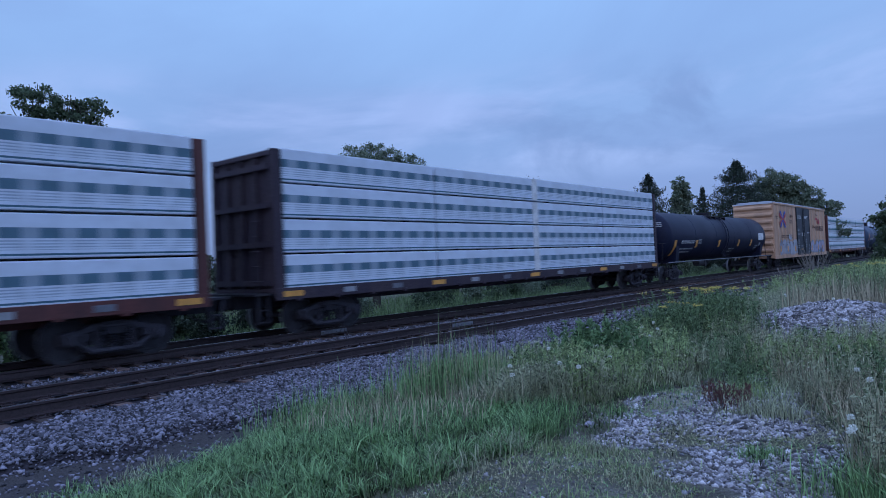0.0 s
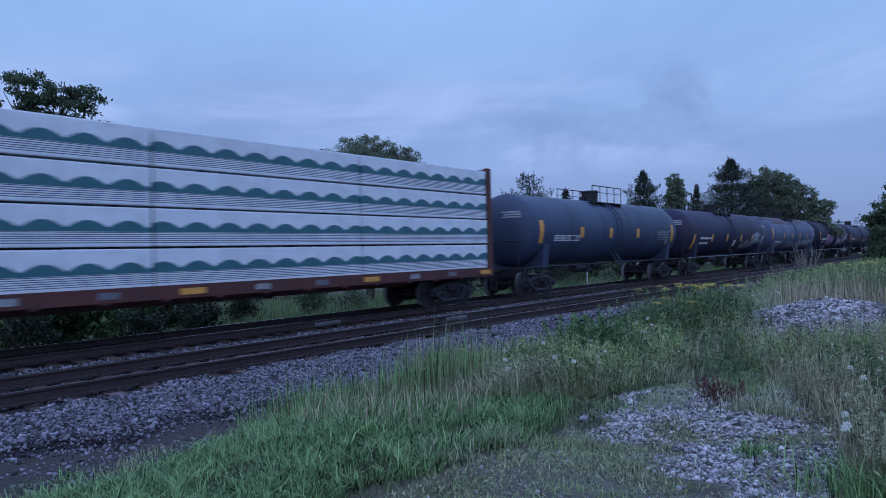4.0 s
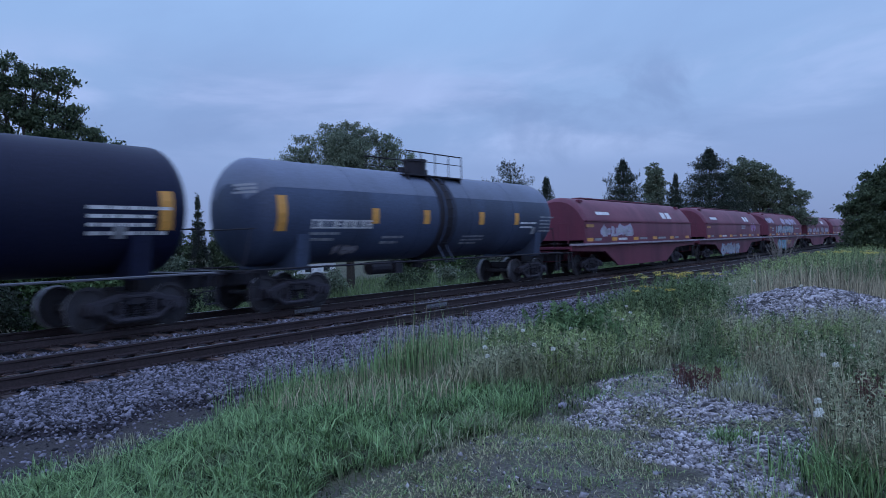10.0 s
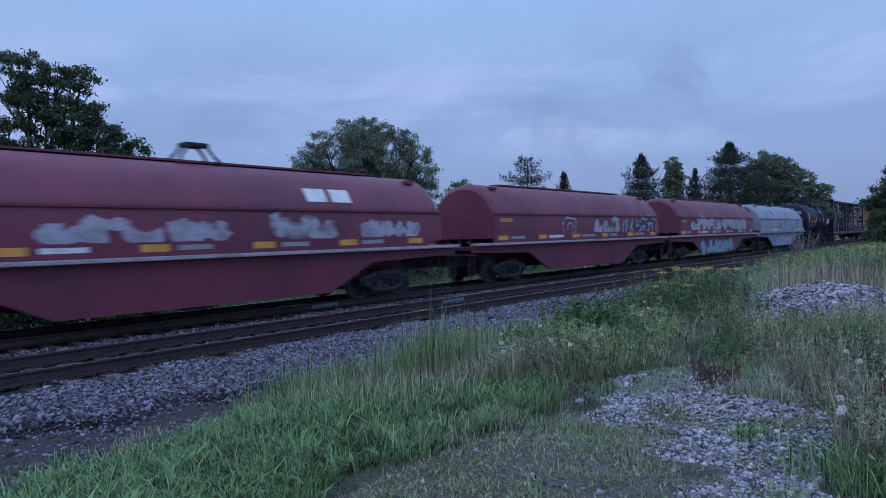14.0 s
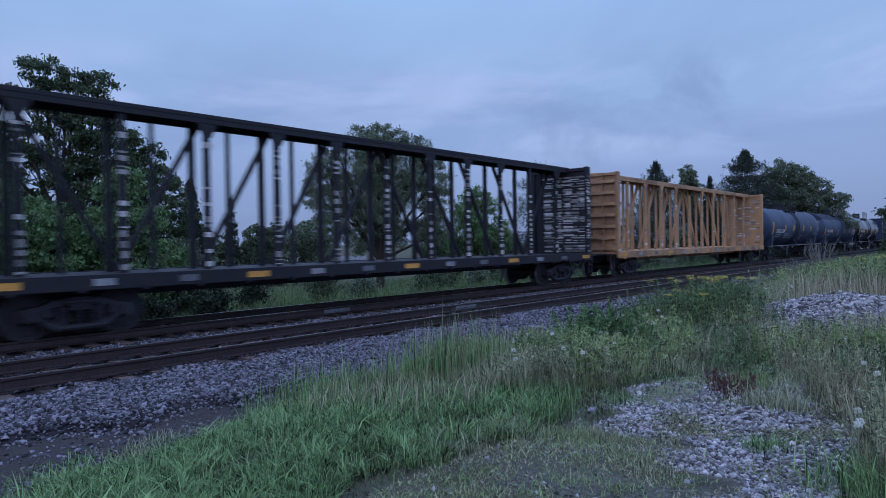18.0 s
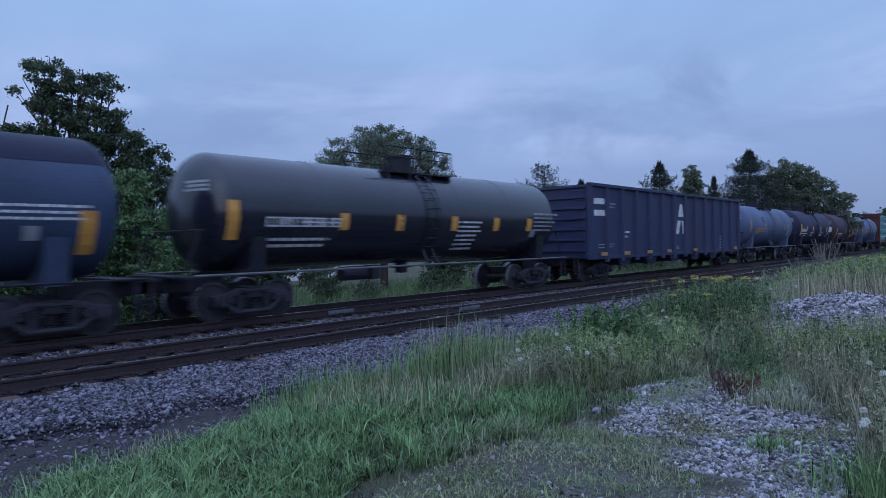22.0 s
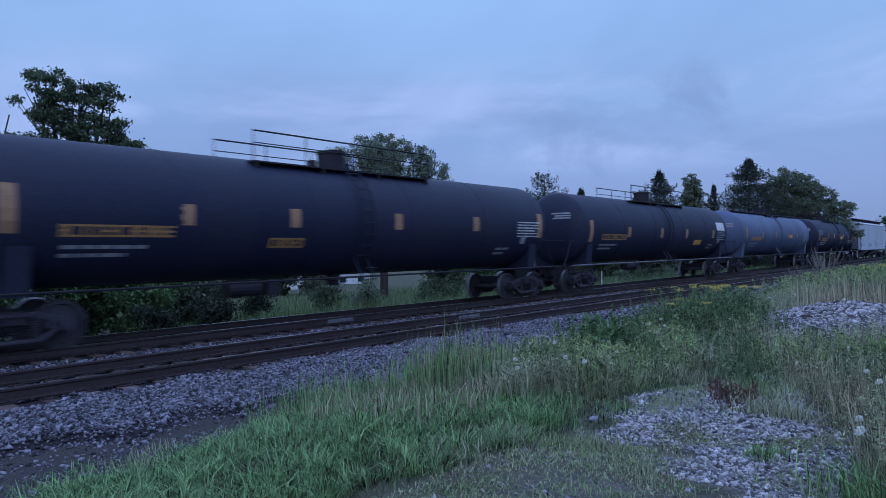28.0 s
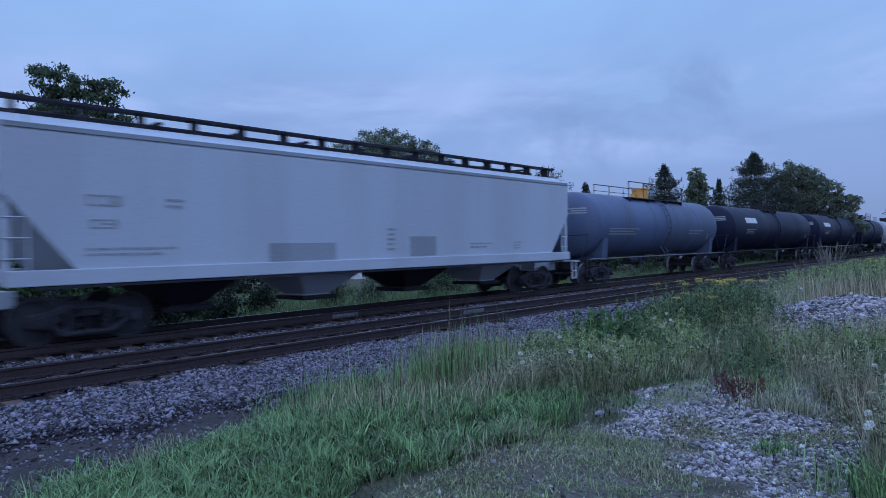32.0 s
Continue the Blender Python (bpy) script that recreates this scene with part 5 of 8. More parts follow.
def boxcar(name, u0, u1, b0, b1):
    rng = random.Random(4)
    car = car_root(name, "faded orange sixty-foot boxcar with dark double doors and pale graffiti", "boxcar")
    mid, L = (b0 + b1) / 2, b1 - b0
    h = L / 2
    bm = bmesh.new()
    box(bm, 0, 0, 3.0, L - .1, 2.9, 4.3)
    body = part("body", bm, M["tan"], car)
    # side ribs: shallow trapezoids
    n = 16
    for s in (-1, 1):
        for i in range(n + 1):
            x = -h + .25 + (L - .5) * i / n
            if -2.5 < x < 2.75:
                continue
            bm = bmesh.new()
            prism(bm, [(x - .17, 0), (x - .10, .05), (x + .10, .05), (x + .17, 0)], 1.05, 5.1, axis="z", flip=s)
            part("side_rib", bm, M["tan"], body, loc=(0, s * 1.448, 0))
        for d in (-1, 1):
            bm = bmesh.new()
            box(bm, d * 1.2 + .15, s * 1.475, 2.98, 2.36, .07, 4.1, .01)
            door = part("door", bm, M["navy"], body, "dark plug door with scuffs")
            for q in range(4):
                bm = bmesh.new()
                box(bm, d * 1.2 + .15, s * 1.52, 1.35 + q * 1.08, 2.3, .04, .07)
                part("door_rib", bm, M["navy"], door)
            for q in (-1.12, 1.12):
                bm = bmesh.new()
                box(bm, d * 1.2 + .15 + q, s * 1.52, 2.98, .09, .04, 4.0)
                part("door_stile", bm, M["navy"], door)
            bm = bmesh.new()
            tube(bm, [(d * 1.2 + .15 - d * .95, s * 1.55, 1.0), (d * 1.2 + .15 - d * .95, s * 1.55, 4.95)], .022, 6)
            part("lock_rod", bm, M["navy"], door)
            if s < 0:
                for x0, x1, z, hh, k, col in (((-1.85, -.55, 4.22, .3, 3, "white"), (-2.2, -1.3, 3.1, .2, 2, "dull"), (-.55, -.18, 2.73, .25, 1, "white"), (-1.9, -1.0, 2.75, .16, 2, "dull"), (-.96, -.24, 1.44, .12, 1, "reflect"), (-1.0, -.2, 1.62, .3, 3, "dull"), (-2.0, -1.4, 1.9, .8, 5, "dull")) if d < 0 else
                                             ((.55, 1.95, 4.23, .32, 3, "white"), (.05, .5, 3.1, .26, 3, "white"), (.04, .56, 2.73, .25, 1, "white"), (1.5, 2.3, 2.83, .18, 2, "white"), (.95, 1.4, 1.95, .75, 5, "dull"), (.4, .8, 2.05, .2, 1, "dull"), (1.9, 2.3, 1.5, .8, 6, "dull"))):
                    flat_bars(door, -1.515, x0, x1, z, hh, k, col, rng)
        bm = bmesh.new()
        box(bm, 0, s * 1.47, .92, L, .08, .28, .01)
        box(bm, 0, s * 1.49, 5.13, L, .07, .14, .01)
        part("side_sill", bm, M["tan"], body)
    # roof with cross ridges
    bm = bmesh.new()
    prism(bm, [(-1.52, 5.12), (1.52, 5.12), (1.52, 5.18), (0, 5.34), (-1.52, 5.18)], -h, h, axis="x")
    for i in range(19):
        box(bm, -h + .4 + (L - .8) * i / 18, 0, 5.30, .07, 2.6, .06)
    part("roof", bm, M["hopper"], body, "pale galvanised roof")
    # corrugated ends
    for e in (-1, 1):
        for i in range(7):
            bm = bmesh.new()
            prism(bm, [(0, -.20), (e * .13, -.06), (e * .13, .06), (0, .20)] if e > 0 else [(0, .20), (e * .13, .06), (e * .13, -.06), (0, -.20)], -1.38, 1.38)
            part("end_corrugation", bm, M["tan"], body, loc=(e * (h - .05), 0, 1.45 + i * .56))
        bm = bmesh.new()
        for i in range(7):
            tube(bm, [(e * (h + .17), -1.3, 1.2 + i * .42), (e * (h + .17), -.85, 1.2 + i * .42)], .016, 5)
        tube(bm, [(e * (h + .17), -1.3, 1.1), (e * (h + .17), -1.3, 4.0)], .02, 5)
        part("end_ladder", bm, M["tan"], body)
        end_platform(car, e * (h + .6), e, 2.6)
        coupler(car, e * (h + .2), e, max(.5, ((along(u1) - along(mid)) if e > 0 else (along(mid) - along(u0))) - h - .2))
        truck(car, e * (h - 2.1))
    # crossed red and blue bars, a plain device
    def slab(pts, col, name="painted_device"):
        bm = bmesh.new()
        prism(bm, pts, -1.524 if name == "reflector" else -1.508, -1.50)
        part(name, bm, col, body)
    cx, cz, sc = -h + 2.75, 3.92, .8
    blue, redc = M["blue"], M["signal_red"]
    for sx in (-1, 1):
        for sz, col in ((1, blue), (-1, blue)):
            slab([(cx, cz + sz * .06), (cx + sx * .20, cz + sz * .06), (cx + sx * 1.15 * sc, cz + sz * .82 * sc), (cx + sx * .65 * sc, cz + sz * .82 * sc)], col)
        slab([(cx + sx * .06, cz + .05), (cx + sx * .06, cz - .05), (cx + sx * 1.2 * sc, cz - .64 * sc), (cx + sx * 1.2 * sc, cz - .30 * sc)], redc)
        slab([(cx + sx * .06, cz + .05), (cx + sx * 1.2 * sc, cz + .64 * sc), (cx + sx * 1.2 * sc, cz + .30 * sc), (cx + sx * .06, cz - .05)], redc)
    for x0, x1, z, hh, k in ((-8.9, -8.2, 4.05, .3, 2), (-7.4, -6.1, 2.55, .28, 2), (-7.4, -6.1, 1.95, .28, 2), (-6.0, -4.9, 2.55, .28, 2), (-6.0, -4.9, 1.95, .28, 2), (-4.1, -3.7, 2.5, .3, 2), (-4.1, -3.4, 1.95, .2, 1), (-4.6, -3.6, 4.25, .2, 1), (-4.6, -3.6, 3.75, .35, 2), (5.0, 8.4, 3.25, .28, 1)):
        flat_bars(body, -1.506, x0, x1, z, hh, k, "brown", rng)
    slab([(5.1, 4.3), (6.15, 4.25), (6.15, 4.08), (5.1, 4.13)], M["signal_red"])
    slab([(5.75, 4.08), (5.98, 4.08), (5.98, 3.7), (5.75, 3.7)], M["signal_red"])
    slab([(6.3, 4.2), (6.9, 4.17), (6.8, 3.75), (6.2, 3.78)], M["signal_red"])
    slab([(5.3, 4.62), (6.1, 4.6), (6.1, 4.52), (5.3, 4.54)], M["brown"])
    flat_bars(body, -1.506, 3.8, 8.3, 3.44, .2, 1, "brown", rng)
    flat = lambda x, z, lift: (x, -1.50 - lift, z)
    graffiti(body, flat, -8.3, -2.3, 1.62, 1.15, M["spray_white"], M["spray_silver"], rng, 10)
    graffiti(body, flat, -5.0, -4.1, 2.5, .5, M["spray_white"], M["spray_silver"], rng, 1)
    graffiti(body, flat, 2.7, 8.5, 1.58, 1.15, M["spray_lilac"], M["spray_teal"], rng, 9)
    for x in (-7.9, -5.7, -3.2, 3.1, 5.75, 7.8):
        slab([(x, 1.3), (x + .26, 1.3), (x + .26, 1.75), (x, 1.75)], M["reflect"], "reflector")
    return car, along(mid)


def coil_car(name, u0, u1, paint, label, seed=0, graf=(), bracket=True, marks=(), device=(), panels=(), hood_end=7.6):
    """panels: painted blocks under the graffiti (from, to, height, size, colour)."""
    rng = random.Random(seed)
    car = car_root(name, label, "coil car")
    L = along(u1) - along(u0)
    mid = (u0 + u1) / 2
    h = L / 2 - .5
    # side girder: fish belly
    for s in (-1, 1):
        bm = bmesh.new()
        prism(bm, [(-h, 1.40), (-h, 1.15), (-5.0, 1.05), (-3.4, .30), (3.4, .30), (5.0, 1.05), (h, 1.15), (h, 1.40)], -.05, .05)
        girder = part("side_girder", bm, paint, car, loc=(0, s * 1.36, 0))
        bm = bmesh.new()
        box(bm, 0, s * 1.47, 1.42, 2 * h, .34, .09, .02)
        walk_ = part("running_board", bm, M["coilgrey"] if paint == M["coilgrey"] else M["red_pale"], car)
        bm = bmesh.new()
        box(bm, 0, s * 1.47, 1.62, 14.7, .12, .30, .01)
        stringer = part("side_stringer", bm, paint, car)
        for i in range(6):
            x = -6.9 + 2.72 * i
            bm = bmesh.new()
            box(bm, x, s * 1.534, 1.64, .62, .008, .16)
            part("reflector", bm, M["reflect"], stringer)
            if i < 5:
                bm = bmesh.new()
                w = rng.uniform(.5, 1.3)
                box(bm, x + .5 + w / 2, s * 1.533, 1.64, w, .006, .11)
                part("lettering", bm, M["white" if i == 1 else "dull"], stringer)
    bm = bmesh.new()
    box(bm, 0, 0, 1.28, 2 * h, 2.6, .1)
    box(bm, 0, 0, .9, 2 * h, .5, .5)
    part("floor", bm, paint, car)
    # hood: vertical lower wall, inclined shoulder, rounded crown
    half = [(1.50, 1.62), (1.50, 2.52), (1.40, 2.72), (1.22, 3.02), (.98, 3.30), (.66, 3.52), (.30, 3.63), (0, 3.66)]
    prof = half + [(-y, z) for y, z in reversed(half[:-1])]
    pieces = [(-7.3, hood_end)]
    for a, b in pieces:
        bm = bmesh.new()
        rows = []
        for x, k in ((a, .90), (a + .12, .97), (a + .35, 1.0), (b - .35, 1.0), (b - .12, .97), (b, .90)):
            rows.append([bm.verts.new((x, y * (1 if z < 2.5 else (.5 + .5 * k)), 1.62 + (z - 1.62) * (k if z > 2.6 else 1))) for y, z in prof])
        for r0, r1 in zip(rows, rows[1:]):
            for i in range(len(prof) - 1):
                bm.faces.new((r0[i], r0[i + 1], r1[i + 1], r1[i]))
        bm.faces.new(rows[0])
        bm.faces.new(list(reversed(rows[-1])))
        bmesh.ops.recalc_face_normals(bm, faces=bm.faces)
        hood = part("hood", bm, paint, car, smooth=True)
        bm = bmesh.new()
        box(bm, (a + b) / 2, 0, 3.70, (b - a) * .72, .5, .05)
        part("roof_walk", bm, paint, hood)
        for s in (-1, 1):
            bm = bmesh.new()
            box(bm, (a + b) / 2, s * 1.515, 2.51, b - a - .1, .06, .06)
            part("seam_rail", bm, paint, hood)
            for x in (a + .8, b - .8):
                bm = bmesh.new()
                box(bm, x, s * .80, 3.48, .35, .2, .12, .02)
                part("lifting_pad", bm, paint, hood)
        if bracket:
            bm = bmesh.new()
            x = (a + b) / 2
            box(bm, x, 0, 4.12, .62, .42, .11, .03)
            for sx in (-1, 1):
                for y in (-.2, .2):
                    tube(bm, [(x + sx * .6, y * 2, 3.60), (x + sx * .42, y, 3.86), (x + sx * .22, y, 4.10)], .04, 6)
            part("lifting_bracket", bm, M["steel"], hood, "dark lifting bracket on the crown")

    def surf(x, z, lift):
        if z < 1.6:
            return (x, -1.412 - lift, z)
        for (y0, z0), (y1, z1) in zip(half, half[1:]):
            if z0 <= z <= z1:
                t = (z - z0) / (z1 - z0)
                return (x, -(y0 + (y1 - y0) * t) - lift * 1.3, z + lift * .6 * (z > 2.5))
        return (x, -.3 - lift, 3.66)
    for x0, x1, z, hh, fill, edge, k in graf:
        graffiti(car, surf, x0 - mid, x1 - mid, z, hh, M[fill], M[edge], rng, k)
    def slab(x0, x1, z, hh, col, name="lettering"):
        bm = bmesh.new()
        vs = [[bm.verts.new(surf(x, q, .008)) for q in (z - hh / 2, z - hh / 6, z + hh / 6, z + hh / 2)] for x in (x0, x1)]
        for i in range(3):
            bm.faces.new((vs[0][i], vs[1][i], vs[1][i + 1], vs[0][i + 1]))
        part(name, bm, M[col], car)
    for x0, x1, z, hh, col in marks:
        slab(x0 - mid, x1 - mid, z, hh, col)
    for x0, x1, z, hh, col in panels:
        bm = bmesh.new()
        y = -1.537 if z > 1.45 else -1.416
        pts = [(x0 - mid + .08 * rng.random(), z - hh / 2), (x1 - mid - .2 * rng.random(), z - hh / 2 + .02), (x1 - mid, z + hh * .3), (x1 - mid - .15, z + hh / 2), (x0 - mid, z + hh / 2 - .02)]
        bm.faces.new([bm.verts.new((px_, y, pz_)) for px_, pz_ in pts])
        part("painted_panel", bm, M[col], car, "block of sprayed colour")
    for x0, x1 in device:
        w = (x1 - x0) / 2
        for q in (0, 1):
            slab(x0 - mid + q * w, x0 - mid + (q + .8) * w, 2.91, .36, "white", "painted_device")
    for e in (-1, 1):
        bm = bmesh.new()
        for y in (-1.2, 1.2):
            bm = bmesh.new()
            tube(bm, [(e * (h - .1), y, 1.46), (e * (h - .1), y, 2.4), (e * (h - .1), y * .6, 2.4), (e * (h - .1), y * .6, 1.4)], .02, 6)
            part("end_rail", bm, paint, car)
        end_platform(car, e * (L / 2 - .3), e, 2.8)
        coupler(car, e * (L / 2 - .5), e, .48)
        truck(car, e * 5.85)
    return car, along(mid)


def gondola_car(name, u0, u1):
    rng = random.Random(26)
    car = car_root(name, "dark blue-grey high-sided gondola with vertical ribs and white marks", "gondola")
    h = (u1 - u0) / 2 - .77
    L = along(u1) - along(u0)
    z0, z1 = 1.05, 4.14
    for s in (-1, 1):
        bm = bmesh.new()
        box(bm, 0, s * 1.42, (z0 + z1) / 2, 2 * h, .06, z1 - z0)
        side = part("side_wall", bm, M["gondola"], car)
        for i in range(14):
            bm = bmesh.new()
            x = -h + .12 + (2 * h - .24) * i / 13
            prism(bm, [(x - .15, 0), (x - .10, .12), (x + .10, .12), (x + .15, 0)], z0 - .22 if i not in (0, 13) else z0, z1 - .05, axis="z", flip=s)
            part("side_stake", bm, M["gondola"], side, loc=(0, s * 1.45, 0))
        bm = bmesh.new()
        box(bm, 0, s * 1.48, z1, 2 * h, .20, .14, .02)
        part("top_rail", bm, M["gondola"], side)
        bm = bmesh.new()
        box(bm, 0, s * 1.44, z0 - .02, 2 * h, .14, .16, .02)
        part("side_sill", bm, M["gondola"], side)
        for x in (-8.6, -6.4, -3.95, -1.6, 2.0, 8.8):
            bm = bmesh.new()
            box(bm, x, s * 1.585, z0 + .13, .55, .01, .15)
            part("reflector", bm, M["orange"], side)
    bm = bmesh.new()
    box(bm, 0, 0, z0, 2 * h, 2.8, .08)
    box(bm, 0, 0, .88, 2 * h, .5, .36)
    for i in range(5):
        prism(bm, [(-.8, 1.0), (.8, 1.0), (.45, .62), (-.45, .62)], -1.2, 1.2)
        bmesh.ops.translate(bm, verts=bm.verts[-8:], vec=(-h + 3.9 + (2 * h - 7.8) * i / 4, 0, 0))
    part("floor", bm, M["gondola"], car)
    for e in (-1, 1):
        bm = bmesh.new()
        box(bm, e * h, 0, (z0 + z1) / 2, .06, 2.8, z1 - z0)
        end = part("end_wall", bm, M["gondola"], car)
        for i in range(7):
            bm = bmesh.new()
            box(bm, e * (h + .06), 0, z0 + .3 + i * .45, .1, 2.7, .1, .02)
            part("end_rib", bm, M["gondola"], end)
        bm = bmesh.new()
        for i in range(8):
            tube(bm, [(e * (h + .14), -1.35, 1.2 + i * .38), (e * (h + .14), -.95, 1.2 + i * .38)], .016, 5)
        part("end_ladder", bm, M["gondola"], end)
        end_platform(car, e * (L / 2 - .3), e, 2.8)
        coupler(car, e * (L / 2 - .5), e, .48)
        truck(car, e * (h - 1.75))
    y = -1.462
    def slab(pts, col="white", name="painted_device"):
        bm = bmesh.new()
        prism(bm, pts, y - .004, y)
        part(name, bm, M[col], car)
    # reporting marks as bars, and the tall white device amidships
    slab([(-9.25, 3.33), (-8.15, 3.33), (-8.15, 3.58), (-9.25, 3.58)], name="lettering")
    slab([(-9.25, 2.83), (-8.15, 2.83), (-8.15, 3.08), (-9.25, 3.08)], name="lettering")
    cx = .3
    slab([(cx - .78, 2.05), (cx - .35, 2.05), (cx - .05, 2.75), (cx - .45, 2.75)])
    slab([(cx + .2, 2.05), (cx + .78, 2.05), (cx + .45, 2.75), (cx + .08, 2.75)])
    slab([(cx - .40, 2.95), (cx + .38, 2.95), (cx + .14, 3.62), (cx - .16, 3.62)])
    for x0, x1, z, hh, k, col in ((-7.8, -7.3, 3.3, .3, 2, "dull"), (-6.7, -5.9, 2.03, .42, 2, "white"), (-8.9, -8.25, 1.52, .26, 2, "dull"), (-8.05, -7.45, 1.54, .22, 2, "dull"), (-.7, 0, 1.34, .16, 1, "dull"), (6.25, 6.95, 1.55, .85, 5, "dull"), (-9.7, -9.35, 1.46, .2, 2, "dull")):
        flat_bars(car, y, x0, x1, z, hh, k, col, rng)
    return car, along((u0 + u1) / 2)


def hopper_car(name, u0, u1, label="pale grey covered hopper car with dark hatch walk on its roof", seed=36):
    rng = random.Random(seed)
    car = car_root(name, label, "hopper car")
    h = (u1 - u0) / 2 - .62
    L = along(u1) - along(u0)
    z0, ze, z1 = 1.30, 4.09, 4.42
    # cross-section of the body with rounded shoulders
    half = [(1.55, z0), (1.55, ze - .1), (1.52, ze + .05), (1.25, z1 - .12), (.9, z1), (0, z1 + .05)]
    prof = half + [(-y, z) for y, z in reversed(half[:-1])]
    bm = bmesh.new()
    a = h
    rows = []
    # ends slope in towards the sill
    for x, low in ((-h, ze - 1.2), (-h + .02, ze - 1.22), (-h + 1.35, z0), (h - 1.35, z0), (h - .02, ze - 1.22), (h, ze - 1.2)):
        rows.append([bm.verts.new((x, y, max(z, low))) for y, z in prof])
    for r0, r1 in zip(rows, rows[1:]):
        for i in range(len(prof) - 1):
            bm.faces.new((r0[i], r0[i + 1], r1[i + 1], r1[i]))
        bm.faces.new((r0[0], r1[0], r1[-1], r0[-1]))
    bm.faces.new(rows[0])
    bm.faces.new(list(reversed(rows[-1])))
    bmesh.ops.recalc_face_normals(bm, faces=bm.faces)
    body = part("hopper_body", bm, M["hopper"], car)
    for s in (-1, 1):
        bm = bmesh.new()
        box(bm, 0, s * 1.56, z0 + .02, 2 * h, .10, .30, .02)
        sill = part("side_sill", bm, M["hopper"], body)
        bm = bmesh.new()
        box(bm, 0, s * 1.57, 1.13, 2 * h - 1, .05, .05)
        part("lower_rail", bm, M["steel"], body)
        bm = bmesh.new()
        box(bm, 0, s * 1.545, ze + .02, 2 * h, .05, .10, .01)
        part("eave_seam", bm, M["light"], body)
        for e in (-1, 1):
            bm = bmesh.new()
            box(bm, e * (h - .06), s * 1.42, 2.4, .14, .14, 2.4)
            part("end_post", bm, M["hopper"], body)
            bm = bmesh.new()
            for i in range(8):
                tube(bm, [(e * (h + .02), s * 1.5, 1.3 + i * .38), (e * (h - .42), s * 1.5, 1.3 + i * .38)], .016, 5)
            tube(bm, [(e * (h - .42), s * 1.5, 1.2), (e * (h - .42), s * 1.5, 4.3)], .02, 5)
            part("side_ladder", bm, M["hopper"], body)
    # roof: trough hatch covers and a dark running board
    bm = bmesh.new()
    box(bm, 0, 0, z1 + .14, 2 * h - 1.2, .62, .16, .03)
    hatch = part("hatch_cover", bm, M["steel"], body)
    for s in (-1, 1):
        bm = bmesh.new()
        box(bm, 0, s * .75, z1 + .34, 2 * h + .1, .34, .05)
        for i in range(16):
            box(bm, -h + .4 + (2 * h - .8) * i / 15, s * .75, z1 + .17, .05, .30, .32)
        part("roof_walk", bm, M["steel"], body)
    for i in range(9):
        bm = bmesh.new()
        box(bm, -h + 1.4 + (2 * h - 2.8) * i / 8, 0, z1 + .26, .12, .8, .06)
        part("hatch_clamp", bm, M["steel"], hatch)
    # outlets
    for i in range(4):
        x = -h + 3.9 + (2 * h - 7.8) * i / 3
        bm = bmesh.new()
        v = [[bm.verts.new((x + sx * wx, sy * wy, z)) for sx, sy in ((-1, -1), (1, -1), (1, 1), (-1, 1))] for wx, wy, z in ((1.25, 1.35, z0), (.42, .5, .55), (.42, .5, .42))]
        for p, q in zip(v, v[1:]):
            for k in range(4):
                bm.faces.new((p[k], p[(k + 1) % 4], q[(k + 1) % 4], q[k]))
        bm.faces.new(v[-1])
        bmesh.ops.recalc_face_normals(bm, faces=bm.faces)
        o = part("outlet", bm, M["hopper"] if i % 2 else M["steel"], car)
        bm = bmesh.new()
        box(bm, x, 0, .46, 1.15, 1.3, .12, .02)
        part("outlet_gate", bm, M["steel"], o)
    for e in (-1, 1):
        end_platform(car, e * (L / 2 - .3), e, 2.9, M["hopper"])
        coupler(car, e * (L / 2 - .5), e, .48)
        truck(car, e * (h - 1.6))
    for x0, x1, z, hh, k, col in ((-8.17, -7.5, 2.79, .22, 1, "dull"), (-8.1, -7.6, 2.33, .18, 1, "dull"), (-6.6, -6.2, 2.78, .26, 2, "dull"), (-8.2, -6.3, 1.79, .22, 2, "dull"), (-.2, .17, 2.0, .7, 5, "dull"), (3.5, 4.7, 1.79, .22, 2, "dull"), (5.9, 6.4, 1.77, .3, 3, "dull")):
        flat_bars(body, -1.556, x0, x1, z, hh, k, col, rng)
    def slab(pts, col, name="painted_patch"):
        bm = bmesh.new()
        prism(bm, pts, -1.560, -1.556)
        part(name, bm, M[col], body)
    slab([(-4.1, 1.48), (-2.07, 1.48), (-2.07, 1.92), (-4.1, 1.92)], "light")
    slab([(.7, 1.5), (1.83, 1.5), (1.83, 2.08), (.7, 2.08)], "light")
    return car, along((u0 + u1) / 2)


# ---- trees and plants ----
def leaf_cards(centers, normals_up, size, r, aspect=.55):
    """Leaf blades: one bent quad pair at each centre, turned at random. Returns corners and faces."""
    n = len(centers)
    a = r.normal(0, 1, (n, 3)); a /= np.linalg.norm(a, axis=1)[:, None]
    b = r.normal(0, 1, (n, 3)); b = b - (b * a).sum(1)[:, None] * a; b /= np.linalg.norm(b, axis=1)[:, None]
    s = (size * r.uniform(.6, 1.35, n))[:, None]
    c = np.cross(a, b)
    v = np.stack([centers - a * s, centers + b * s * aspect + c * s * .12, centers + a * s, centers - b * s * aspect + c * s * .12], 1)
    f = np.arange(4 * n).reshape(n, 4)
    return v.reshape(-1, 3), f


def limb(bm, p0, p1, r0, r1, seg=7):
    cyl(bm, p0, p1, r0, seg, r1)


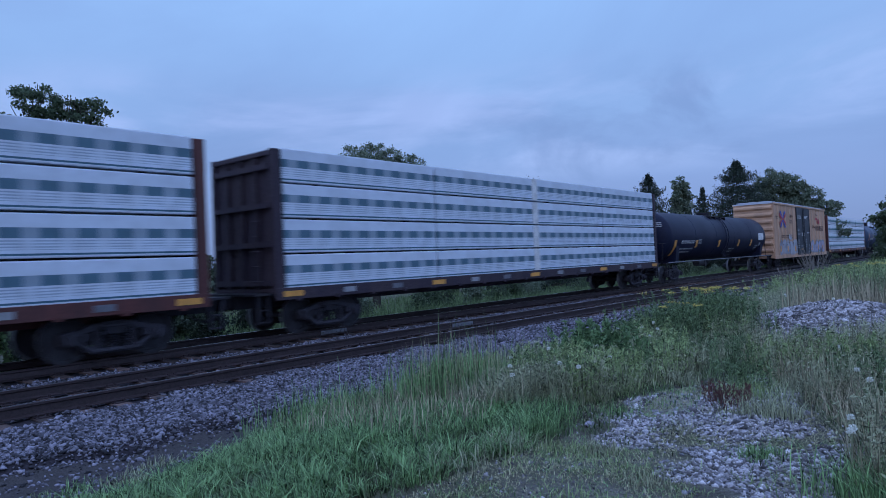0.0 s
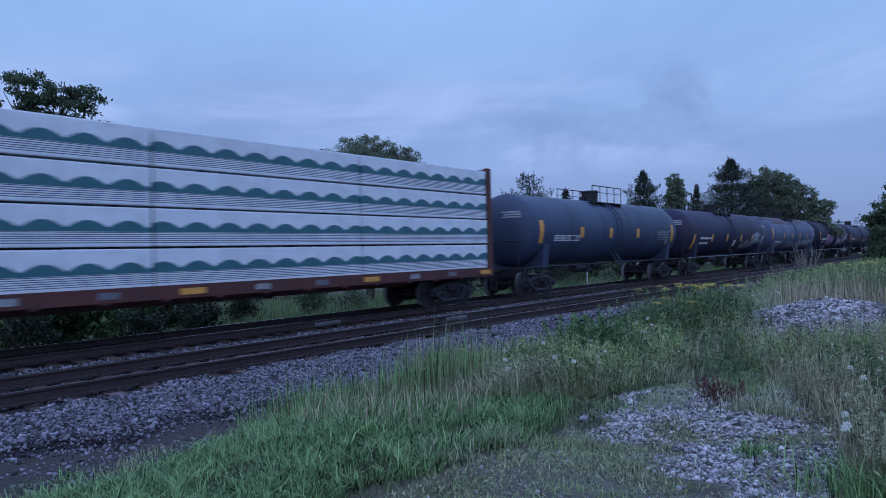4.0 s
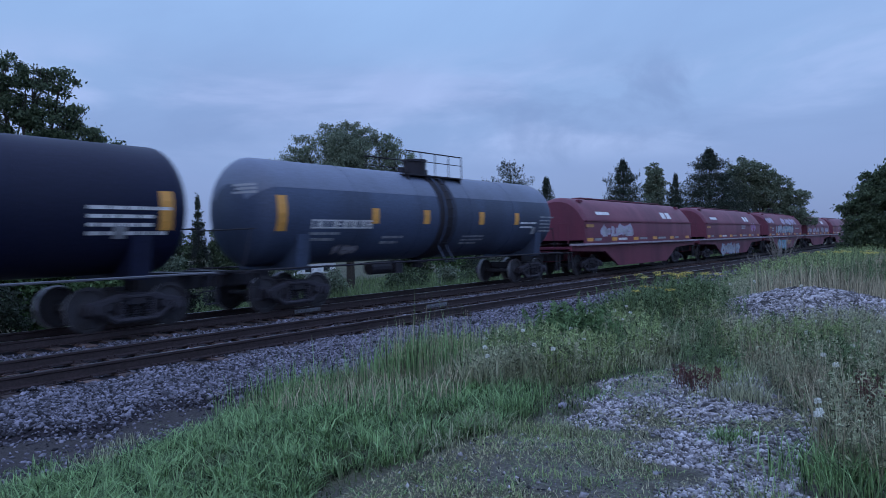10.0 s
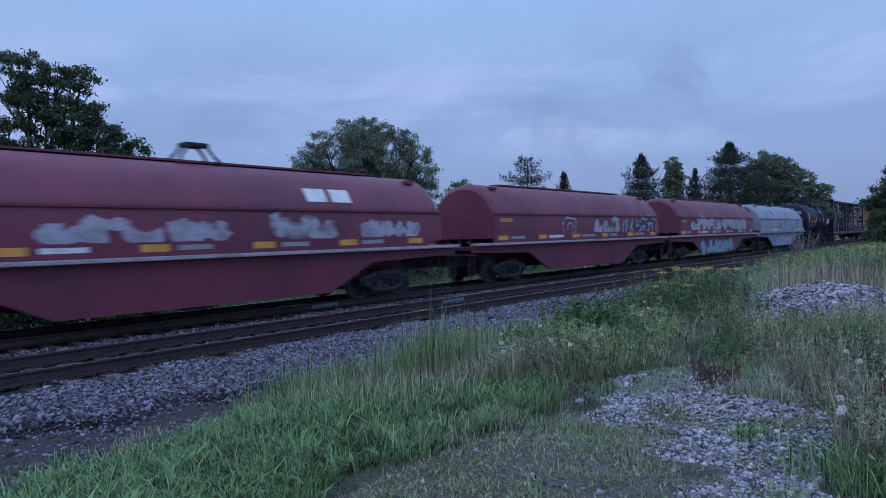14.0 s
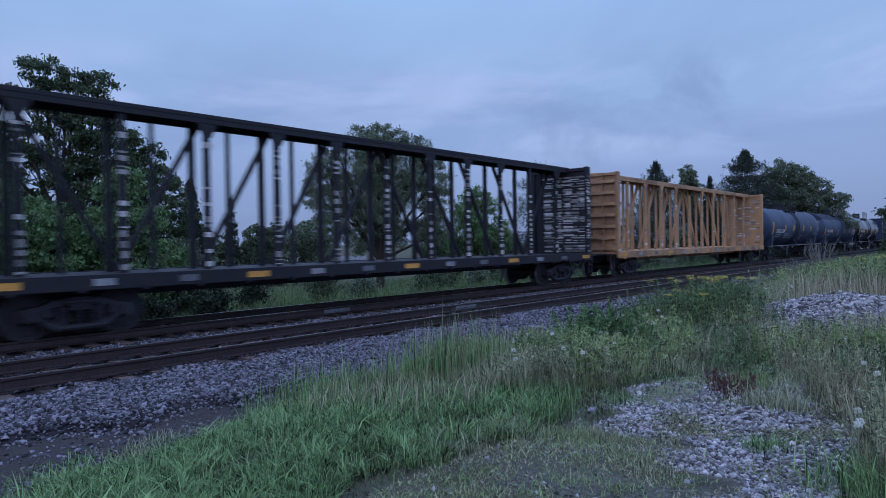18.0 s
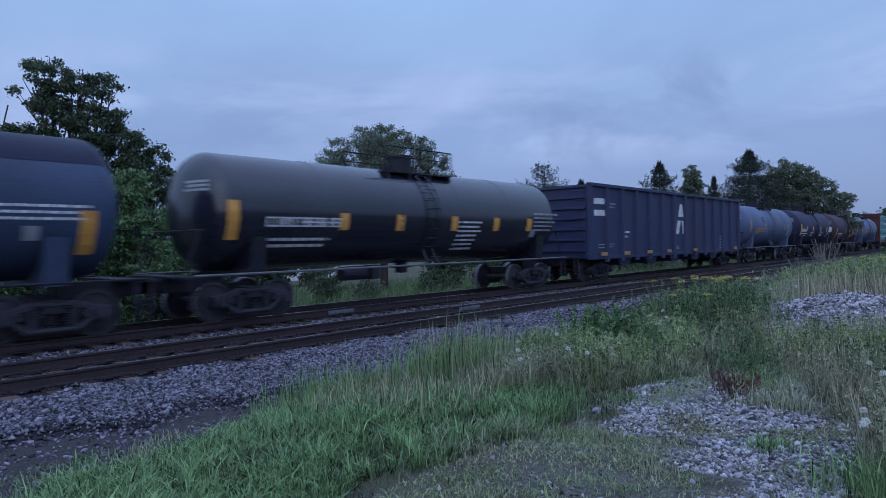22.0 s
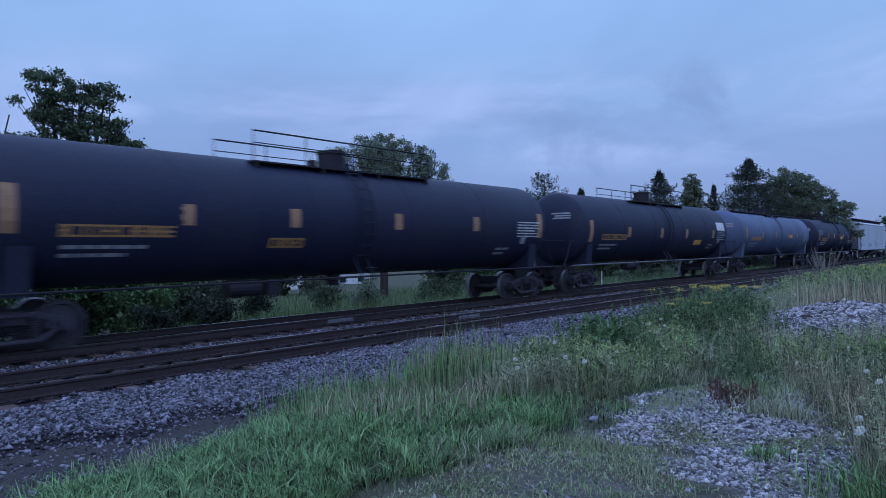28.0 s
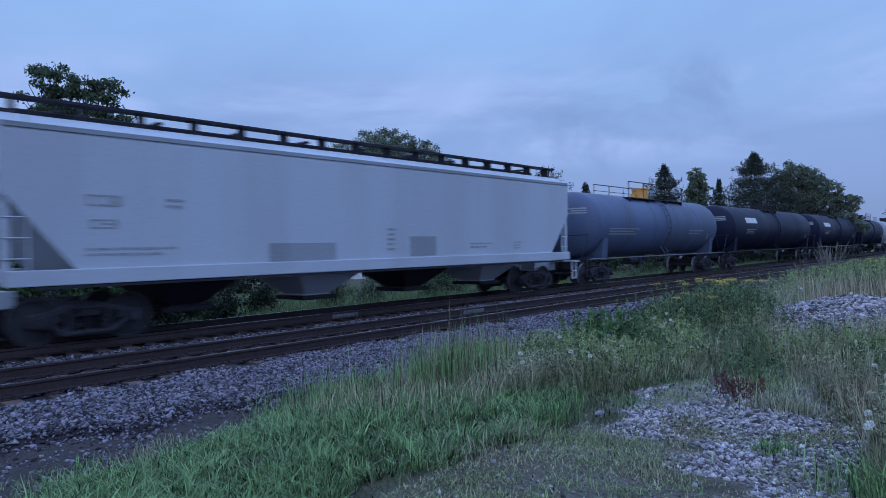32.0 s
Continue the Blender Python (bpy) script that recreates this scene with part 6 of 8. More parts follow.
def broad_tree(name, x, y, z, height, clumps, leaf, mat, label, trunk_r=.22, leaves=26000, seed=0, bare=.30, sprays=30, twigs=()):
    """clumps: crown masses (dx, dy, dz, radius) from the foot; leaves fill thin shells and scattered sprays of each mass."""
    r = np.random.default_rng(seed)
    rr = random.Random(seed)
    root = tagged(new(name), label, "tree")
    root.location = (x, y, z)
    bm = bmesh.new()
    top = Vector((0, 0, height * bare))
    limb(bm, (0, 0, -.3), top, trunk_r * 1.25, trunk_r, 10)
    for dx, dy, dz, rad in clumps:
        c = Vector((dx, dy, dz))
        mid = top.lerp(c, .5) + Vector((rr.uniform(-.3, .3), rr.uniform(-.3, .3), rr.uniform(0, .4)))
        limb(bm, top, mid, trunk_r * .5, trunk_r * .3)
        limb(bm, mid, c, trunk_r * .3, trunk_r * .12)
        for k in range(7):
            d = Vector((rr.gauss(0, 1), rr.gauss(0, 1), rr.gauss(.4, .8))).normalized()
            limb(bm, mid.lerp(c, rr.uniform(.3, 1)), c + d * rad * .85, trunk_r * .12, .012, 5)
    for t in twigs:
        tube(bm, t, .03, 5)
    part("trunk", bm, M["bark"], root)
    vol = np.array([c[3] ** 2.2 for c in clumps]); vol /= vol.sum()
    cs = []
    for (dx, dy, dz, rad), w in zip(clumps, vol):
        n = int(leaves * w)
        # sprays: small tufts on the mass's surface and inside
        m = max(12, int(sprays * rad * rad))
        d = r.normal(0, 1, (m, 3)); d /= np.linalg.norm(d, axis=1)[:, None]
        rad_i = rad * (.45 + .68 * r.random(m) ** .6)
        tuft = d * rad_i[:, None] * np.array([1, 1, .85])
        pick = r.integers(0, m, n)
        tr = .10 + rad * .06
        p = tuft[pick] + r.normal(0, tr, (n, 3)) * np.array([1, 1, .7])
        cs.append(p + np.array([dx, dy, dz]))
    v, f = leaf_cards(np.concatenate(cs), None, leaf, r)
    put("crown", mesh_arrays("crown", v, f, mat), root)
    return root


def conifer(name, x, y, z, height, spread, mat, label, seed=0, tiers=22, per=11, sparse=False, needles=70, low=.06):
    """A spruce: whorls of drooping boughs set with short sprays of needles."""
    r = np.random.default_rng(seed)
    root = tagged(new(name), label, "tree")
    root.location = (x, y, z)
    bm = bmesh.new()
    limb(bm, (0, 0, -.3), (0, 0, height), height * .016 + .04, .02, 9)
    vs, fs, k = [], [], 0
    for i in range(tiers):
        t = low + (1 - low) * (i + r.uniform(-.9, .9)) / tiers
        t = min(max(t, low), .985)
        zz = height * t
        R = spread * (1 - t) ** (.55 if sparse else .95) * r.uniform(.82, 1.14) + .10
        m = max(4, int(per * (1 - .55 * t)))
        for j in range(m):
            a = 6.283 * (j + r.uniform(-.35, .35)) / m + i * .7
            ln = R * r.uniform(.55, 1.28)
            rise = .25 if t > .8 else (.05 if not sparse else .22)
            end = np.array([math.cos(a) * ln, math.sin(a) * ln, zz + ln * (rise - .22 * (1 - t))])
            st = np.array([0, 0, zz])
            if sparse or j % 3 == 0:
                limb(bm, tuple(st), tuple(end), .035 * (1 - t) + .012, .006, 4)
            n = int(needles * (.35 + ln / spread))
            s = r.random(n) ** .55
            c = st + (end - st) * s[:, None]
            c[:, 2] -= .10 * ln * np.sin(s * 3.14) 
            wdt = .10 * ln * (1.1 - s) + .05
            side = np.array([-math.sin(a), math.cos(a), 0])
            c = c + side * (r.normal(0, 1, n) * wdt * 1.6)[:, None] + np.array([0, 0, 1]) * (r.normal(-.08, .17, n) - .25 * np.abs(r.normal(0, wdt, n)))[:, None]
            vs.append(c)
    part("trunk", bm, M["bark"], root)
    v, f = leaf_cards(np.concatenate(vs), None, .10 if not sparse else .085, r, .38)
    put("crown", mesh_arrays("crown", v, f, mat), root)
    return root


M.update(
    leaf_dark=leafy("dark_leaves", (.13, .175, .10), (.022, .034, .022)),
    leaf_mid=leafy("mid_green_leaves", (.25, .30, .21), (.035, .052, .034)),
    # darkened copy of the leaves: the shade behind the train, put into colour
    leaf_shaded=leafy("leaves_with_painted_shade", (.055, .075, .050), (.010, .015, .010), .2),
    leaf_light=leafy("fresh_green_leaves", (.21, .33, .15), (.030, .056, .025)),
    needle=leafy("spruce_needles", (.070, .092, .070), (.012, .018, .016)),
    # near-black ends of grass and weed colours are painted shadow between blades
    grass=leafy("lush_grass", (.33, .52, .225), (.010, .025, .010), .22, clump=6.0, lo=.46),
    # low layer darkened in colour, as shade under the taller blades
    grass_low=leafy("low_grass_painted_shade", (.20, .27, .13), (.012, .020, .009), .15, clump=6.0, lo=.5),
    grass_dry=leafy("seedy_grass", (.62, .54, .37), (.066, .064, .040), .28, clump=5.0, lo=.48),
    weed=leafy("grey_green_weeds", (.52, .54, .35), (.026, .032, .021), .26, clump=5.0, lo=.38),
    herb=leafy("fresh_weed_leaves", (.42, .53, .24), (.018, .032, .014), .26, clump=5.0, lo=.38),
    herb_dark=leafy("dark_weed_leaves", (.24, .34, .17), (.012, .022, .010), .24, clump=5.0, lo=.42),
    turf=leafy("trodden_turf", (.54, .52, .33), (.080, .080, .052), .25, clump=5.0, lo=.28),
    goldenrod=leafy("yellow_flowers", (.80, .66, .18), (.50, .38, .09)),
    lace=leafy("white_flower_heads", (.85, .85, .80), (.60, .62, .56), .4),
    redleaf=leafy("red_brown_weed", (.17, .085, .075), (.08, .045, .045)),
    field=leafy("field_grass", (.24, .33, .15), (.045, .075, .03)),
)

# the trees behind the line, placed by bearing and distance
TREES = random.Random(5)


def crown(rr, w, h0, h1, n, r0, r1, depth=.7):
    """n masses inside an egg-shaped crown of half width w between two heights."""
    out = []
    for i in range(n):
        t = (i + .5) / n
        z = h0 + (h1 - h0) * t
        k = math.sin(math.pi * (0.12 + .80 * t)) ** .7
        a = rr.uniform(0, 6.283)
        q = rr.uniform(.25, 1) * w * k
        out.append((math.cos(a) * q, math.sin(a) * q * depth, z + rr.uniform(-.3, .3), rr.uniform(r0, r1) * (.7 + .5 * k)))
    return out



# tall tree by the left of the view: open crown of big leaf clumps, with bare twigs
broad_tree("tall_tree", 11.4, 32.0, -1.6, 12, [
    (-.7, .2, 11.2, .85), (.5, 0, 10.9, .75), (1.35, -.3, 10.7, .7), (-1.3, .4, 10.3, .8), (.1, 0, 10.0, 1.0), (1.5, -.6, 9.5, .85), (-.6, .2, 9.2, 1.0), (.8, -.4, 8.7, 1.05), (1.9, -.8, 8.4, .8),
    (-1.5, .6, 8.2, .9), (-2.7, 1.0, 8.0, .9), (0, 0, 7.8, 1.1), (1.3, -.6, 7.4, 1.15), (2.4, -1.1, 7.2, .9), (-1.0, .4, 6.8, 1.2), (-2.6, 1.1, 6.8, 1.1), (.6, -.3, 6.2, 1.3), (2.3, -1.0, 6.0, 1.1), (3.4, -1.6, 6.0, .85), (4.2, -2.0, 5.3, .9), (3.0, -1.3, 4.6, 1.2), (3.6, -1.2, 6.4, 1.0), (3.9, -1.4, 3.6, 1.1), (-3.8, 1.6, 6.0, 1.3), (1.2, -.5, 4.6, 1.4), (-.8, .4, 4.8, 1.4), (-3.6, 1.4, 4.2, 1.5), (2.6, -.8, 8.0, .8), (3.3, -1.0, 7.4, .8)],
    .072, M["leaf_dark"], "tall dark broadleaf tree with an open crown behind the line", .24, 80000, 1, .3, sprays=19,
    twigs=[[(-2.4, .9, 7.6), (-2.7, 1, 8.8), (-2.9, 1.1, 9.9)], [(-2.4, .9, 7.6), (-2.3, 1, 8.9), (-2.1, 1.1, 9.7)], [(-2.6, 1, 8.3), (-3.1, 1.2, 9.3)]])
rb = random.Random(12)
# fresh green bushes between that tree and the track
for i, (x, y, hgt, w) in enumerate(((6.6, 24.2, 5.2, 1.5), (8.9, 25.6, 4.6, 1.4), (11.0, 24.8, 6.2, 1.55), (4.4, 25.5, 5.6, 1.7), (13.6, 27.0, 3.2, 1.3))):
    broad_tree("bush", x, y, -1.2, hgt, crown(rb, w, .6, hgt - .5, 16, .55, .85), .085, M["leaf_light" if i < 4 else "leaf_mid"], "fresh green leafy bush at the edge of the field", .07, 15000, 20 + i, .12)
# round grey-green tree in the middle, several stems
broad_tree("round_tree", 31.1, 32.55, -2.0, 12, [(math.cos(a) * q * 1.0, math.sin(a) * q * .8, z, s) for a, q, z, s in (
    (0, .2, 11.1, .9), (2.2, 1.3, 10.9, .9), (5.2, 1.5, 10.7, .9), (.4, 1.6, 10.6, .8), (3.6, 1.8, 10.2, 1.0), (2.6, 3.0, 10.0, .95), (5.6, 3.0, 10.1, .95), (4.4, 1.4, 9.6, 1.2), (1.0, 1.4, 9.6, 1.2), (5.5, 3.9, 9.2, .95), (2.4, 4.0, 9.0, 1.0), (0, 0, 8.9, 1.4), (3.9, 2.4, 8.7, 1.3), (5.4, 2.6, 8.5, 1.3), (1.8, 2.4, 8.6, 1.3),
    (2.4, 4.3, 7.8, 1.1), (5.5, 4.2, 7.9, 1.1), (4.9, 2.0, 7.4, 1.4), (2.2, 2.2, 7.3, 1.4), (.3, 1.5, 7.2, 1.3), (2.45, 4.1, 6.6, 1.1), (5.5, 4.4, 6.7, 1.1), (4.2, 2.0, 6.3, 1.3), (1.6, 2.0, 6.0, 1.3), (5.5, 3.6, 5.5, 1.2), (2.4, 3.2, 5.3, 1.2), (0, 0, 5.4, 1.3), (5.4, 2.0, 4.4, 1.1), (2.4, 1.6, 4.0, 1.1), (5.6, 4.4, 4.4, 1.0))],
    .066, M["leaf_mid"], "round grey-green tree with several pale stems", .26, 100000, 2, .22, sprays=40)
broad_tree("field_tree", 43.5, 33.8, -2.0, 8, crown(rb, 2.6, 2.0, 7.6, 18, .8, 1.2), .10, M["leaf_light"], "light green tree behind the line", .16, 20000, 3, .2)
broad_tree("slim_tree", 84.4, 31.2, -2.2, 13, crown(rb, 1.7, 6.0, 12.6, 13, .6, 1.0), .13, M["leaf_mid"], "slim light green tree among spruces", .16, 12000, 4, .3)
broad_tree("wide_tree", 82.0, 18.2, -1.2, 11.4, [(0, 2.4, 10.7, 1.2), (0, 1.2, 10.3, 1.3), (.3, 0, 9.6, 1.3), (0, -1.2, 8.9, 1.2), (.2, -2.2, 8.0, 1.1), (0, -3.2, 7.1, .9), (.3, -4.0, 6.8, .9), (0, 3, 9, 1.4), (0, 1.5, 8.4, 1.6), (0, 0, 7.6, 1.6), (0, -1.6, 6.8, 1.5), (0, -3.2, 5.6, 1.3), (0, 3, 6.6, 1.6), (0, 1, 6, 1.6), (0, -1.4, 5, 1.5), (0, 2.2, 4.4, 1.5), (0, -3, 4.2, 1.2), (0, 0, 3.4, 1.5), (0, -4.6, 4.6, 1.0)],
    .105, M["leaf_mid"], "wide broadleaf tree next to a tall spruce", .3, 56000, 5, .25)
conifer("spruce", 52.4, 33.2, -2.0, 11.1, 5.0, M["needle"], "open spruce with bare upswept boughs", 31, 22, 11, True, 130)
conifer("spruce", 65.4, 36.7, -2.2, 11.0, 3.6, M["needle"], "narrow dark spruce behind the hedge", 32, 40, 11, False, 90)
conifer("spruce", 73.7, 31.2, -2.2, 12.9, 8.0, M["needle"], "dark spruce with drooping boughs", 33, 64, 13, False, 120)
conifer("spruce", 85.2, 29.0, -2.2, 11.9, 2.6, M["needle"], "small dark spruce behind others", 34, 40, 11, False, 80)
conifer("spruce", 76.9, 22.4, -1.4, 12.8, 9.8, M["needle"], "tall dark spruce with drooping boughs", 35, 72, 14, False, 130)
conifer("spruce", 75.0, 26.0, -1.6, 9.0, 4.0, M["needle"], "broad low spruce under taller ones", 36, 30, 11, False, 60)
conifer("spruce", 18.6, 34.5, -2.0, 7.4, 1.3, M["needle"], "narrow dark evergreen at the far edge of the field", 39, 60, 10, False, 70)
conifer("spruce", 31.3, 51.2, -2.4, 8.7, 1.1, M["needle"], "narrow dark evergreen in the distance", 37, 22, 10, False, 50)
conifer("spruce", 38.8, 24.5, -1.2, 3.6, .9, M["needle"], "young evergreen at the field's edge", 38, 14, 9, False, 36)
# far hedges, each a low wood of its own
for i, (x, y, hgt, w) in enumerate(((25.5, 55, 5.6, 3.2), (29.5, 53, 5.4, 2.6), (33.5, 50, 5.8, 2.6), (37.0, 47.5, 6.6, 2.8), (20, 52, 7.0, 3.5), (48, 42, 5.4, 2.8), (55, 40, 5.0, 2.8), (60, 36, 4.6, 2.6), (66, 33, 5.0, 2.6), (70, 27, 5.2, 2.6), (98, 30, 6.6, 3.8), (112, 26, 7.0, 4.2), (130, 24, 7.0, 4.5), (93, 22, 6.0, 3.2))):
    broad_tree("hedge_tree", x, y, -2.1, hgt, crown(rb, w, .7, hgt - .6, 15, .8, 1.3, 1.0), .15, M["leaf_dark" if i % 3 else "leaf_mid"], "dark low tree in the hedge behind the field", .12, 9000, 50 + i, .15)
# large shrub on the camera's side of the line, far along it
broad_tree("sumac_shrub", 46.0, 3.3, .0, 6.2, [(-1.3, 1.5, 1.2, 1.0), (-.4, .8, 1.5, 1.2), (-1.0, 1.3, 2.4, 1.0), (-.2, .5, 2.6, 1.3), (-.9, 1.1, 3.5, .9), (0, .2, 3.8, 1.2), (-.3, .7, 4.6, .75), (0, -.3, 5.2, .9), (.3, -1.0, 4.6, 1.2), (.5, -1.2, 3.2, 1.4), (.6, -1.2, 1.6, 1.5), (.8, -2.6, 2.5, 1.6), (.6, -2.4, 4.6, 1.2), (-1.2, 2.0, 3.1, .5), (.4, -.2, .8, 1.3), (1.2, -3.5, 1.2, 1.6)],
    .085, M["leaf_dark"], "large dark green shrub beside the line", .14, 70000, 6, .15)
# low bushes along the foot of the far embankment
for i in range(25):
    x = 4.2 + i * 2.6 + rb.uniform(-.8, .8)
    y = 20.8 + rb.uniform(-.6, 1.6) + .03 * i
    hh = rb.uniform(.9, 1.6) if i > 5 else rb.uniform(1.3, 1.9)
    # the first five bushes wear the leaf colour with shade painted in
    broad_tree("low_bush", x, y, -1.15, hh, crown(rb, rb.uniform(.5, .9), .25, hh - .2, 7, .28, .45), .06, M["leaf_shaded" if i < 5 else "leaf_dark" if i % 3 else "leaf_mid"], "low weedy bush below the far embankment", .03, 2600, 80 + i, .1)


# blades of grass: thin bent strips
def blades(name, px, py, zf, height, width, mat, label, category, lean=.5, seed=0, base_z=None, make=True, az=None, hk=1.0):
    """az: the way each blade leans; hk: a factor on its height."""
    r = np.random.default_rng(seed)
    n = len(px)
    h = height * hk * r.lognormal(0, .28, n)
    a = r.uniform(0, 6.283, n) if az is None else az + r.normal(0, .55, n)
    d = np.stack([np.cos(a), np.sin(a), np.zeros(n)], 1)
    b = np.stack([-np.sin(a + r.uniform(-1, 1, n)), np.cos(a), np.zeros(n)], 1)
    ln = (h * lean * r.uniform(.1, 1.3, n))[:, None]
    z0 = zf(px, py) if base_z is None else base_z
    p0 = np.stack([px, py, z0 - .02], 1)
    up = np.array([0, 0, 1.0])
    pts = [p0, p0 + up * (h * .55)[:, None] + d * ln * .28, p0 + up * (h * (1 - .18 * lean))[:, None] + d * ln]
    w = width * r.uniform(.7, 1.3, n)[:, None]
    v = []
    for p, k in zip(pts, (1.0, .8, .12)):
        v += [p - b * w * k / 2, p + b * w * k / 2]
    v = np.stack(v, 1)
    i = np.arange(n)[:, None] * 6
    f = np.concatenate([i + np.array([0, 1, 3, 2]), i + np.array([2, 3, 5, 4])], 0)
    me = mesh_arrays(name, v.reshape(-1, 3), f, mat)
    if not make:
        return me
    return tagged(new(name, me), label, category, kind="stuff")


def weeds(name, px, py, zf, height, mat, label, category="weeds", leaves=14, leaf=.035, seed=0, make=True, head=None, spread=.08):
    """Stalks with small leaves all the way up."""
    r = np.random.default_rng(seed)
    n = len(px)
    h = height * np.clip(r.lognormal(0, .25, n), .5, 1.28)
    tilt = r.normal(0, .14, (n, 2))
    z0 = zf(px, py)
    t = r.random((n, leaves)) ** .8
    c = np.stack([px[:, None] + tilt[:, :1] * h[:, None] * t, py[:, None] + tilt[:, 1:] * h[:, None] * t, z0[:, None] + h[:, None] * t], -1)
    c = c + r.normal(0, 1, c.shape) * np.array([spread, spread, .02]) * (1.15 - t[..., None])
    v, f = leaf_cards(c.reshape(-1, 3), None, leaf, r, .24)
    # stalks
    tip = np.stack([px + tilt[:, 0] * h, py + tilt[:, 1] * h, z0 + h], 1)
    foot = np.stack([px, py, z0 - .02], 1)
    w = np.array([.004, -.003, 0])
    sv = np.stack([foot - w, foot + w, tip + w * .5, tip - w * .5], 1).reshape(-1, 3)
    sf = np.arange(len(sv)).reshape(-1, 4) + len(v)
    me = mesh_arrays(name, np.concatenate([v, sv]), np.concatenate([f, sf]), mat)
    if head is not None:
        head.append(tip)
    if not make:
        return me
    return tagged(new(name, me), label, category, kind="stuff")


def tufted(cx, cy, per, spread, r):
    """Blade places in tufts about the centres, the way each leans (outward) and a height factor shared by its tuft."""
    n = len(cx)
    dx, dy = r.normal(0, 1, (n, per)), r.normal(0, 1, (n, per))
    sp = spread * r.uniform(.6, 1.5, n)[:, None]
    hk = np.repeat(r.uniform(.55, 1.5, n), per) * np.exp(-.10 * (dx ** 2 + dy ** 2)).ravel()
    az = (np.arctan2(dy, dx) + r.normal(0, .35, n)[:, None]).ravel()
    return (cx[:, None] + dx * sp).ravel(), (cy[:, None] + dy * sp).ravel(), az, hk


r = np.random.default_rng(21)
px, py = scatter(6200, -.5, 7, 2.9, 7.1, r)
wv = .7 * (fbm(px, py, 3, 4) - .5)
k = inside(LUSH, px + wv, py + wv) & (fbm(px, py, 4, 14) > .30) & wedge(px, py)
px, py, az, hk = tufted(px[k], py[k], 26, .042, r)
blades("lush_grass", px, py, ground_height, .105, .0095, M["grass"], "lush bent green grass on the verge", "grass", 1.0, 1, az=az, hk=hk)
px, py = scatter(60000, -.5, 7, 2.9, 7.1, r)
wv = .5 * (fbm(px, py, 3, 4) - .5)
k = inside(LUSH, px + wv, py + wv) & wedge(px, py)
blades("low_grass", px[k], py[k], ground_height, .06, .010, M["grass_low"], "short grass between the tufts, with shade put into its colour", "grass", .9, 21)
px, py = scatter(1800, 4.2, 7.4, 4.0, 6.9, r)
k = inside(LUSH, px - .4, py) & (r.random(len(px)) < .8)
blades("seedy_grass", px[k], py[k], ground_height, .30, .008, M["grass_dry"], "dry seedy grass among the green", "grass", .7, 2)
# thin tall stalks in front of the ballast
px, py = scatter(700, 4.4, 7.0, 5.6, 7.2, r)
blades("grass_stalks", px, py, ground_height, .32, .008, M["grass"], "thin upright grass stalks at the verge's edge", "grass", .25, 20)
# the stand of tall reedy grass
px, py = np.concatenate([r.normal(6.3, .34, 800), r.normal(6.75, .3, 300)]), np.concatenate([r.normal(5.4, .30, 800), r.normal(6.0, .3, 300)])
blades("tall_grass", px, py, ground_height, .50, .011, M["grass"], "stand of tall upright green grass", "grass", .16, 3)
blades("tall_grass", px[:420] + .05, py[:420], ground_height, .60, .005, M["grass_dry"], "tall grass stalks gone to seed", "grass", .14, 4)
for i, (x, y, s, m, hh) in enumerate(((10.1, 6.3, .18, 160, .45), (10.6, 6.2, .16, 120, .42), (5.3, 6.7, .35, 300, .3), (6.0, 6.9, .3, 260, .34), (7.4, 6.5, .3, 200, .4), (8.4, 6.3, .25, 200, .42))):
    px, py = r.normal(x, s, m), r.normal(y, s, m)
    blades("grass_stand", px, py, ground_height, hh, .009, M["grass"], "upright clump of green grass", "grass", .2, 30 + i)
# mixed weeds in clumps with bare ground between
px, py = scatter(36000, 5.3, 13, 3.2, 7, r)
k = inside(MID, px + .5 * (fbm(px, py, 3, 6) - .5), py) & (fbm(px, py, 3.6, 41) > .42)
sel = k & (r.random(len(px)) < .075)
ax_, ay_, az, hk = tufted(px[sel], py[sel], 22, .06, r)
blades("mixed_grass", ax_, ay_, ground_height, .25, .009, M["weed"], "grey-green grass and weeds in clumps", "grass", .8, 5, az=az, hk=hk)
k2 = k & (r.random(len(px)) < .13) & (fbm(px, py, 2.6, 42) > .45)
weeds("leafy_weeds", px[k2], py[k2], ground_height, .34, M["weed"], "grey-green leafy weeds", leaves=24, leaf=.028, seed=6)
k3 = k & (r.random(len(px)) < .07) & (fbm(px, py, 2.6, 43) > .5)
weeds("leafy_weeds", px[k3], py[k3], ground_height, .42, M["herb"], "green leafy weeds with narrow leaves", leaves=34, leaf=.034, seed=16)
px, py = scatter(52000, 4.4, 14.5, -1.4, 3.4, r)
k = inside(RIGHT, px + .5 * (fbm(px, py, 3, 7) - .5), py + .3 * (fbm(px, py, 4, 8) - .5)) & wedge(px, py) & (fbm(px, py, 2.8, 44) > .36) & (np.exp(-(((px - 14.5) / 2.1) ** 2 + ((py - 2.5) / 1.5) ** 2) ** 1.3) < .10)
sel = k & (r.random(len(px)) < .05)
ax_, ay_, az, hk = tufted(px[sel], py[sel], 18, .06, r)
blades("meadow_grass", ax_, ay_, ground_height, .30, .007, M["grass_dry"], "thin pale meadow grass", "grass", .6, 7, az=az, hk=hk)
k2 = k & (r.random(len(px)) < .13) & (fbm(px, py, 2.0, 45) > .42)
weeds("meadow_weeds", px[k2], py[k2], ground_height, .40, M["weed"], "grey-green meadow weeds", leaves=24, leaf=.026, seed=8)
k3 = k & (r.random(len(px)) < .09) & (fbm(px, py, 2.0, 46) > .52)
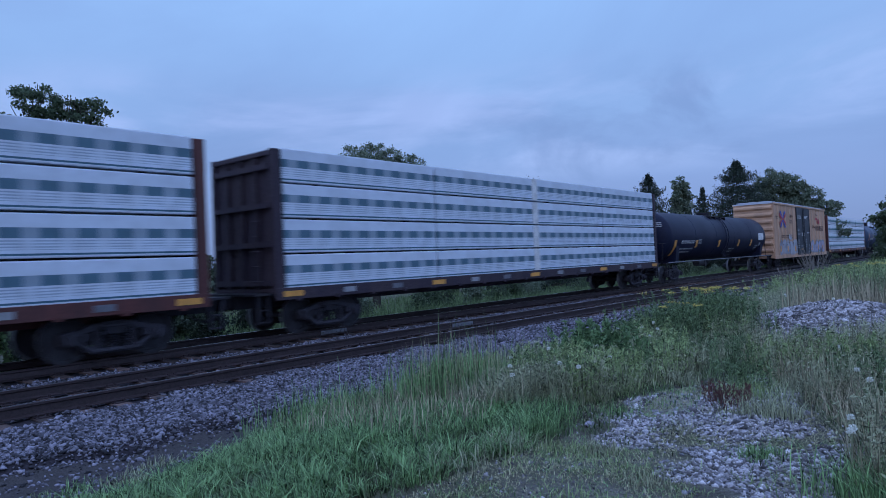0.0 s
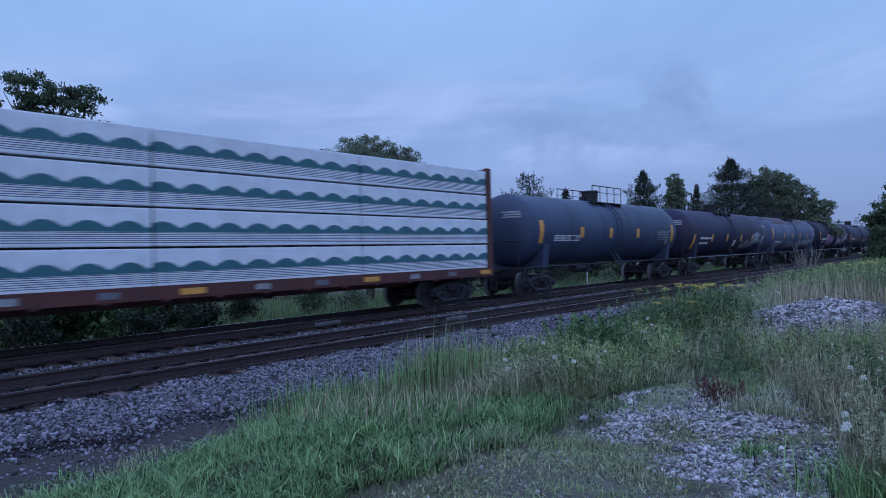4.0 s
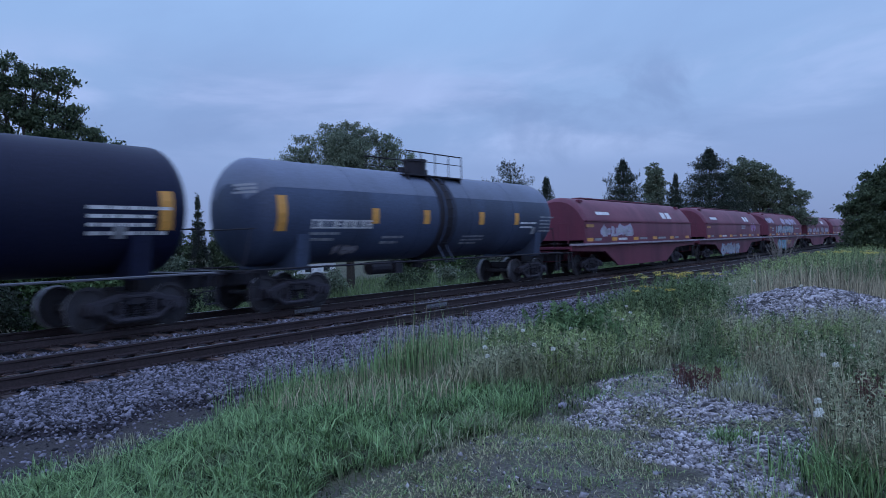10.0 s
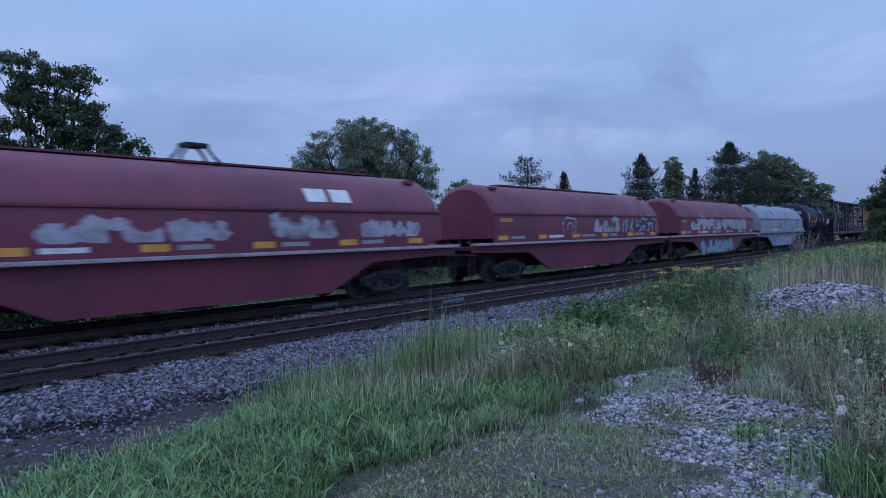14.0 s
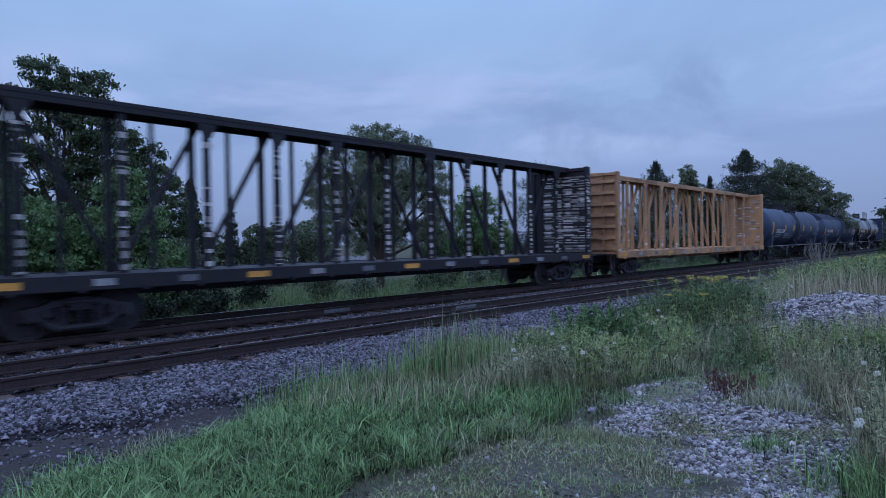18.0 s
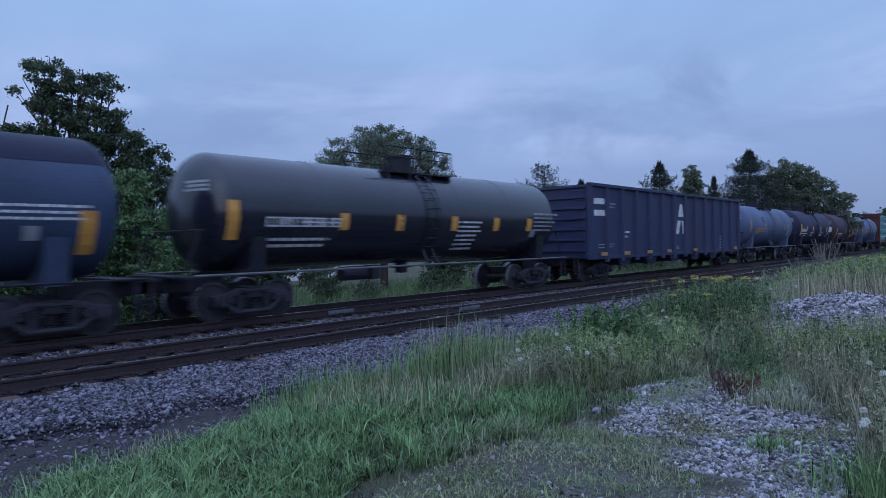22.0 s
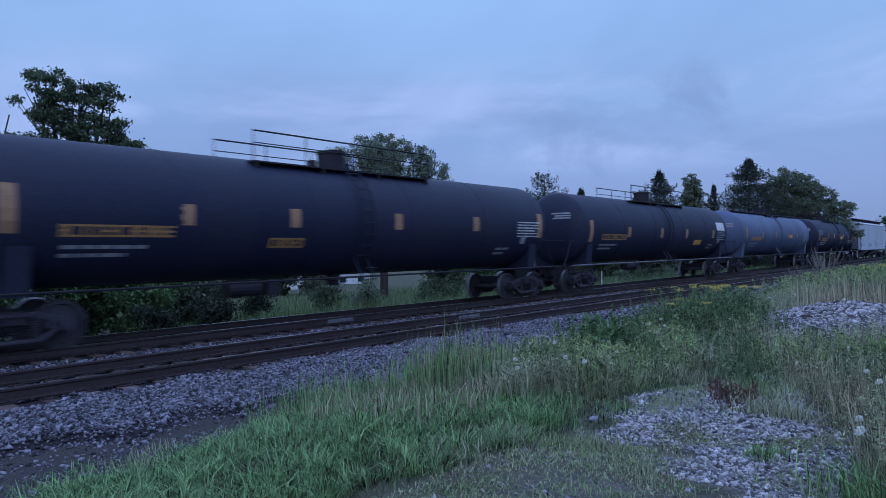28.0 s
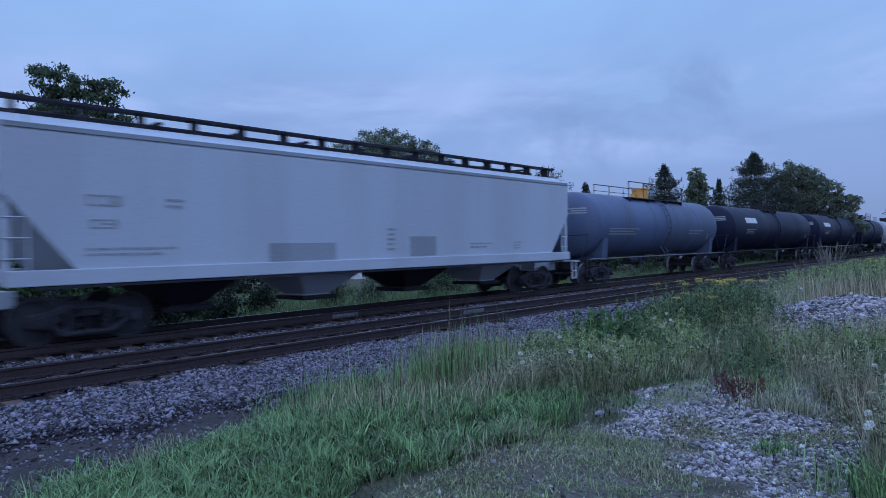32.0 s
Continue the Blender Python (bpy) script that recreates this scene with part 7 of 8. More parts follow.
blades("meadow_grass", px[k3], py[k3], ground_height, .26, .008, M["grass"], "fresh green grass in the meadow", "grass", .7, 17)
# verge along the ballast, thinning out to the distance
px = 8 + 92 * r.random(60000) ** 1.9
py = r.uniform(2.5, 8.0, 60000)
k = (py > 3.2) & ~((px < 14) & (py > 6.4)) & (np.exp(-(((px - 14.5) / 2.1) ** 2 + ((py - 2.5) / 1.5) ** 2) ** 1.3) < .10)
k &= ((px > 11) | (py > 5.2)) & (py < np.where(px < 18, 5.9, 6.6 + .02 * px))
near_ = k & (px < 24)
far_ = k & (px >= 24)
kd = near_ & (fbm(px, py, 1.6, 47) > .40)
blades("verge_grass", px[kd], py[kd], ground_height, .27, .010, M["weed"], "grey-green verge grass in clumps", "grass", .8, 9)
blades("verge_grass", px[far_], py[far_], ground_height, .42, .022, M["weed"], "tall grey-green verge grass", "grass", .7, 10)
k2 = near_ & (r.random(len(px)) < .08)
weeds("verge_weeds", px[k2], py[k2], ground_height, .44, M["weed"], "leafy verge weeds", leaves=16, leaf=.030, seed=11)
k2 = far_ & (r.random(len(px)) < .12)
weeds("verge_weeds", px[k2], py[k2], ground_height, .70, M["herb"], "tall leafy verge weeds farther along", leaves=14, leaf=.06, seed=18)
px, py = 15 + 60 * r.random(14000) ** 1.4, r.uniform(-2, 3.6, 14000)
blades("verge_grass", px, py, ground_height, .50, .014, M["grass_dry"], "pale meadow grass beyond the gravel heap", "grass", .4, 12)
# thin grass and little tufts on the path, the gravel and the dirt
tx_, ty_ = scatter(760, .8, 9.5, .3, 7.2, r)
kk = (inside(PATH_BARE, tx_, ty_) | (inside(GRAVEL, tx_, ty_) & (r.random(760) < .45)) | ((ty_ > 5.2) & (r.random(760) < .16)))
tx_, ty_ = tx_[kk], ty_[kk]
m = 40
px = (tx_[:, None] + r.normal(0, .065, (len(tx_), m))).ravel()
py = (ty_[:, None] + r.normal(0, .065, (len(tx_), m))).ravel()
blades("path_tufts", px, py, ground_height, .06, .006, M["herb"], "short tufts of grass on the path", "grass", 1.0, 13)
px, py = scatter(120000, 2, 9.6, .6, 4.4, r)
k = (inside(PATH_BARE, px, py) & (fbm(px, py, 3.2, 17) + .12 * r.normal(0, 1, len(px)) > .30)) | (inside(GRAVEL, px, py) & ((fbm(px, py, 2.6, 18) > .56) | (fbm(px, py, 3.2, 62) < .44))) | ((np.abs((px - 7.0) * .55 + (py - 2.75)) < .28) & (px > 5.8) & (px < 8.2)) | (inside(MID, px, py) & (fbm(px, py, 3.6, 41) < .45))
blades("thin_grass", px[k], py[k], ground_height, .032, .008, M["turf"], "thin low grass on the path", "grass", 1.0, 14)
px, py = scatter(30000, 2, 9.6, .6, 4.4, r)
k = (inside(PATH_BARE, px, py) & (fbm(px, py, 2.4, 48) > .52)) | (inside(GRAVEL, px, py) & (fbm(px, py, 2.2, 49) > .66))
blades("thin_grass", px[k], py[k], ground_height, .04, .007, M["grass"], "low creeping green weeds on the path", "grass", 1.2, 19)
# low cover wherever the ground is neither stone nor dirt
px, py = scatter(46000, 2.5, 13.5, -.6, 6.6, r)
free = ~inside(GRAVEL, px, py) & ~inside(PATH_BARE, px, py) & (np.exp(-(((px - 14.5) / 2.1) ** 2 + ((py - 2.5) / 1.5) ** 2) ** 1.3) < .10)
free &= ~((px < 6.5) & (py > 5.0 + .36 * np.clip(px - 1, 0, 6))) & wedge(px, py)
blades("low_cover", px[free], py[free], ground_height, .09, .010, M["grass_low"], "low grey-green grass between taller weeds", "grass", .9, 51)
# field behind the line
px = 12.5 + 64 * r.random(52000) ** 1.2
py = 18.9 + 22 * r.random(52000) ** 2.0
blades("field_grass", px, py, ground_height, .50, .022, M["field"], "long green grass below the far embankment", "grass", .5, 15)


# plants that stand out one by one
def plant(name, x, y, label, category="plant"):
    ob = tagged(new(name), label, category)
    ob.location = (x, y, float(ground_height(x, y)))
    return ob


flat0 = lambda x, y: np.zeros(np.shape(x))


def leafy_part(ob):
    """Leaves and blades too small to pick apart."""
    ob["kind"] = "stuff"
    return ob


# goldenrod: one broad clump with yellow heads
for i, (x, y, n, sx, sy, hh, nh) in enumerate(((11.2, 4.45, 250, .42, .40, .56, 6), (11.9, 4.0, 260, .42, .36, .72, 12), (12.5, 4.3, 190, .42, .45, .66, 9), (20.5, 2.0, 150, .6, .6, .85, 22))):
    ob = plant("goldenrod", x, y, "clump of goldenrod with small yellow flower heads", "plant")
    heads = []
    leafy_part(put("stem_clump", weeds("stem_clump", r.normal(0, sx, n), r.normal(0, sy, n), flat0, hh, M["herb_dark"], "", leaves=60, leaf=.030, seed=60 + i, make=False, head=heads, spread=.06), ob))
    tips = heads[0]
    order = np.argsort(-tips[:, 2])[: nh * 2: 2]
    c = (tips[order][:, None] + np.random.default_rng(90 + i).normal(0, 1, (len(order), 46, 3)) * np.array([.042, .042, .012])).reshape(-1, 3)
    v, f = leaf_cards(c, None, .011, np.random.default_rng(91 + i))
    leafy_part(put("blossom", mesh_arrays("blossom", v, f, M["goldenrod"]), ob, None, "small yellow flower heads"))
# leafy weeds standing in dark clumps
rw = random.Random(44)
CLUMPS = [(7.2, 5.3), (7.9, 5.0), (8.6, 5.2), (9.2, 4.7), (9.9, 5.3), (7.0, 4.3), (7.7, 3.7), (8.8, 3.6), (9.6, 3.6), (10.5, 3.4), (6.6, 3.75), (8.9, 2.75), (8.0, 2.35), (8.9, 2.0), (9.8, 2.4), (10.6, 2.2), (7.9, 1.1), (8.8, 1.2), (6.6, .55), (7.2, .95), (9.6, 1.3), (10.9, 1.4), (6.1, .2), (13.0, 4.4), (13.8, 4.9)]
for i, (x, y) in enumerate(CLUMPS):
    q, n = rw.uniform(.12, .24), rw.randint(26, 60)
    ob = plant("weed_clump", x + rw.uniform(-.15, .15), y + rw.uniform(-.15, .15), "leafy green weed growing in a dense clump", "weed")
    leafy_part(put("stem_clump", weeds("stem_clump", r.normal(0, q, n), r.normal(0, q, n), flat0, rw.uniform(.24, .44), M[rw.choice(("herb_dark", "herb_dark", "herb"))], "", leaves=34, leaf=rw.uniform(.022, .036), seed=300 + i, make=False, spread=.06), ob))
# leafy bright green plant, red-brown weed, green tufts on the gravel, dead twigs
ob = plant("milkweed", 8.3, 4.35, "clump of broad-leaved bright green plants")
leafy_part(put("stem_clump", weeds("stem_clump", r.normal(0, .26, 90), r.normal(0, .26, 90), flat0, .58, M["leaf_light"], "", leaves=44, leaf=.055, seed=70, make=False, spread=.06), ob))
ob = plant("red_dock", 7.15, 2.3, "red-brown withered dock plant")
leafy_part(put("stem_clump", weeds("stem_clump", r.normal(0, .12, 22), r.normal(0, .12, 22), flat0, .19, M["redleaf"], "", leaves=26, leaf=.026, seed=71, make=False, spread=.05), ob))
ob = plant("red_dock", 6.4, .62, "red-brown withered dock plant")
leafy_part(put("stem_clump", weeds("stem_clump", r.normal(0, .09, 30), r.normal(0, .09, 30), flat0, .34, M["redleaf"], "", leaves=22, leaf=.022, seed=72, make=False, spread=.05), ob))
for i, (x, y, n, s, hh, mm) in enumerate(((7.6, 2.2, 420, .17, .18, "herb"), (8.1, 1.8, 380, .18, .20, "weed"), (6.2, 3.05, 240, .13, .10, "grass"), (7.9, 3.1, 300, .16, .16, "weed"), (6.9, 3.5, 320, .18, .16, "herb"), (4.2, 1.0, 260, .14, .07, "herb"), (3.6, 2.3, 260, .2, .05, "grass"), (4.7, 2.9, 260, .16, .08, "herb"), (2.3, 6.3, 160, .10, .07, "grass"), (3.2, 6.6, 200, .12, .08, "weed"), (1.9, 5.6, 240, .14, .09, "grass"), (5.4, 1.5, 260, .085, .10, "grass"), (6.75, 1.75, 420, .16, .20, "weed"), (7.2, 2.9, 500, .30, .06, "grass"), (5.0, 2.6, 240, .12, .10, "weed"), (6.0, 2.35, 160, .10, .07, "weed"), (4.4, 2.0, 200, .10, .08, "weed"), (4.95, .62, 800, .22, .22, "grass"), (5.75, 3.6, 420, .16, .20, "grass"), (2.6, 5.9, 200, .12, .07, "weed"), (3.9, 3.35, 300, .18, .12, "weed"), (4.6, 3.3, 260, .16, .14, "weed"), (5.2, 3.35, 300, .14, .20, "grass"))):
    ob = plant("grass_tuft", x, y, "small green tuft of grass on bare ground", "grass")
    leafy_part(put("tuft", blades("tuft", r.normal(0, s, n), r.normal(0, s, n), flat0, hh, .007, M[mm], "", "", .8, 100 + i, make=False), ob))
for x, y, hh in ((33.4, 6.6, 2.0), (27.5, 6.2, 1.2)):
    ob = plant("dead_bush", x, y, "leafless grey twiggy bush beside the line", "bush")
    bm = bmesh.new()
    for q in range(26):
        a = rb.uniform(0, 6.283)
        e = Vector((math.cos(a) * rb.uniform(.1, .75), math.sin(a) * rb.uniform(.1, .75), hh * rb.uniform(.5, 1)))
        mid = e * .5 + Vector((rb.uniform(-.06, .06), rb.uniform(-.06, .06), .1))
        tube(bm, [(0, 0, -.05), mid, e], .012, 4)
        tube(bm, [mid, mid.lerp(e, .6) + Vector((rb.uniform(-.2, .2), rb.uniform(-.2, .2), .15))], .008, 4)
    leafy_part(part("twig_clump", bm, M["twig"], ob))
ob = plant("dead_bush", 6.3, 20.6, "pale dead stalks below the far embankment", "bush")
bm = bmesh.new()
for q in range(22):
    a = rb.uniform(0, 6.283)
    tube(bm, [(0, 0, -.05), (math.cos(a) * .15, math.sin(a) * .15, .5), (math.cos(a) * rb.uniform(.3, .7), math.sin(a) * .5, rb.uniform(.7, 1.15))], .012, 4)
leafy_part(part("stalk_clump", bm, M["twig"], ob))

# wild carrot: a thin stalk with a flat white head
bm = bmesh.new()
tube(bm, [(0, 0, -.03), (.01, .01, .2), (0, 0, .42)], .0035, 5)
carrot = plant("wild_carrot", 7.0, 4.9, "wild carrot with a flat white flower head", "flower")
put("stalk", mesh_of("stalk", bm, M["weed"]), carrot)
rc = np.random.default_rng(77)
ang, rad = rc.uniform(0, 6.283, 130), .025 * rc.random(130) ** .5
c = np.stack([np.cos(ang) * rad, np.sin(ang) * rad, .40 + .030 * rc.random(130) - rad * .3], 1)
v, f = leaf_cards(c, None, .007, rc)
put("flower_head", mesh_arrays("flower_head", v, f, M["lace"]), carrot, None, "flat white flower head")
carrot["group"] = "wild carrots"
SPOTS = [(7.5, 4.6), (7.9, 4.1), (6.4, 3.9), (6.0, 4.2), (10.2, 4.9), (10.0, 4.5), (10.4, 4.35), (9.7, 4.5), (9.9, 4.2), (10.7, 5.0), (9.3, 4.0), (5.05, .86), (5.3, .80), (4.95, .78), (6.8, .9), (7.6, 1.2), (8.2, 1.0), (9.0, 1.5), (7.2, .5), (10, 1.6), (8.6, .4), (9.5, .8), (15.5, 4.2), (16.4, 3.8), (17.2, 4.0), (18.3, 3.5), (15.0, 4.6), (12.8, 2.2), (13.5, .9), (6.9, 3.4), (6.3, 3.5), (5.7, 3.9)]
for i, (x, y) in enumerate(SPOTS):
    q = .62 + .7 * rb.random()
    ob = copy_thing(carrot, pose(x, y, float(ground_height(x, y)) + .06 * (q - .8), rb.uniform(-9, 9), rb.uniform(-9, 9), rb.uniform(0, 360)))
# pale stone by the path
lump = bmesh.new()
bmesh.ops.create_icosphere(lump, subdivisions=2, radius=.05)
for v in lump.verts:
    v.co = Vector((v.co.x * 1.4, v.co.y * .9, v.co.z * .6)) * (1 + .25 * noise.noise(v.co * 14))
st = new("pale_stone", mesh_of("pale_stone", lump, M["stone"]))
st.location = (5.69, 3.1, float(ground_height(5.69, 3.1)) + .02)
tagged(st, "pale fist-sized stone beside the path", "stone")


# long low white house across the field
def house(x, y, z, turn, L, W, H, roof_h, label):
    ob = tagged(new("house"), label, "house")
    ob.matrix_world = pose(x, y, z, 0, 0, turn)
    bm = bmesh.new()
    box(bm, 0, 0, H / 2, L, W, H)
    part("wall", bm, M["siding"], ob)
    bm = bmesh.new()
    prism(bm, [(-W / 2 - .3, H), (W / 2 + .3, H), (0, H + roof_h)], -L / 2 - .2, L / 2 + .2, axis="x")
    part("roof", bm, M["shingle"], ob)
    for i in range(5):
        bm = bmesh.new()
        box(bm, -L / 2 + L * (i + .5) / 5, -W / 2 - .02, H * .58, 1.0, .06, 1.0)
        w = part("window", bm, M["white"], ob)
        bm = bmesh.new()
        box(bm, -L / 2 + L * (i + .5) / 5, -W / 2 - .055, H * .58, .84, .02, .84)
        part("pane", bm, M["pane"], w)
    return ob


house(59.5, 74.5, -3.0, -38, 12.5, 4.5, 2.2, .9, "long low white house across the field")
house(47.5, 66.0, -2.6, -30, 9.0, 6.0, 3.6, 1.9, "grey-roofed house behind the hedge")


# ---- the consist, in order along the track: places are counted along the train ----
CARS = []


def add(made):
    CARS.append(made)


add(centerbeam("centerbeam_car", -15.6, 8.85, -14.4, 8.2, M["maroon"], "maroon centerbeam flat car loaded with white-wrapped lumber", "white", 4, 1))
add(centerbeam("centerbeam_car", 8.85, 33.4, 9.45, 32.9, M["dark_brown"], "dark brown centerbeam flat car loaded with white-wrapped lumber", "white", 4, 2, cuts=(21.4,)))
add(tank_car("tank_car", 33.4, 53.6, M["black"], "long black tank car with a white plate and lettering",
             refl=((34.83, 1.9, 0.83), (38.1, 2.1, 0.43), (42.1, 2.1, 0.43), (46.1, 2.1, 0.43), (48.9, 2.1, 0.43),),
             marks=((35.91, 38.18, 2.21, 0.22, 2, "white"), (35.87, 37.84, 1.75, 0.35, 2, "dull"), (38.54, 39.04, 2.23, 0.24, 1, "dull"), (44.61, 45.68, 1.65, 0.32, 2, "dull"), (50.73, 52.01, 2.52, 0.5, 0, "white"), (50.28, 50.97, 1.76, 0.36, 3, "dull"),), R=1.42, zc=2.55, inset=0.45, top="none", seed=3))
add(boxcar("boxcar", 53.6, 74.0, 54.31, 73.4))
add(centerbeam("centerbeam_car", 74, 98.6, 74.5, 97.4, M["maroon"], "maroon centerbeam flat car loaded with wave-printed lumber", "wave", 4, 5, cuts=(81.65, 85.1), ltop=4.62))
add(tank_car("tank_car", 98.6, 115.3, M["navy_tank"], "dark grey tank car with white lettering",
             refl=((113.5, 2.53, 0.91), (99.9, 2.5, 0.9), (103.2, 2.5, 0.45), (106, 2.5, 0.45), (109, 2.5, 0.45),),
             marks=((111.7, 113.56, 2.41, 0.51, 6, "dull"), (101.1, 103.3, 2.25, 0.24, 1, "white"),), seed=6))
add(tank_car("tank_car", 115.3, 132.8, M["rust"], "rusty black tank car with a pale scrawl",
             refl=((116.63, 2.06, 0.88), (119.9, 2.28, 0.46), (122.9, 2.28, 0.46), (126, 2.28, 0.46), (128.7, 2.28, 0.46),),
             marks=((117.86, 119.84, 2.1, 0.61, 2, "white"), (124.46, 124.98, 1.93, 0.41, 0, "white"),),
             graf=((126.4, 129.6, 1.85, .55, "spray_grey", "rust", 6), (129.2, 132, 2.25, .9, "spray_silver", "rust", 5),), seed=7))
add(tank_car("tank_car", 132.8, 151, M["grey"], "grey tank car with rust along its crown",
             refl=((134.05, 2.64, 0.88), (137.63, 2.46, 0.42), (140.55, 2.46, 0.42), (143.46, 2.46, 0.42), (146.56, 2.46, 0.42),),
             marks=((135.26, 137.52, 1.94, 0.18, 1, "white"), (135.25, 137.2, 1.67, 0.32, 2, "dull"), (137.6, 138, 1.92, 0.32, 2, "dull"), (139.6, 140.56, 1.85, 0.36, 3, "dull"), (148.84, 149.9, 2.52, 0.36, 3, "dull"),),
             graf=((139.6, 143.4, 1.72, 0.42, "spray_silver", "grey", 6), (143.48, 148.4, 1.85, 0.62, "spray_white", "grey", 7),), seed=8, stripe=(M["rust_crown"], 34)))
add(tank_car("tank_car", 151, 168.9, M["black_dusty"], "black tank car with pink and white graffiti",
             refl=((152.2, 2.5, 0.9), (155.67, 2.55, 0.46), (158.44, 2.55, 0.46), (161.43, 2.55, 0.46), (164.52, 2.55, 0.46),),
             marks=((153.29, 155.82, 2.19, 0.24, 1, "white"), (153.28, 155.59, 1.85, 0.32, 2, "dull"), (166.67, 168.28, 2.45, 0.69, 4, "dull"),),
             graf=((155.92, 159.23, 2.12, 1.1, "spray_pink", "spray_white", 4), (161.9, 164.47, 1.94, 0.66, "spray_white", "spray_grey", 4), (165.08, 166.65, 2, 0.8, "spray_white", "spray_pink", 2),), seed=9))
add(tank_car("tank_car", 168.9, 187, M["rust"], "rust-stained black tank car with six yellow reflectors",
             refl=((169.97, 2.3, 0.92), (173.34, 2.1, 0.43), (175.4, 2.1, 0.43), (177.45, 2.1, 0.43), (179.5, 2.1, 0.43), (180.83, 2.1, 0.43), (182.62, 2.1, 0.43), (185.7, 2.3, 0.9),),
             marks=((171.28, 173.35, 2.21, 0.24, 1, "white"), (171.26, 173.39, 1.79, 0.36, 3, "dull"), (173.85, 174.37, 2.26, 0.32, 2, "dull"), (179.2, 180.41, 1.72, 0.36, 3, "dull"), (181.22, 182.38, 1.87, 0.14, 1, "white"), (184.55, 185.94, 2.38, 0.36, 3, "dull"),), seed=10))
add(tank_car("tank_car", 187, 204.9, M["black"], "clean black tank car with small white graffiti",
             refl=((188.3, 2.3, 0.9), (190.92, 2.55, 0.46), (193.95, 2.55, 0.46), (196.47, 2.55, 0.46), (199.88, 2.55, 0.46), (203.35, 2.53, 0.85),),
             marks=((189.01, 191.14, 2.26, 0.24, 1, "white"), (189, 191.7, 1.82, 0.32, 2, "dull"), (191.14, 191.66, 2.3, 0.36, 3, "dull"), (192.81, 194.19, 2.18, 0.36, 3, "dull"), (196.72, 197.99, 1.96, 0.65, 6, "dull"), (201.87, 203.63, 2.31, 0.7, 4, "white"),),
             graf=((191.86, 193.77, 1.74, 0.58, "spray_white", "spray_grey", 4),), seed=11))
add(tank_car("tank_car", 204.9, 221, M["green_tank"], "dark grey-green tank car with yellow reflectors",
             refl=((205.86, 2.54, 0.92), (209.26, 2.52, 0.45), (211.64, 2.52, 0.45), (214.74, 2.52, 0.45), (217.11, 2.52, 0.45),),
             marks=((207.04, 209.34, 2.27, 0.24, 1, "white"), (207.03, 208.08, 1.93, 0.32, 2, "dull"), (209.88, 210.83, 1.81, 0.32, 2, "dull"), (213.98, 215.34, 1.76, 0.36, 3, "dull"), (217.6, 218.76, 2.29, 0.32, 2, "white"), (219.08, 220.17, 2.34, 0.7, 5, "dull"),),
             graf=((208.07, 209.11, 1.55, 0.22, "spray_white", "spray_grey", 3),), seed=12, band=1, stripe=(M["crown_skylight"], 24)))
add(coil_car("coil_car", 221.1, 238.5, M["red"], "oxide red coil car with a rounded hood", 13,
             graf=((224.22, 227.97, 2, 0.57, "spray_white", "spray_lilac", 4),),
             marks=((223.99, 225.47, 2.89, 0.15, "white"), (222.57, 223.37, 2.28, 0.14, "orange"),), device=((232.64, 234.27),), bracket=False))
add(coil_car("coil_car", 238.5, 256, M["red"], "oxide red coil car with pale graffiti on its belly", 14,
             graf=((243.56, 248.53, 0.68, 0.74, "spray_white", "spray_blue", 5), (251.68, 253.11, 2.27, 0.48, "spray_pink", "spray_lilac", 2),),
             marks=((241.34, 242.87, 2.87, 0.16, "white"), (240.08, 240.86, 2.26, 0.13, "orange"), (248.83, 250.09, 2.36, 0.1, "dull"), (248.83, 249.9, 2.2, 0.1, "dull"),), device=((250.06, 251.59),), bracket=False))
add(coil_car("coil_car", 256, 273.3, M["red"], "oxide red coil car covered in white and teal graffiti", 15,
             graf=((259.86, 267.88, 2.08, 0.8, "spray_white", "spray_teal", 6), (261.46, 265.13, 0.72, 0.8, "spray_blue", "spray_teal", 4), (263.4, 269.76, 2.87, 0.5, "spray_lilac", "spray_white", 5), (257.25, 259.89, 2.91, 0.42, "spray_lilac", "spray_white", 3),),
             marks=((257.65, 258.39, 2.27, 0.14, "orange"), (265.3, 267.3, 0.95, 0.1, "orange"), (265.6, 267, 0.75, 0.1, "orange"), (268.4, 271.3, 2.5, 0.1, "dull"), (268.8, 271, 2.2, 0.12, "dull"), (258.6, 259.3, 2.2, 0.12, "dull"), (258.6, 259.3, 2, 0.1, "dull"),), bracket=True, hood_end=7.8, panels=((261.3, 265.4, .72, .74, "spray_aqua"),)))
add(coil_car("coil_car", 273.3, 291.1, M["red"], "oxide red coil car with white scrawls along its hood", 16,
             graf=((275.25, 277.62, 1.99, 0.5, "spray_white", "spray_lilac", 3), (278.51, 282.52, 2, 0.45, "spray_white", "spray_lilac", 5), (283.72, 285.72, 2.12, 0.7, "spray_white", "spray_grey", 2), (286.74, 289.2, 1.99, 0.45, "spray_white", "spray_lilac", 3),),
             marks=((276.4, 277.85, 2.84, 0.18, "white"), (275.2, 275.97, 2.26, 0.13, "orange"),), device=((284.91, 286.62),), bracket=True, hood_end=8.0))
add(coil_car("coil_car", 291.1, 308.5, M["red"], "oxide red coil car with white and dark lettering graffiti", 17,
             graf=((297.1, 298.26, 2.03, 0.6, "red", "spray_white", 1), (300.2, 302.48, 2.04, 0.7, "spray_white", "spray_grey", 3), (303.06, 306.9, 2, 0.8, "spray_dark", "spray_lilac", 4),),
             marks=((292.78, 293.54, 2.28, 0.15, "orange"),), bracket=False))
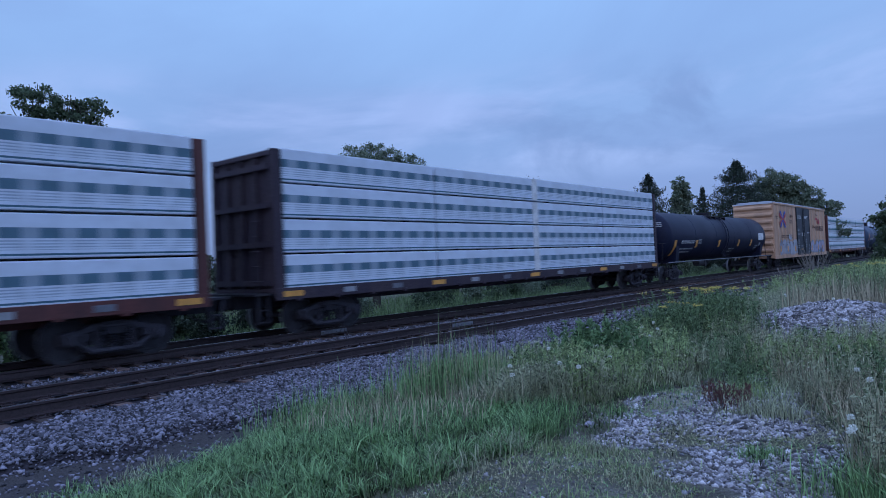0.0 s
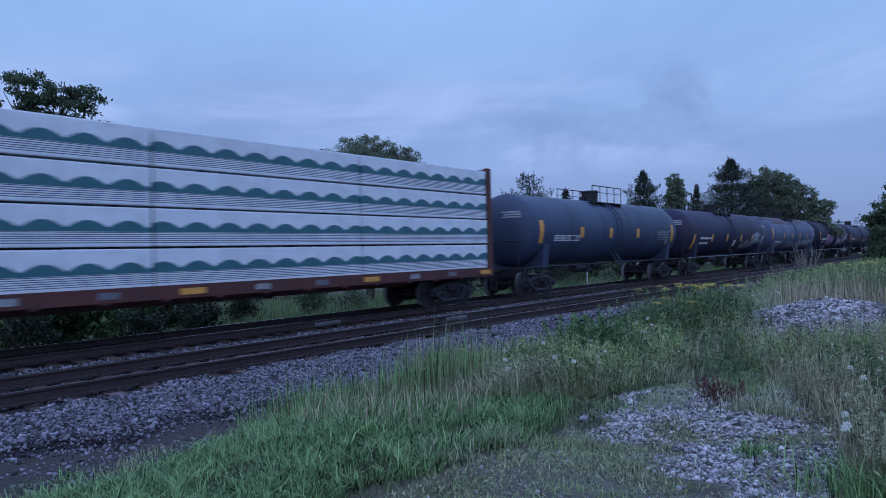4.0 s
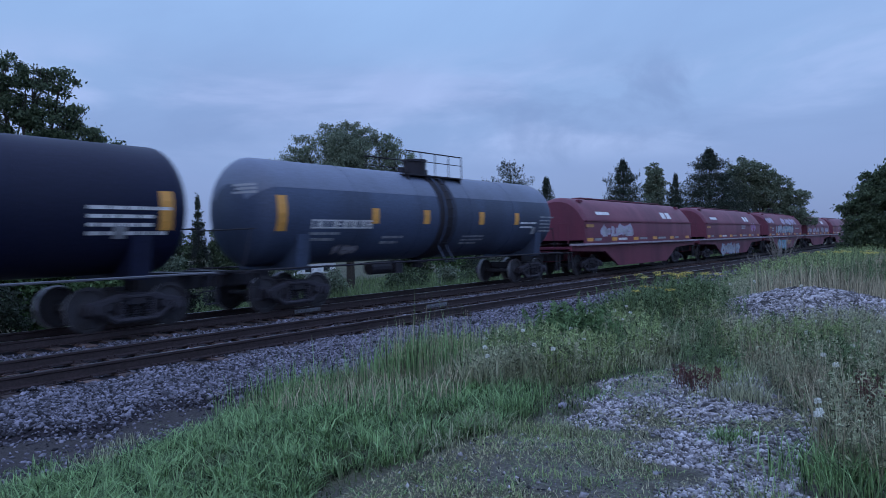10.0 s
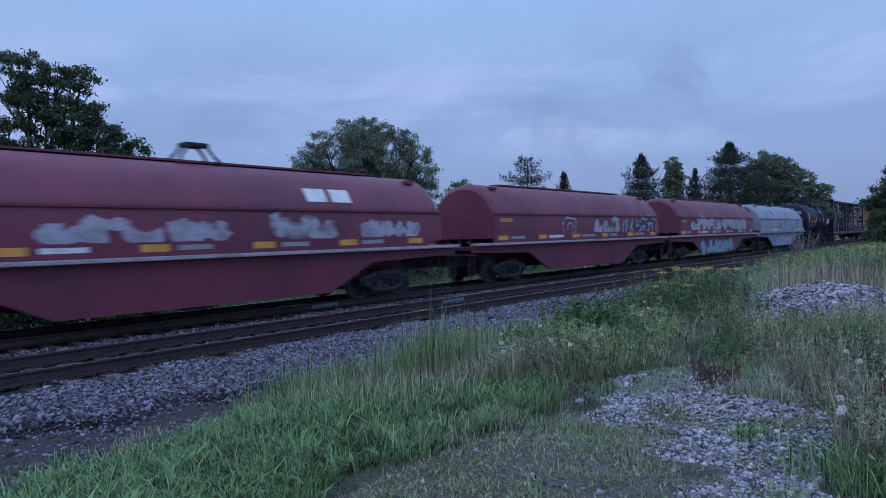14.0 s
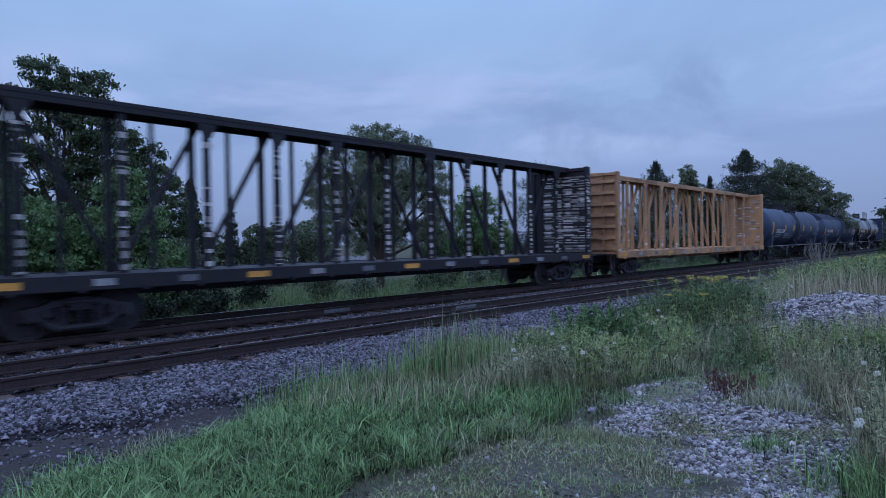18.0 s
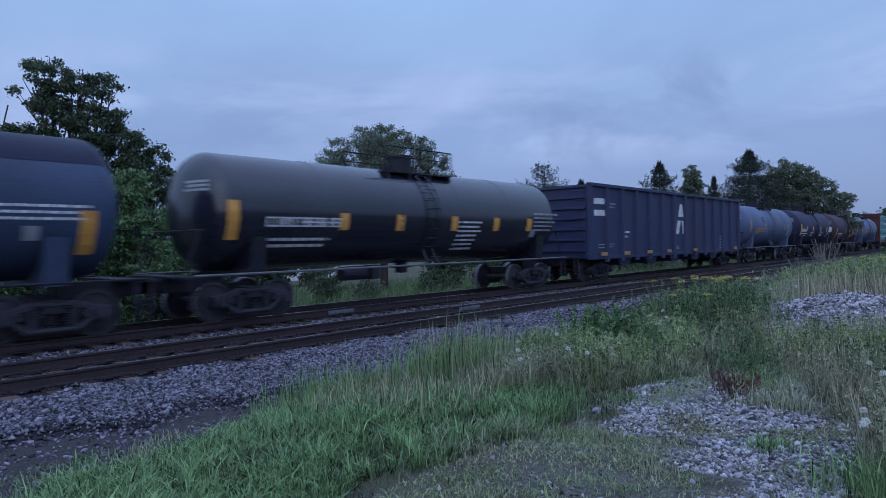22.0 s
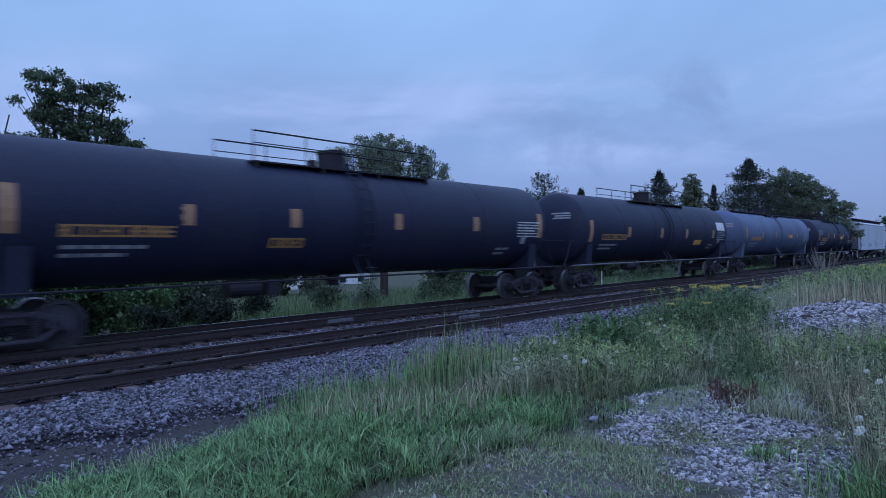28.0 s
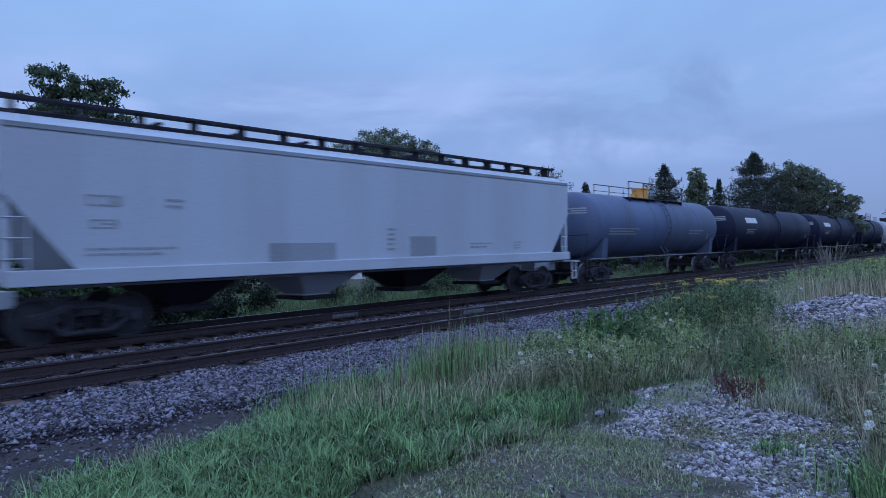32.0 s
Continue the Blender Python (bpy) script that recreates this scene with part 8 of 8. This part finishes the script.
add(coil_car("coil_car", 308.5, 325.8, M["red"], "oxide red coil car with a white piece and blue belly", 18,
             graf=((311.6, 322.6, 2.1, 0.8, "spray_white", "spray_lilac", 8), (313.4, 319.8, 0.7, 0.76, "spray_blue", "spray_teal", 6),),
             marks=((310.1, 310.8, 2.28, 0.14, "orange"),), bracket=False))
add(coil_car("coil_car", 325.8, 341.2, M["coilgrey"], "weathered grey coil car with a blue graffiti piece", 19,
             graf=((331, 336.2, 0.72, 0.62, "spray_white", "spray_blue", 5),),
             marks=((327.73, 328.14, 1.75, 0.14, "orange"),), bracket=True, hood_end=7.05,
             panels=((330.4, 336.8, .72, .78, "spray_sky"), (331.2, 336.4, 1.62, .28, "spray_sky"), (336.6, 340.4, 1.62, .28, "spray_mint"))))
add(tank_car("tank_car", 341.2, 354.4, M["black"], "short black tank car with yellow lettering",
             refl=((343, 2.68, 0.9), (346.22, 2.55, 0.45), (348.09, 2.55, 0.45), (349.87, 2.55, 0.45),),
             marks=((344, 346.25, 2.3, 0.24, 1, "orange"), (344.03, 346.9, 1.93, 0.32, 2, "dull"), (348.4, 349.42, 3.38, 0.36, 3, "white"), (351.88, 353.24, 2.41, 0.5, 0, "white"),), seed=20))
add(centerbeam("centerbeam_car", 354.4, 378.4, 355.15, 377.4, M["steel"], "empty black centerbeam flat car with torn white plastic on its posts", "", 4, 21))
add(centerbeam("centerbeam_car", 378.4, 402, 378.85, 401.95, M["yellow"], "empty faded yellow centerbeam flat car", "", 4, 22, torn=.38, pw=.12))
add(tank_car("tank_car", 402, 419.6, M["navy_tank"], "dark tank car with small pale marks and yellow reflectors",
             refl=((403.36, 2.46, 0.91), (406.83, 2.5, 0.46), (409.37, 2.5, 0.46), (412.69, 2.5, 0.46), (415.33, 2.5, 0.46),),
             marks=((404.42, 406.84, 2.25, 0.24, 1, "white"), (404.57, 406.25, 1.89, 0.32, 2, "dull"), (408.25, 409.53, 1.84, 0.32, 2, "dull"), (412.45, 413.09, 1.76, 0.36, 3, "dull"), (417.7, 418.75, 2.46, 0.36, 3, "dull"),),
             graf=((407.04, 408.03, 1.92, 0.34, "spray_grey", "spray_blue", 3),), seed=23, inset=.34, band=1))
add(tank_car("tank_car", 419.6, 437.3, M["navy_tank"], "dark grey tank car with a dark crown",
             refl=((420.63, 2.09, 0.89), (423.93, 2.3, 0.47), (426.7, 2.3, 0.47), (429.99, 2.3, 0.47), (432.96, 2.3, 0.47), (435.9, 2.08, 0.85),),
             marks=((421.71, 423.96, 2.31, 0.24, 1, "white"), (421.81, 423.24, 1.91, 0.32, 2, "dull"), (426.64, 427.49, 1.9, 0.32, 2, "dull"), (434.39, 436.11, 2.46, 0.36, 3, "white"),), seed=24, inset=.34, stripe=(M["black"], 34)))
add(tank_car("tank_car", 437.3, 453.2, M["gloss"], "glossy black tank car with white lettering",
             refl=((438.19, 2.38, 0.92), (441.52, 2.38, 0.46), (443.65, 2.38, 0.46), (446.1, 2.38, 0.46), (448.34, 2.38, 0.46), (450.37, 2.38, 0.46),),
             marks=((439.26, 441.65, 2.35, 0.24, 1, "white"), (439.21, 441.28, 1.84, 0.32, 2, "white"), (446.5, 447.69, 2, 1, 7, "white"), (450.85, 452.48, 2.49, 0.75, 5, "dull"),), seed=25))
add(gondola_car("gondola", 453.2, 474.3))
add(tank_car("tank_car", 474.3, 487, M["grey_light"], "blue-grey tank car with yellow lettering",
             refl=((475.22, 2.58, 0.87), (478.6, 2.55, 0.42), (480.91, 2.55, 0.42), (483.48, 2.55, 0.42),),
             marks=((476.41, 478.72, 2.31, 0.24, 1, "orange"), (476.52, 477.49, 2.1, 0.1, 1, "orange"), (479.08, 479.42, 2.2, 0.5, 3, "dull"), (484.43, 485.49, 2.46, 0.65, 5, "dull"), (478.13, 478.71, 3.05, 0.4, 1, "navy"),), seed=27, inset=.34, sheet_mat=M["reflect_dull"]))
add(tank_car("tank_car", 487, 500.7, M["rust"], "rusty black tank car with white lettering and plate",
             refl=((488.2, 2.4, 0.9), (490.07, 2.46, 0.43), (492.25, 2.46, 0.43), (495.15, 2.46, 0.43), (497.56, 2.46, 0.43),),
             marks=((488.5, 490.08, 2.35, 0.24, 1, "white"), (488.5, 490.58, 1.99, 0.32, 2, "white"), (491.71, 492.87, 2.04, 0.36, 3, "white"), (495.15, 496.3, 2.01, 0.36, 3, "white"), (498.59, 499.86, 2.45, 0.5, 0, "white"), (497.8, 498.51, 1.89, 0.32, 2, "dull"),), seed=28))
add(tank_car("tank_car", 500.7, 513.6, M["brown_tank"], "brown tank car with yellow plates and white scrawls",
             refl=((501.62, 2.11, 0.92), (505.95, 2.34, 0.46), (507.88, 2.34, 0.46), (509.78, 2.34, 0.46), (512.26, 2.13, 0.89),),
             marks=((502.74, 504.82, 2, 0.32, 2, "white"), (502.73, 504.78, 1.62, 0.32, 2, "dull"), (507.15, 507.72, 1.79, 0.16, 0, "reflect"), (508.77, 509.78, 1.85, 0.28, 0, "reflect"), (509.96, 511.58, 2, 0.5, 4, "dull"), (511.19, 512.53, 2.6, 0.5, 4, "dull"),), seed=29, band=1))
add(tank_car("tank_car", 513.6, 526.2, M["grey_light"], "plain blue-grey tank car with yellow lettering",
             refl=((514.6, 2.5, 0.9), (518.4, 2.5, 0.45), (520.9, 2.5, 0.45), (523, 2.5, 0.45),),
             marks=((515.4, 518.2, 2.3, 0.24, 1, "orange"), (515.4, 517.6, 1.95, 0.32, 2, "dull"),), seed=30, sheet_mat=M["reflect_dull"]))
add(centerbeam("centerbeam_car", 526.2, 549.9, 526.8, 548.9, M["maroon"], "maroon centerbeam flat car loaded with green-wrapped lumber", "green", 4, 31, cuts=(544.8,), ltop=4.72))
add(tank_car("tank_car", 549.9, 570, M["black_dusty"], "black tank car with yellow lettering and long roof rails",
             refl=((551.13, 2.68, 0.91), (554.54, 2.66, 0.46), (557.37, 2.66, 0.46), (561, 2.66, 0.46), (564.63, 2.66, 0.46), (568.47, 2.68, 0.9),),
             marks=((552.18, 554.5, 2.29, 0.24, 1, "orange"), (552.23, 553.88, 1.89, 0.32, 2, "dull"), (556.86, 557.86, 2.05, 0.24, 1, "orange"), (566.18, 566.92, 1.76, 0.32, 2, "dull"), (567.22, 568.6, 2.53, 0.6, 6, "white"),), seed=32, R=1.53, zc=2.7, top="long", sheet_mat=M["reflect_dull"]))
add(tank_car("tank_car", 570, 589.5, M["black_dusty"], "black tank car with pale plates and long roof rails",
             refl=((571.31, 2.53, 0.92), (574.89, 2.53, 0.46), (578.57, 2.53, 0.46), (581.86, 2.53, 0.46), (585.9, 2.53, 0.46),),
             marks=((572.47, 574.88, 2.29, 0.24, 1, "orange"), (572.46, 574.05, 1.87, 0.32, 2, "dull"), (585.66, 586.37, 1.83, 0.32, 2, "dull"), (583.31, 584.36, 2.06, 0.26, 0, "reflect"), (586.69, 587.96, 3, 0.47, 0, "white"), (586.79, 588.17, 2.49, 0.65, 5, "dull"),), seed=33, R=1.53, zc=2.7, top="long", sheet_mat=M["reflect_dull"]))
add(tank_car("tank_car", 589.5, 609.3, M["pale_tank"], "light blue-grey tank car with a dark crown walkway",
             refl=((591.09, 2.68, 0.8), (594.7, 2.58, 0.42), (598, 2.58, 0.42), (601.2, 2.58, 0.42), (604.16, 2.58, 0.42),),
             marks=((592.23, 594.69, 2.31, 0.24, 1, "orange"), (592.23, 594, 1.9, 0.32, 2, "dull"), (601.84, 602.79, 2.5, 0.27, 0, "reflect"), (605.68, 606.28, 1.9, 0.32, 2, "dull"), (606.44, 607.7, 2.44, 0.65, 5, "dull"),), seed=34, walkway=8.6, R=1.53, zc=2.7, top="rails", sheet_mat=M["reflect_dull"]))
add(tank_car("tank_car", 609.3, 628.7, M["black_dusty"], "black tank car with yellow lettering and a yellow plate",
             refl=((610.88, 2.67, 0.9), (614.46, 2.66, 0.47), (617.02, 2.66, 0.47), (619.17, 2.66, 0.47), (621.29, 2.66, 0.47), (623.76, 2.66, 0.47), (627.39, 2.74, 0.84),),
             marks=((611.91, 614.17, 2.3, 0.24, 1, "orange"), (611.9, 614.05, 1.92, 0.32, 2, "dull"), (620, 621, 2.5, 0.28, 0, "reflect"), (620.34, 621.28, 2.25, 0.5, 4, "dull"), (624.04, 625.82, 2.12, 0.32, 2, "white"), (625.25, 625.94, 1.76, 0.32, 2, "dull"), (626.09, 627.34, 2.42, 0.65, 5, "white"), (610.6, 612.4, 2.95, .42, 0, "navy_tank"), (622.4, 624.2, 2.95, .42, 0, "navy_tank"),),
             seed=35, R=1.53, zc=2.7, top="long", sheet_mat=M["reflect_dull"]))
add(hopper_car("hopper_car", 628.7, 649.1))
add(tank_car("tank_car", 649.1, 665.2, M["grey_light"], "blue-grey tank car with a yellow dome",
             marks=((651, 654, 2.3, 0.36, 3, "dull"), (660, 662, 2.3, 0.32, 2, "dull"),), seed=37, top="long", dome=M["reflect"]))
add(tank_car("tank_car", 665.2, 686.2, M["black"], "black tank car with a white nameplate",
             marks=((668.5, 670.8, 3.1, 0.35, 0, "white"), (668.5, 670.5, 2.4, 0.36, 3, "dull"),), seed=38))
add(tank_car("tank_car", 686.2, 704.7, M["black"], "black tank car with a white nameplate",
             marks=((689.3, 691.5, 3.1, 0.35, 0, "white"), (689.3, 691.3, 2.4, 0.36, 3, "dull"),), seed=39))
add(tank_car("tank_car", 704.7, 720.8, M["black"], "plain black tank car far back",
             marks=((707, 709, 2.4, 0.36, 3, "dull"),), seed=40))
add(tank_car("tank_car", 720.8, 737, M["light"], "plain white tank car far back",
             marks=((723, 725, 2.4, 0.36, 3, "dull"),), seed=41))


def motions():
    """The train runs past, gathering a little speed; its wheels turn as they pass."""
    for car, u in CARS:
        walk(car, [(4.0 * i, pose(u - run(4.0 * i), TRACK_CENTRE, 0)) for i in range(9)])
    at = {car.name: u for car, u in CARS}
    step = .03
    for wheel, car, x, local in WHEELSETS:
        place = at[car.name] + x
        first, last = max(0.0, when(place - 15.0) if place > 15.0 else 0.0), min(32.0, when(max(0.0, place + 1.0)))
        if last - first < .1:
            continue
        n = int((last - first) / step)
        rows = [(0.0, 0.0)] if first > .05 else []
        for t in [first + step * i for i in range(n + 1)]:
            rows.append((t, -(run(t) - run(first)) / .462 * 57.2958))
        if rows[-1][0] < 31.95:
            rows.append((32.0, rows[-1][1]))
        walk(wheel, [(t, Matrix.Translation(local) @ pose(0, 0, 0, 0, a % 360.0, 0)) for t, a in rows])


motions()
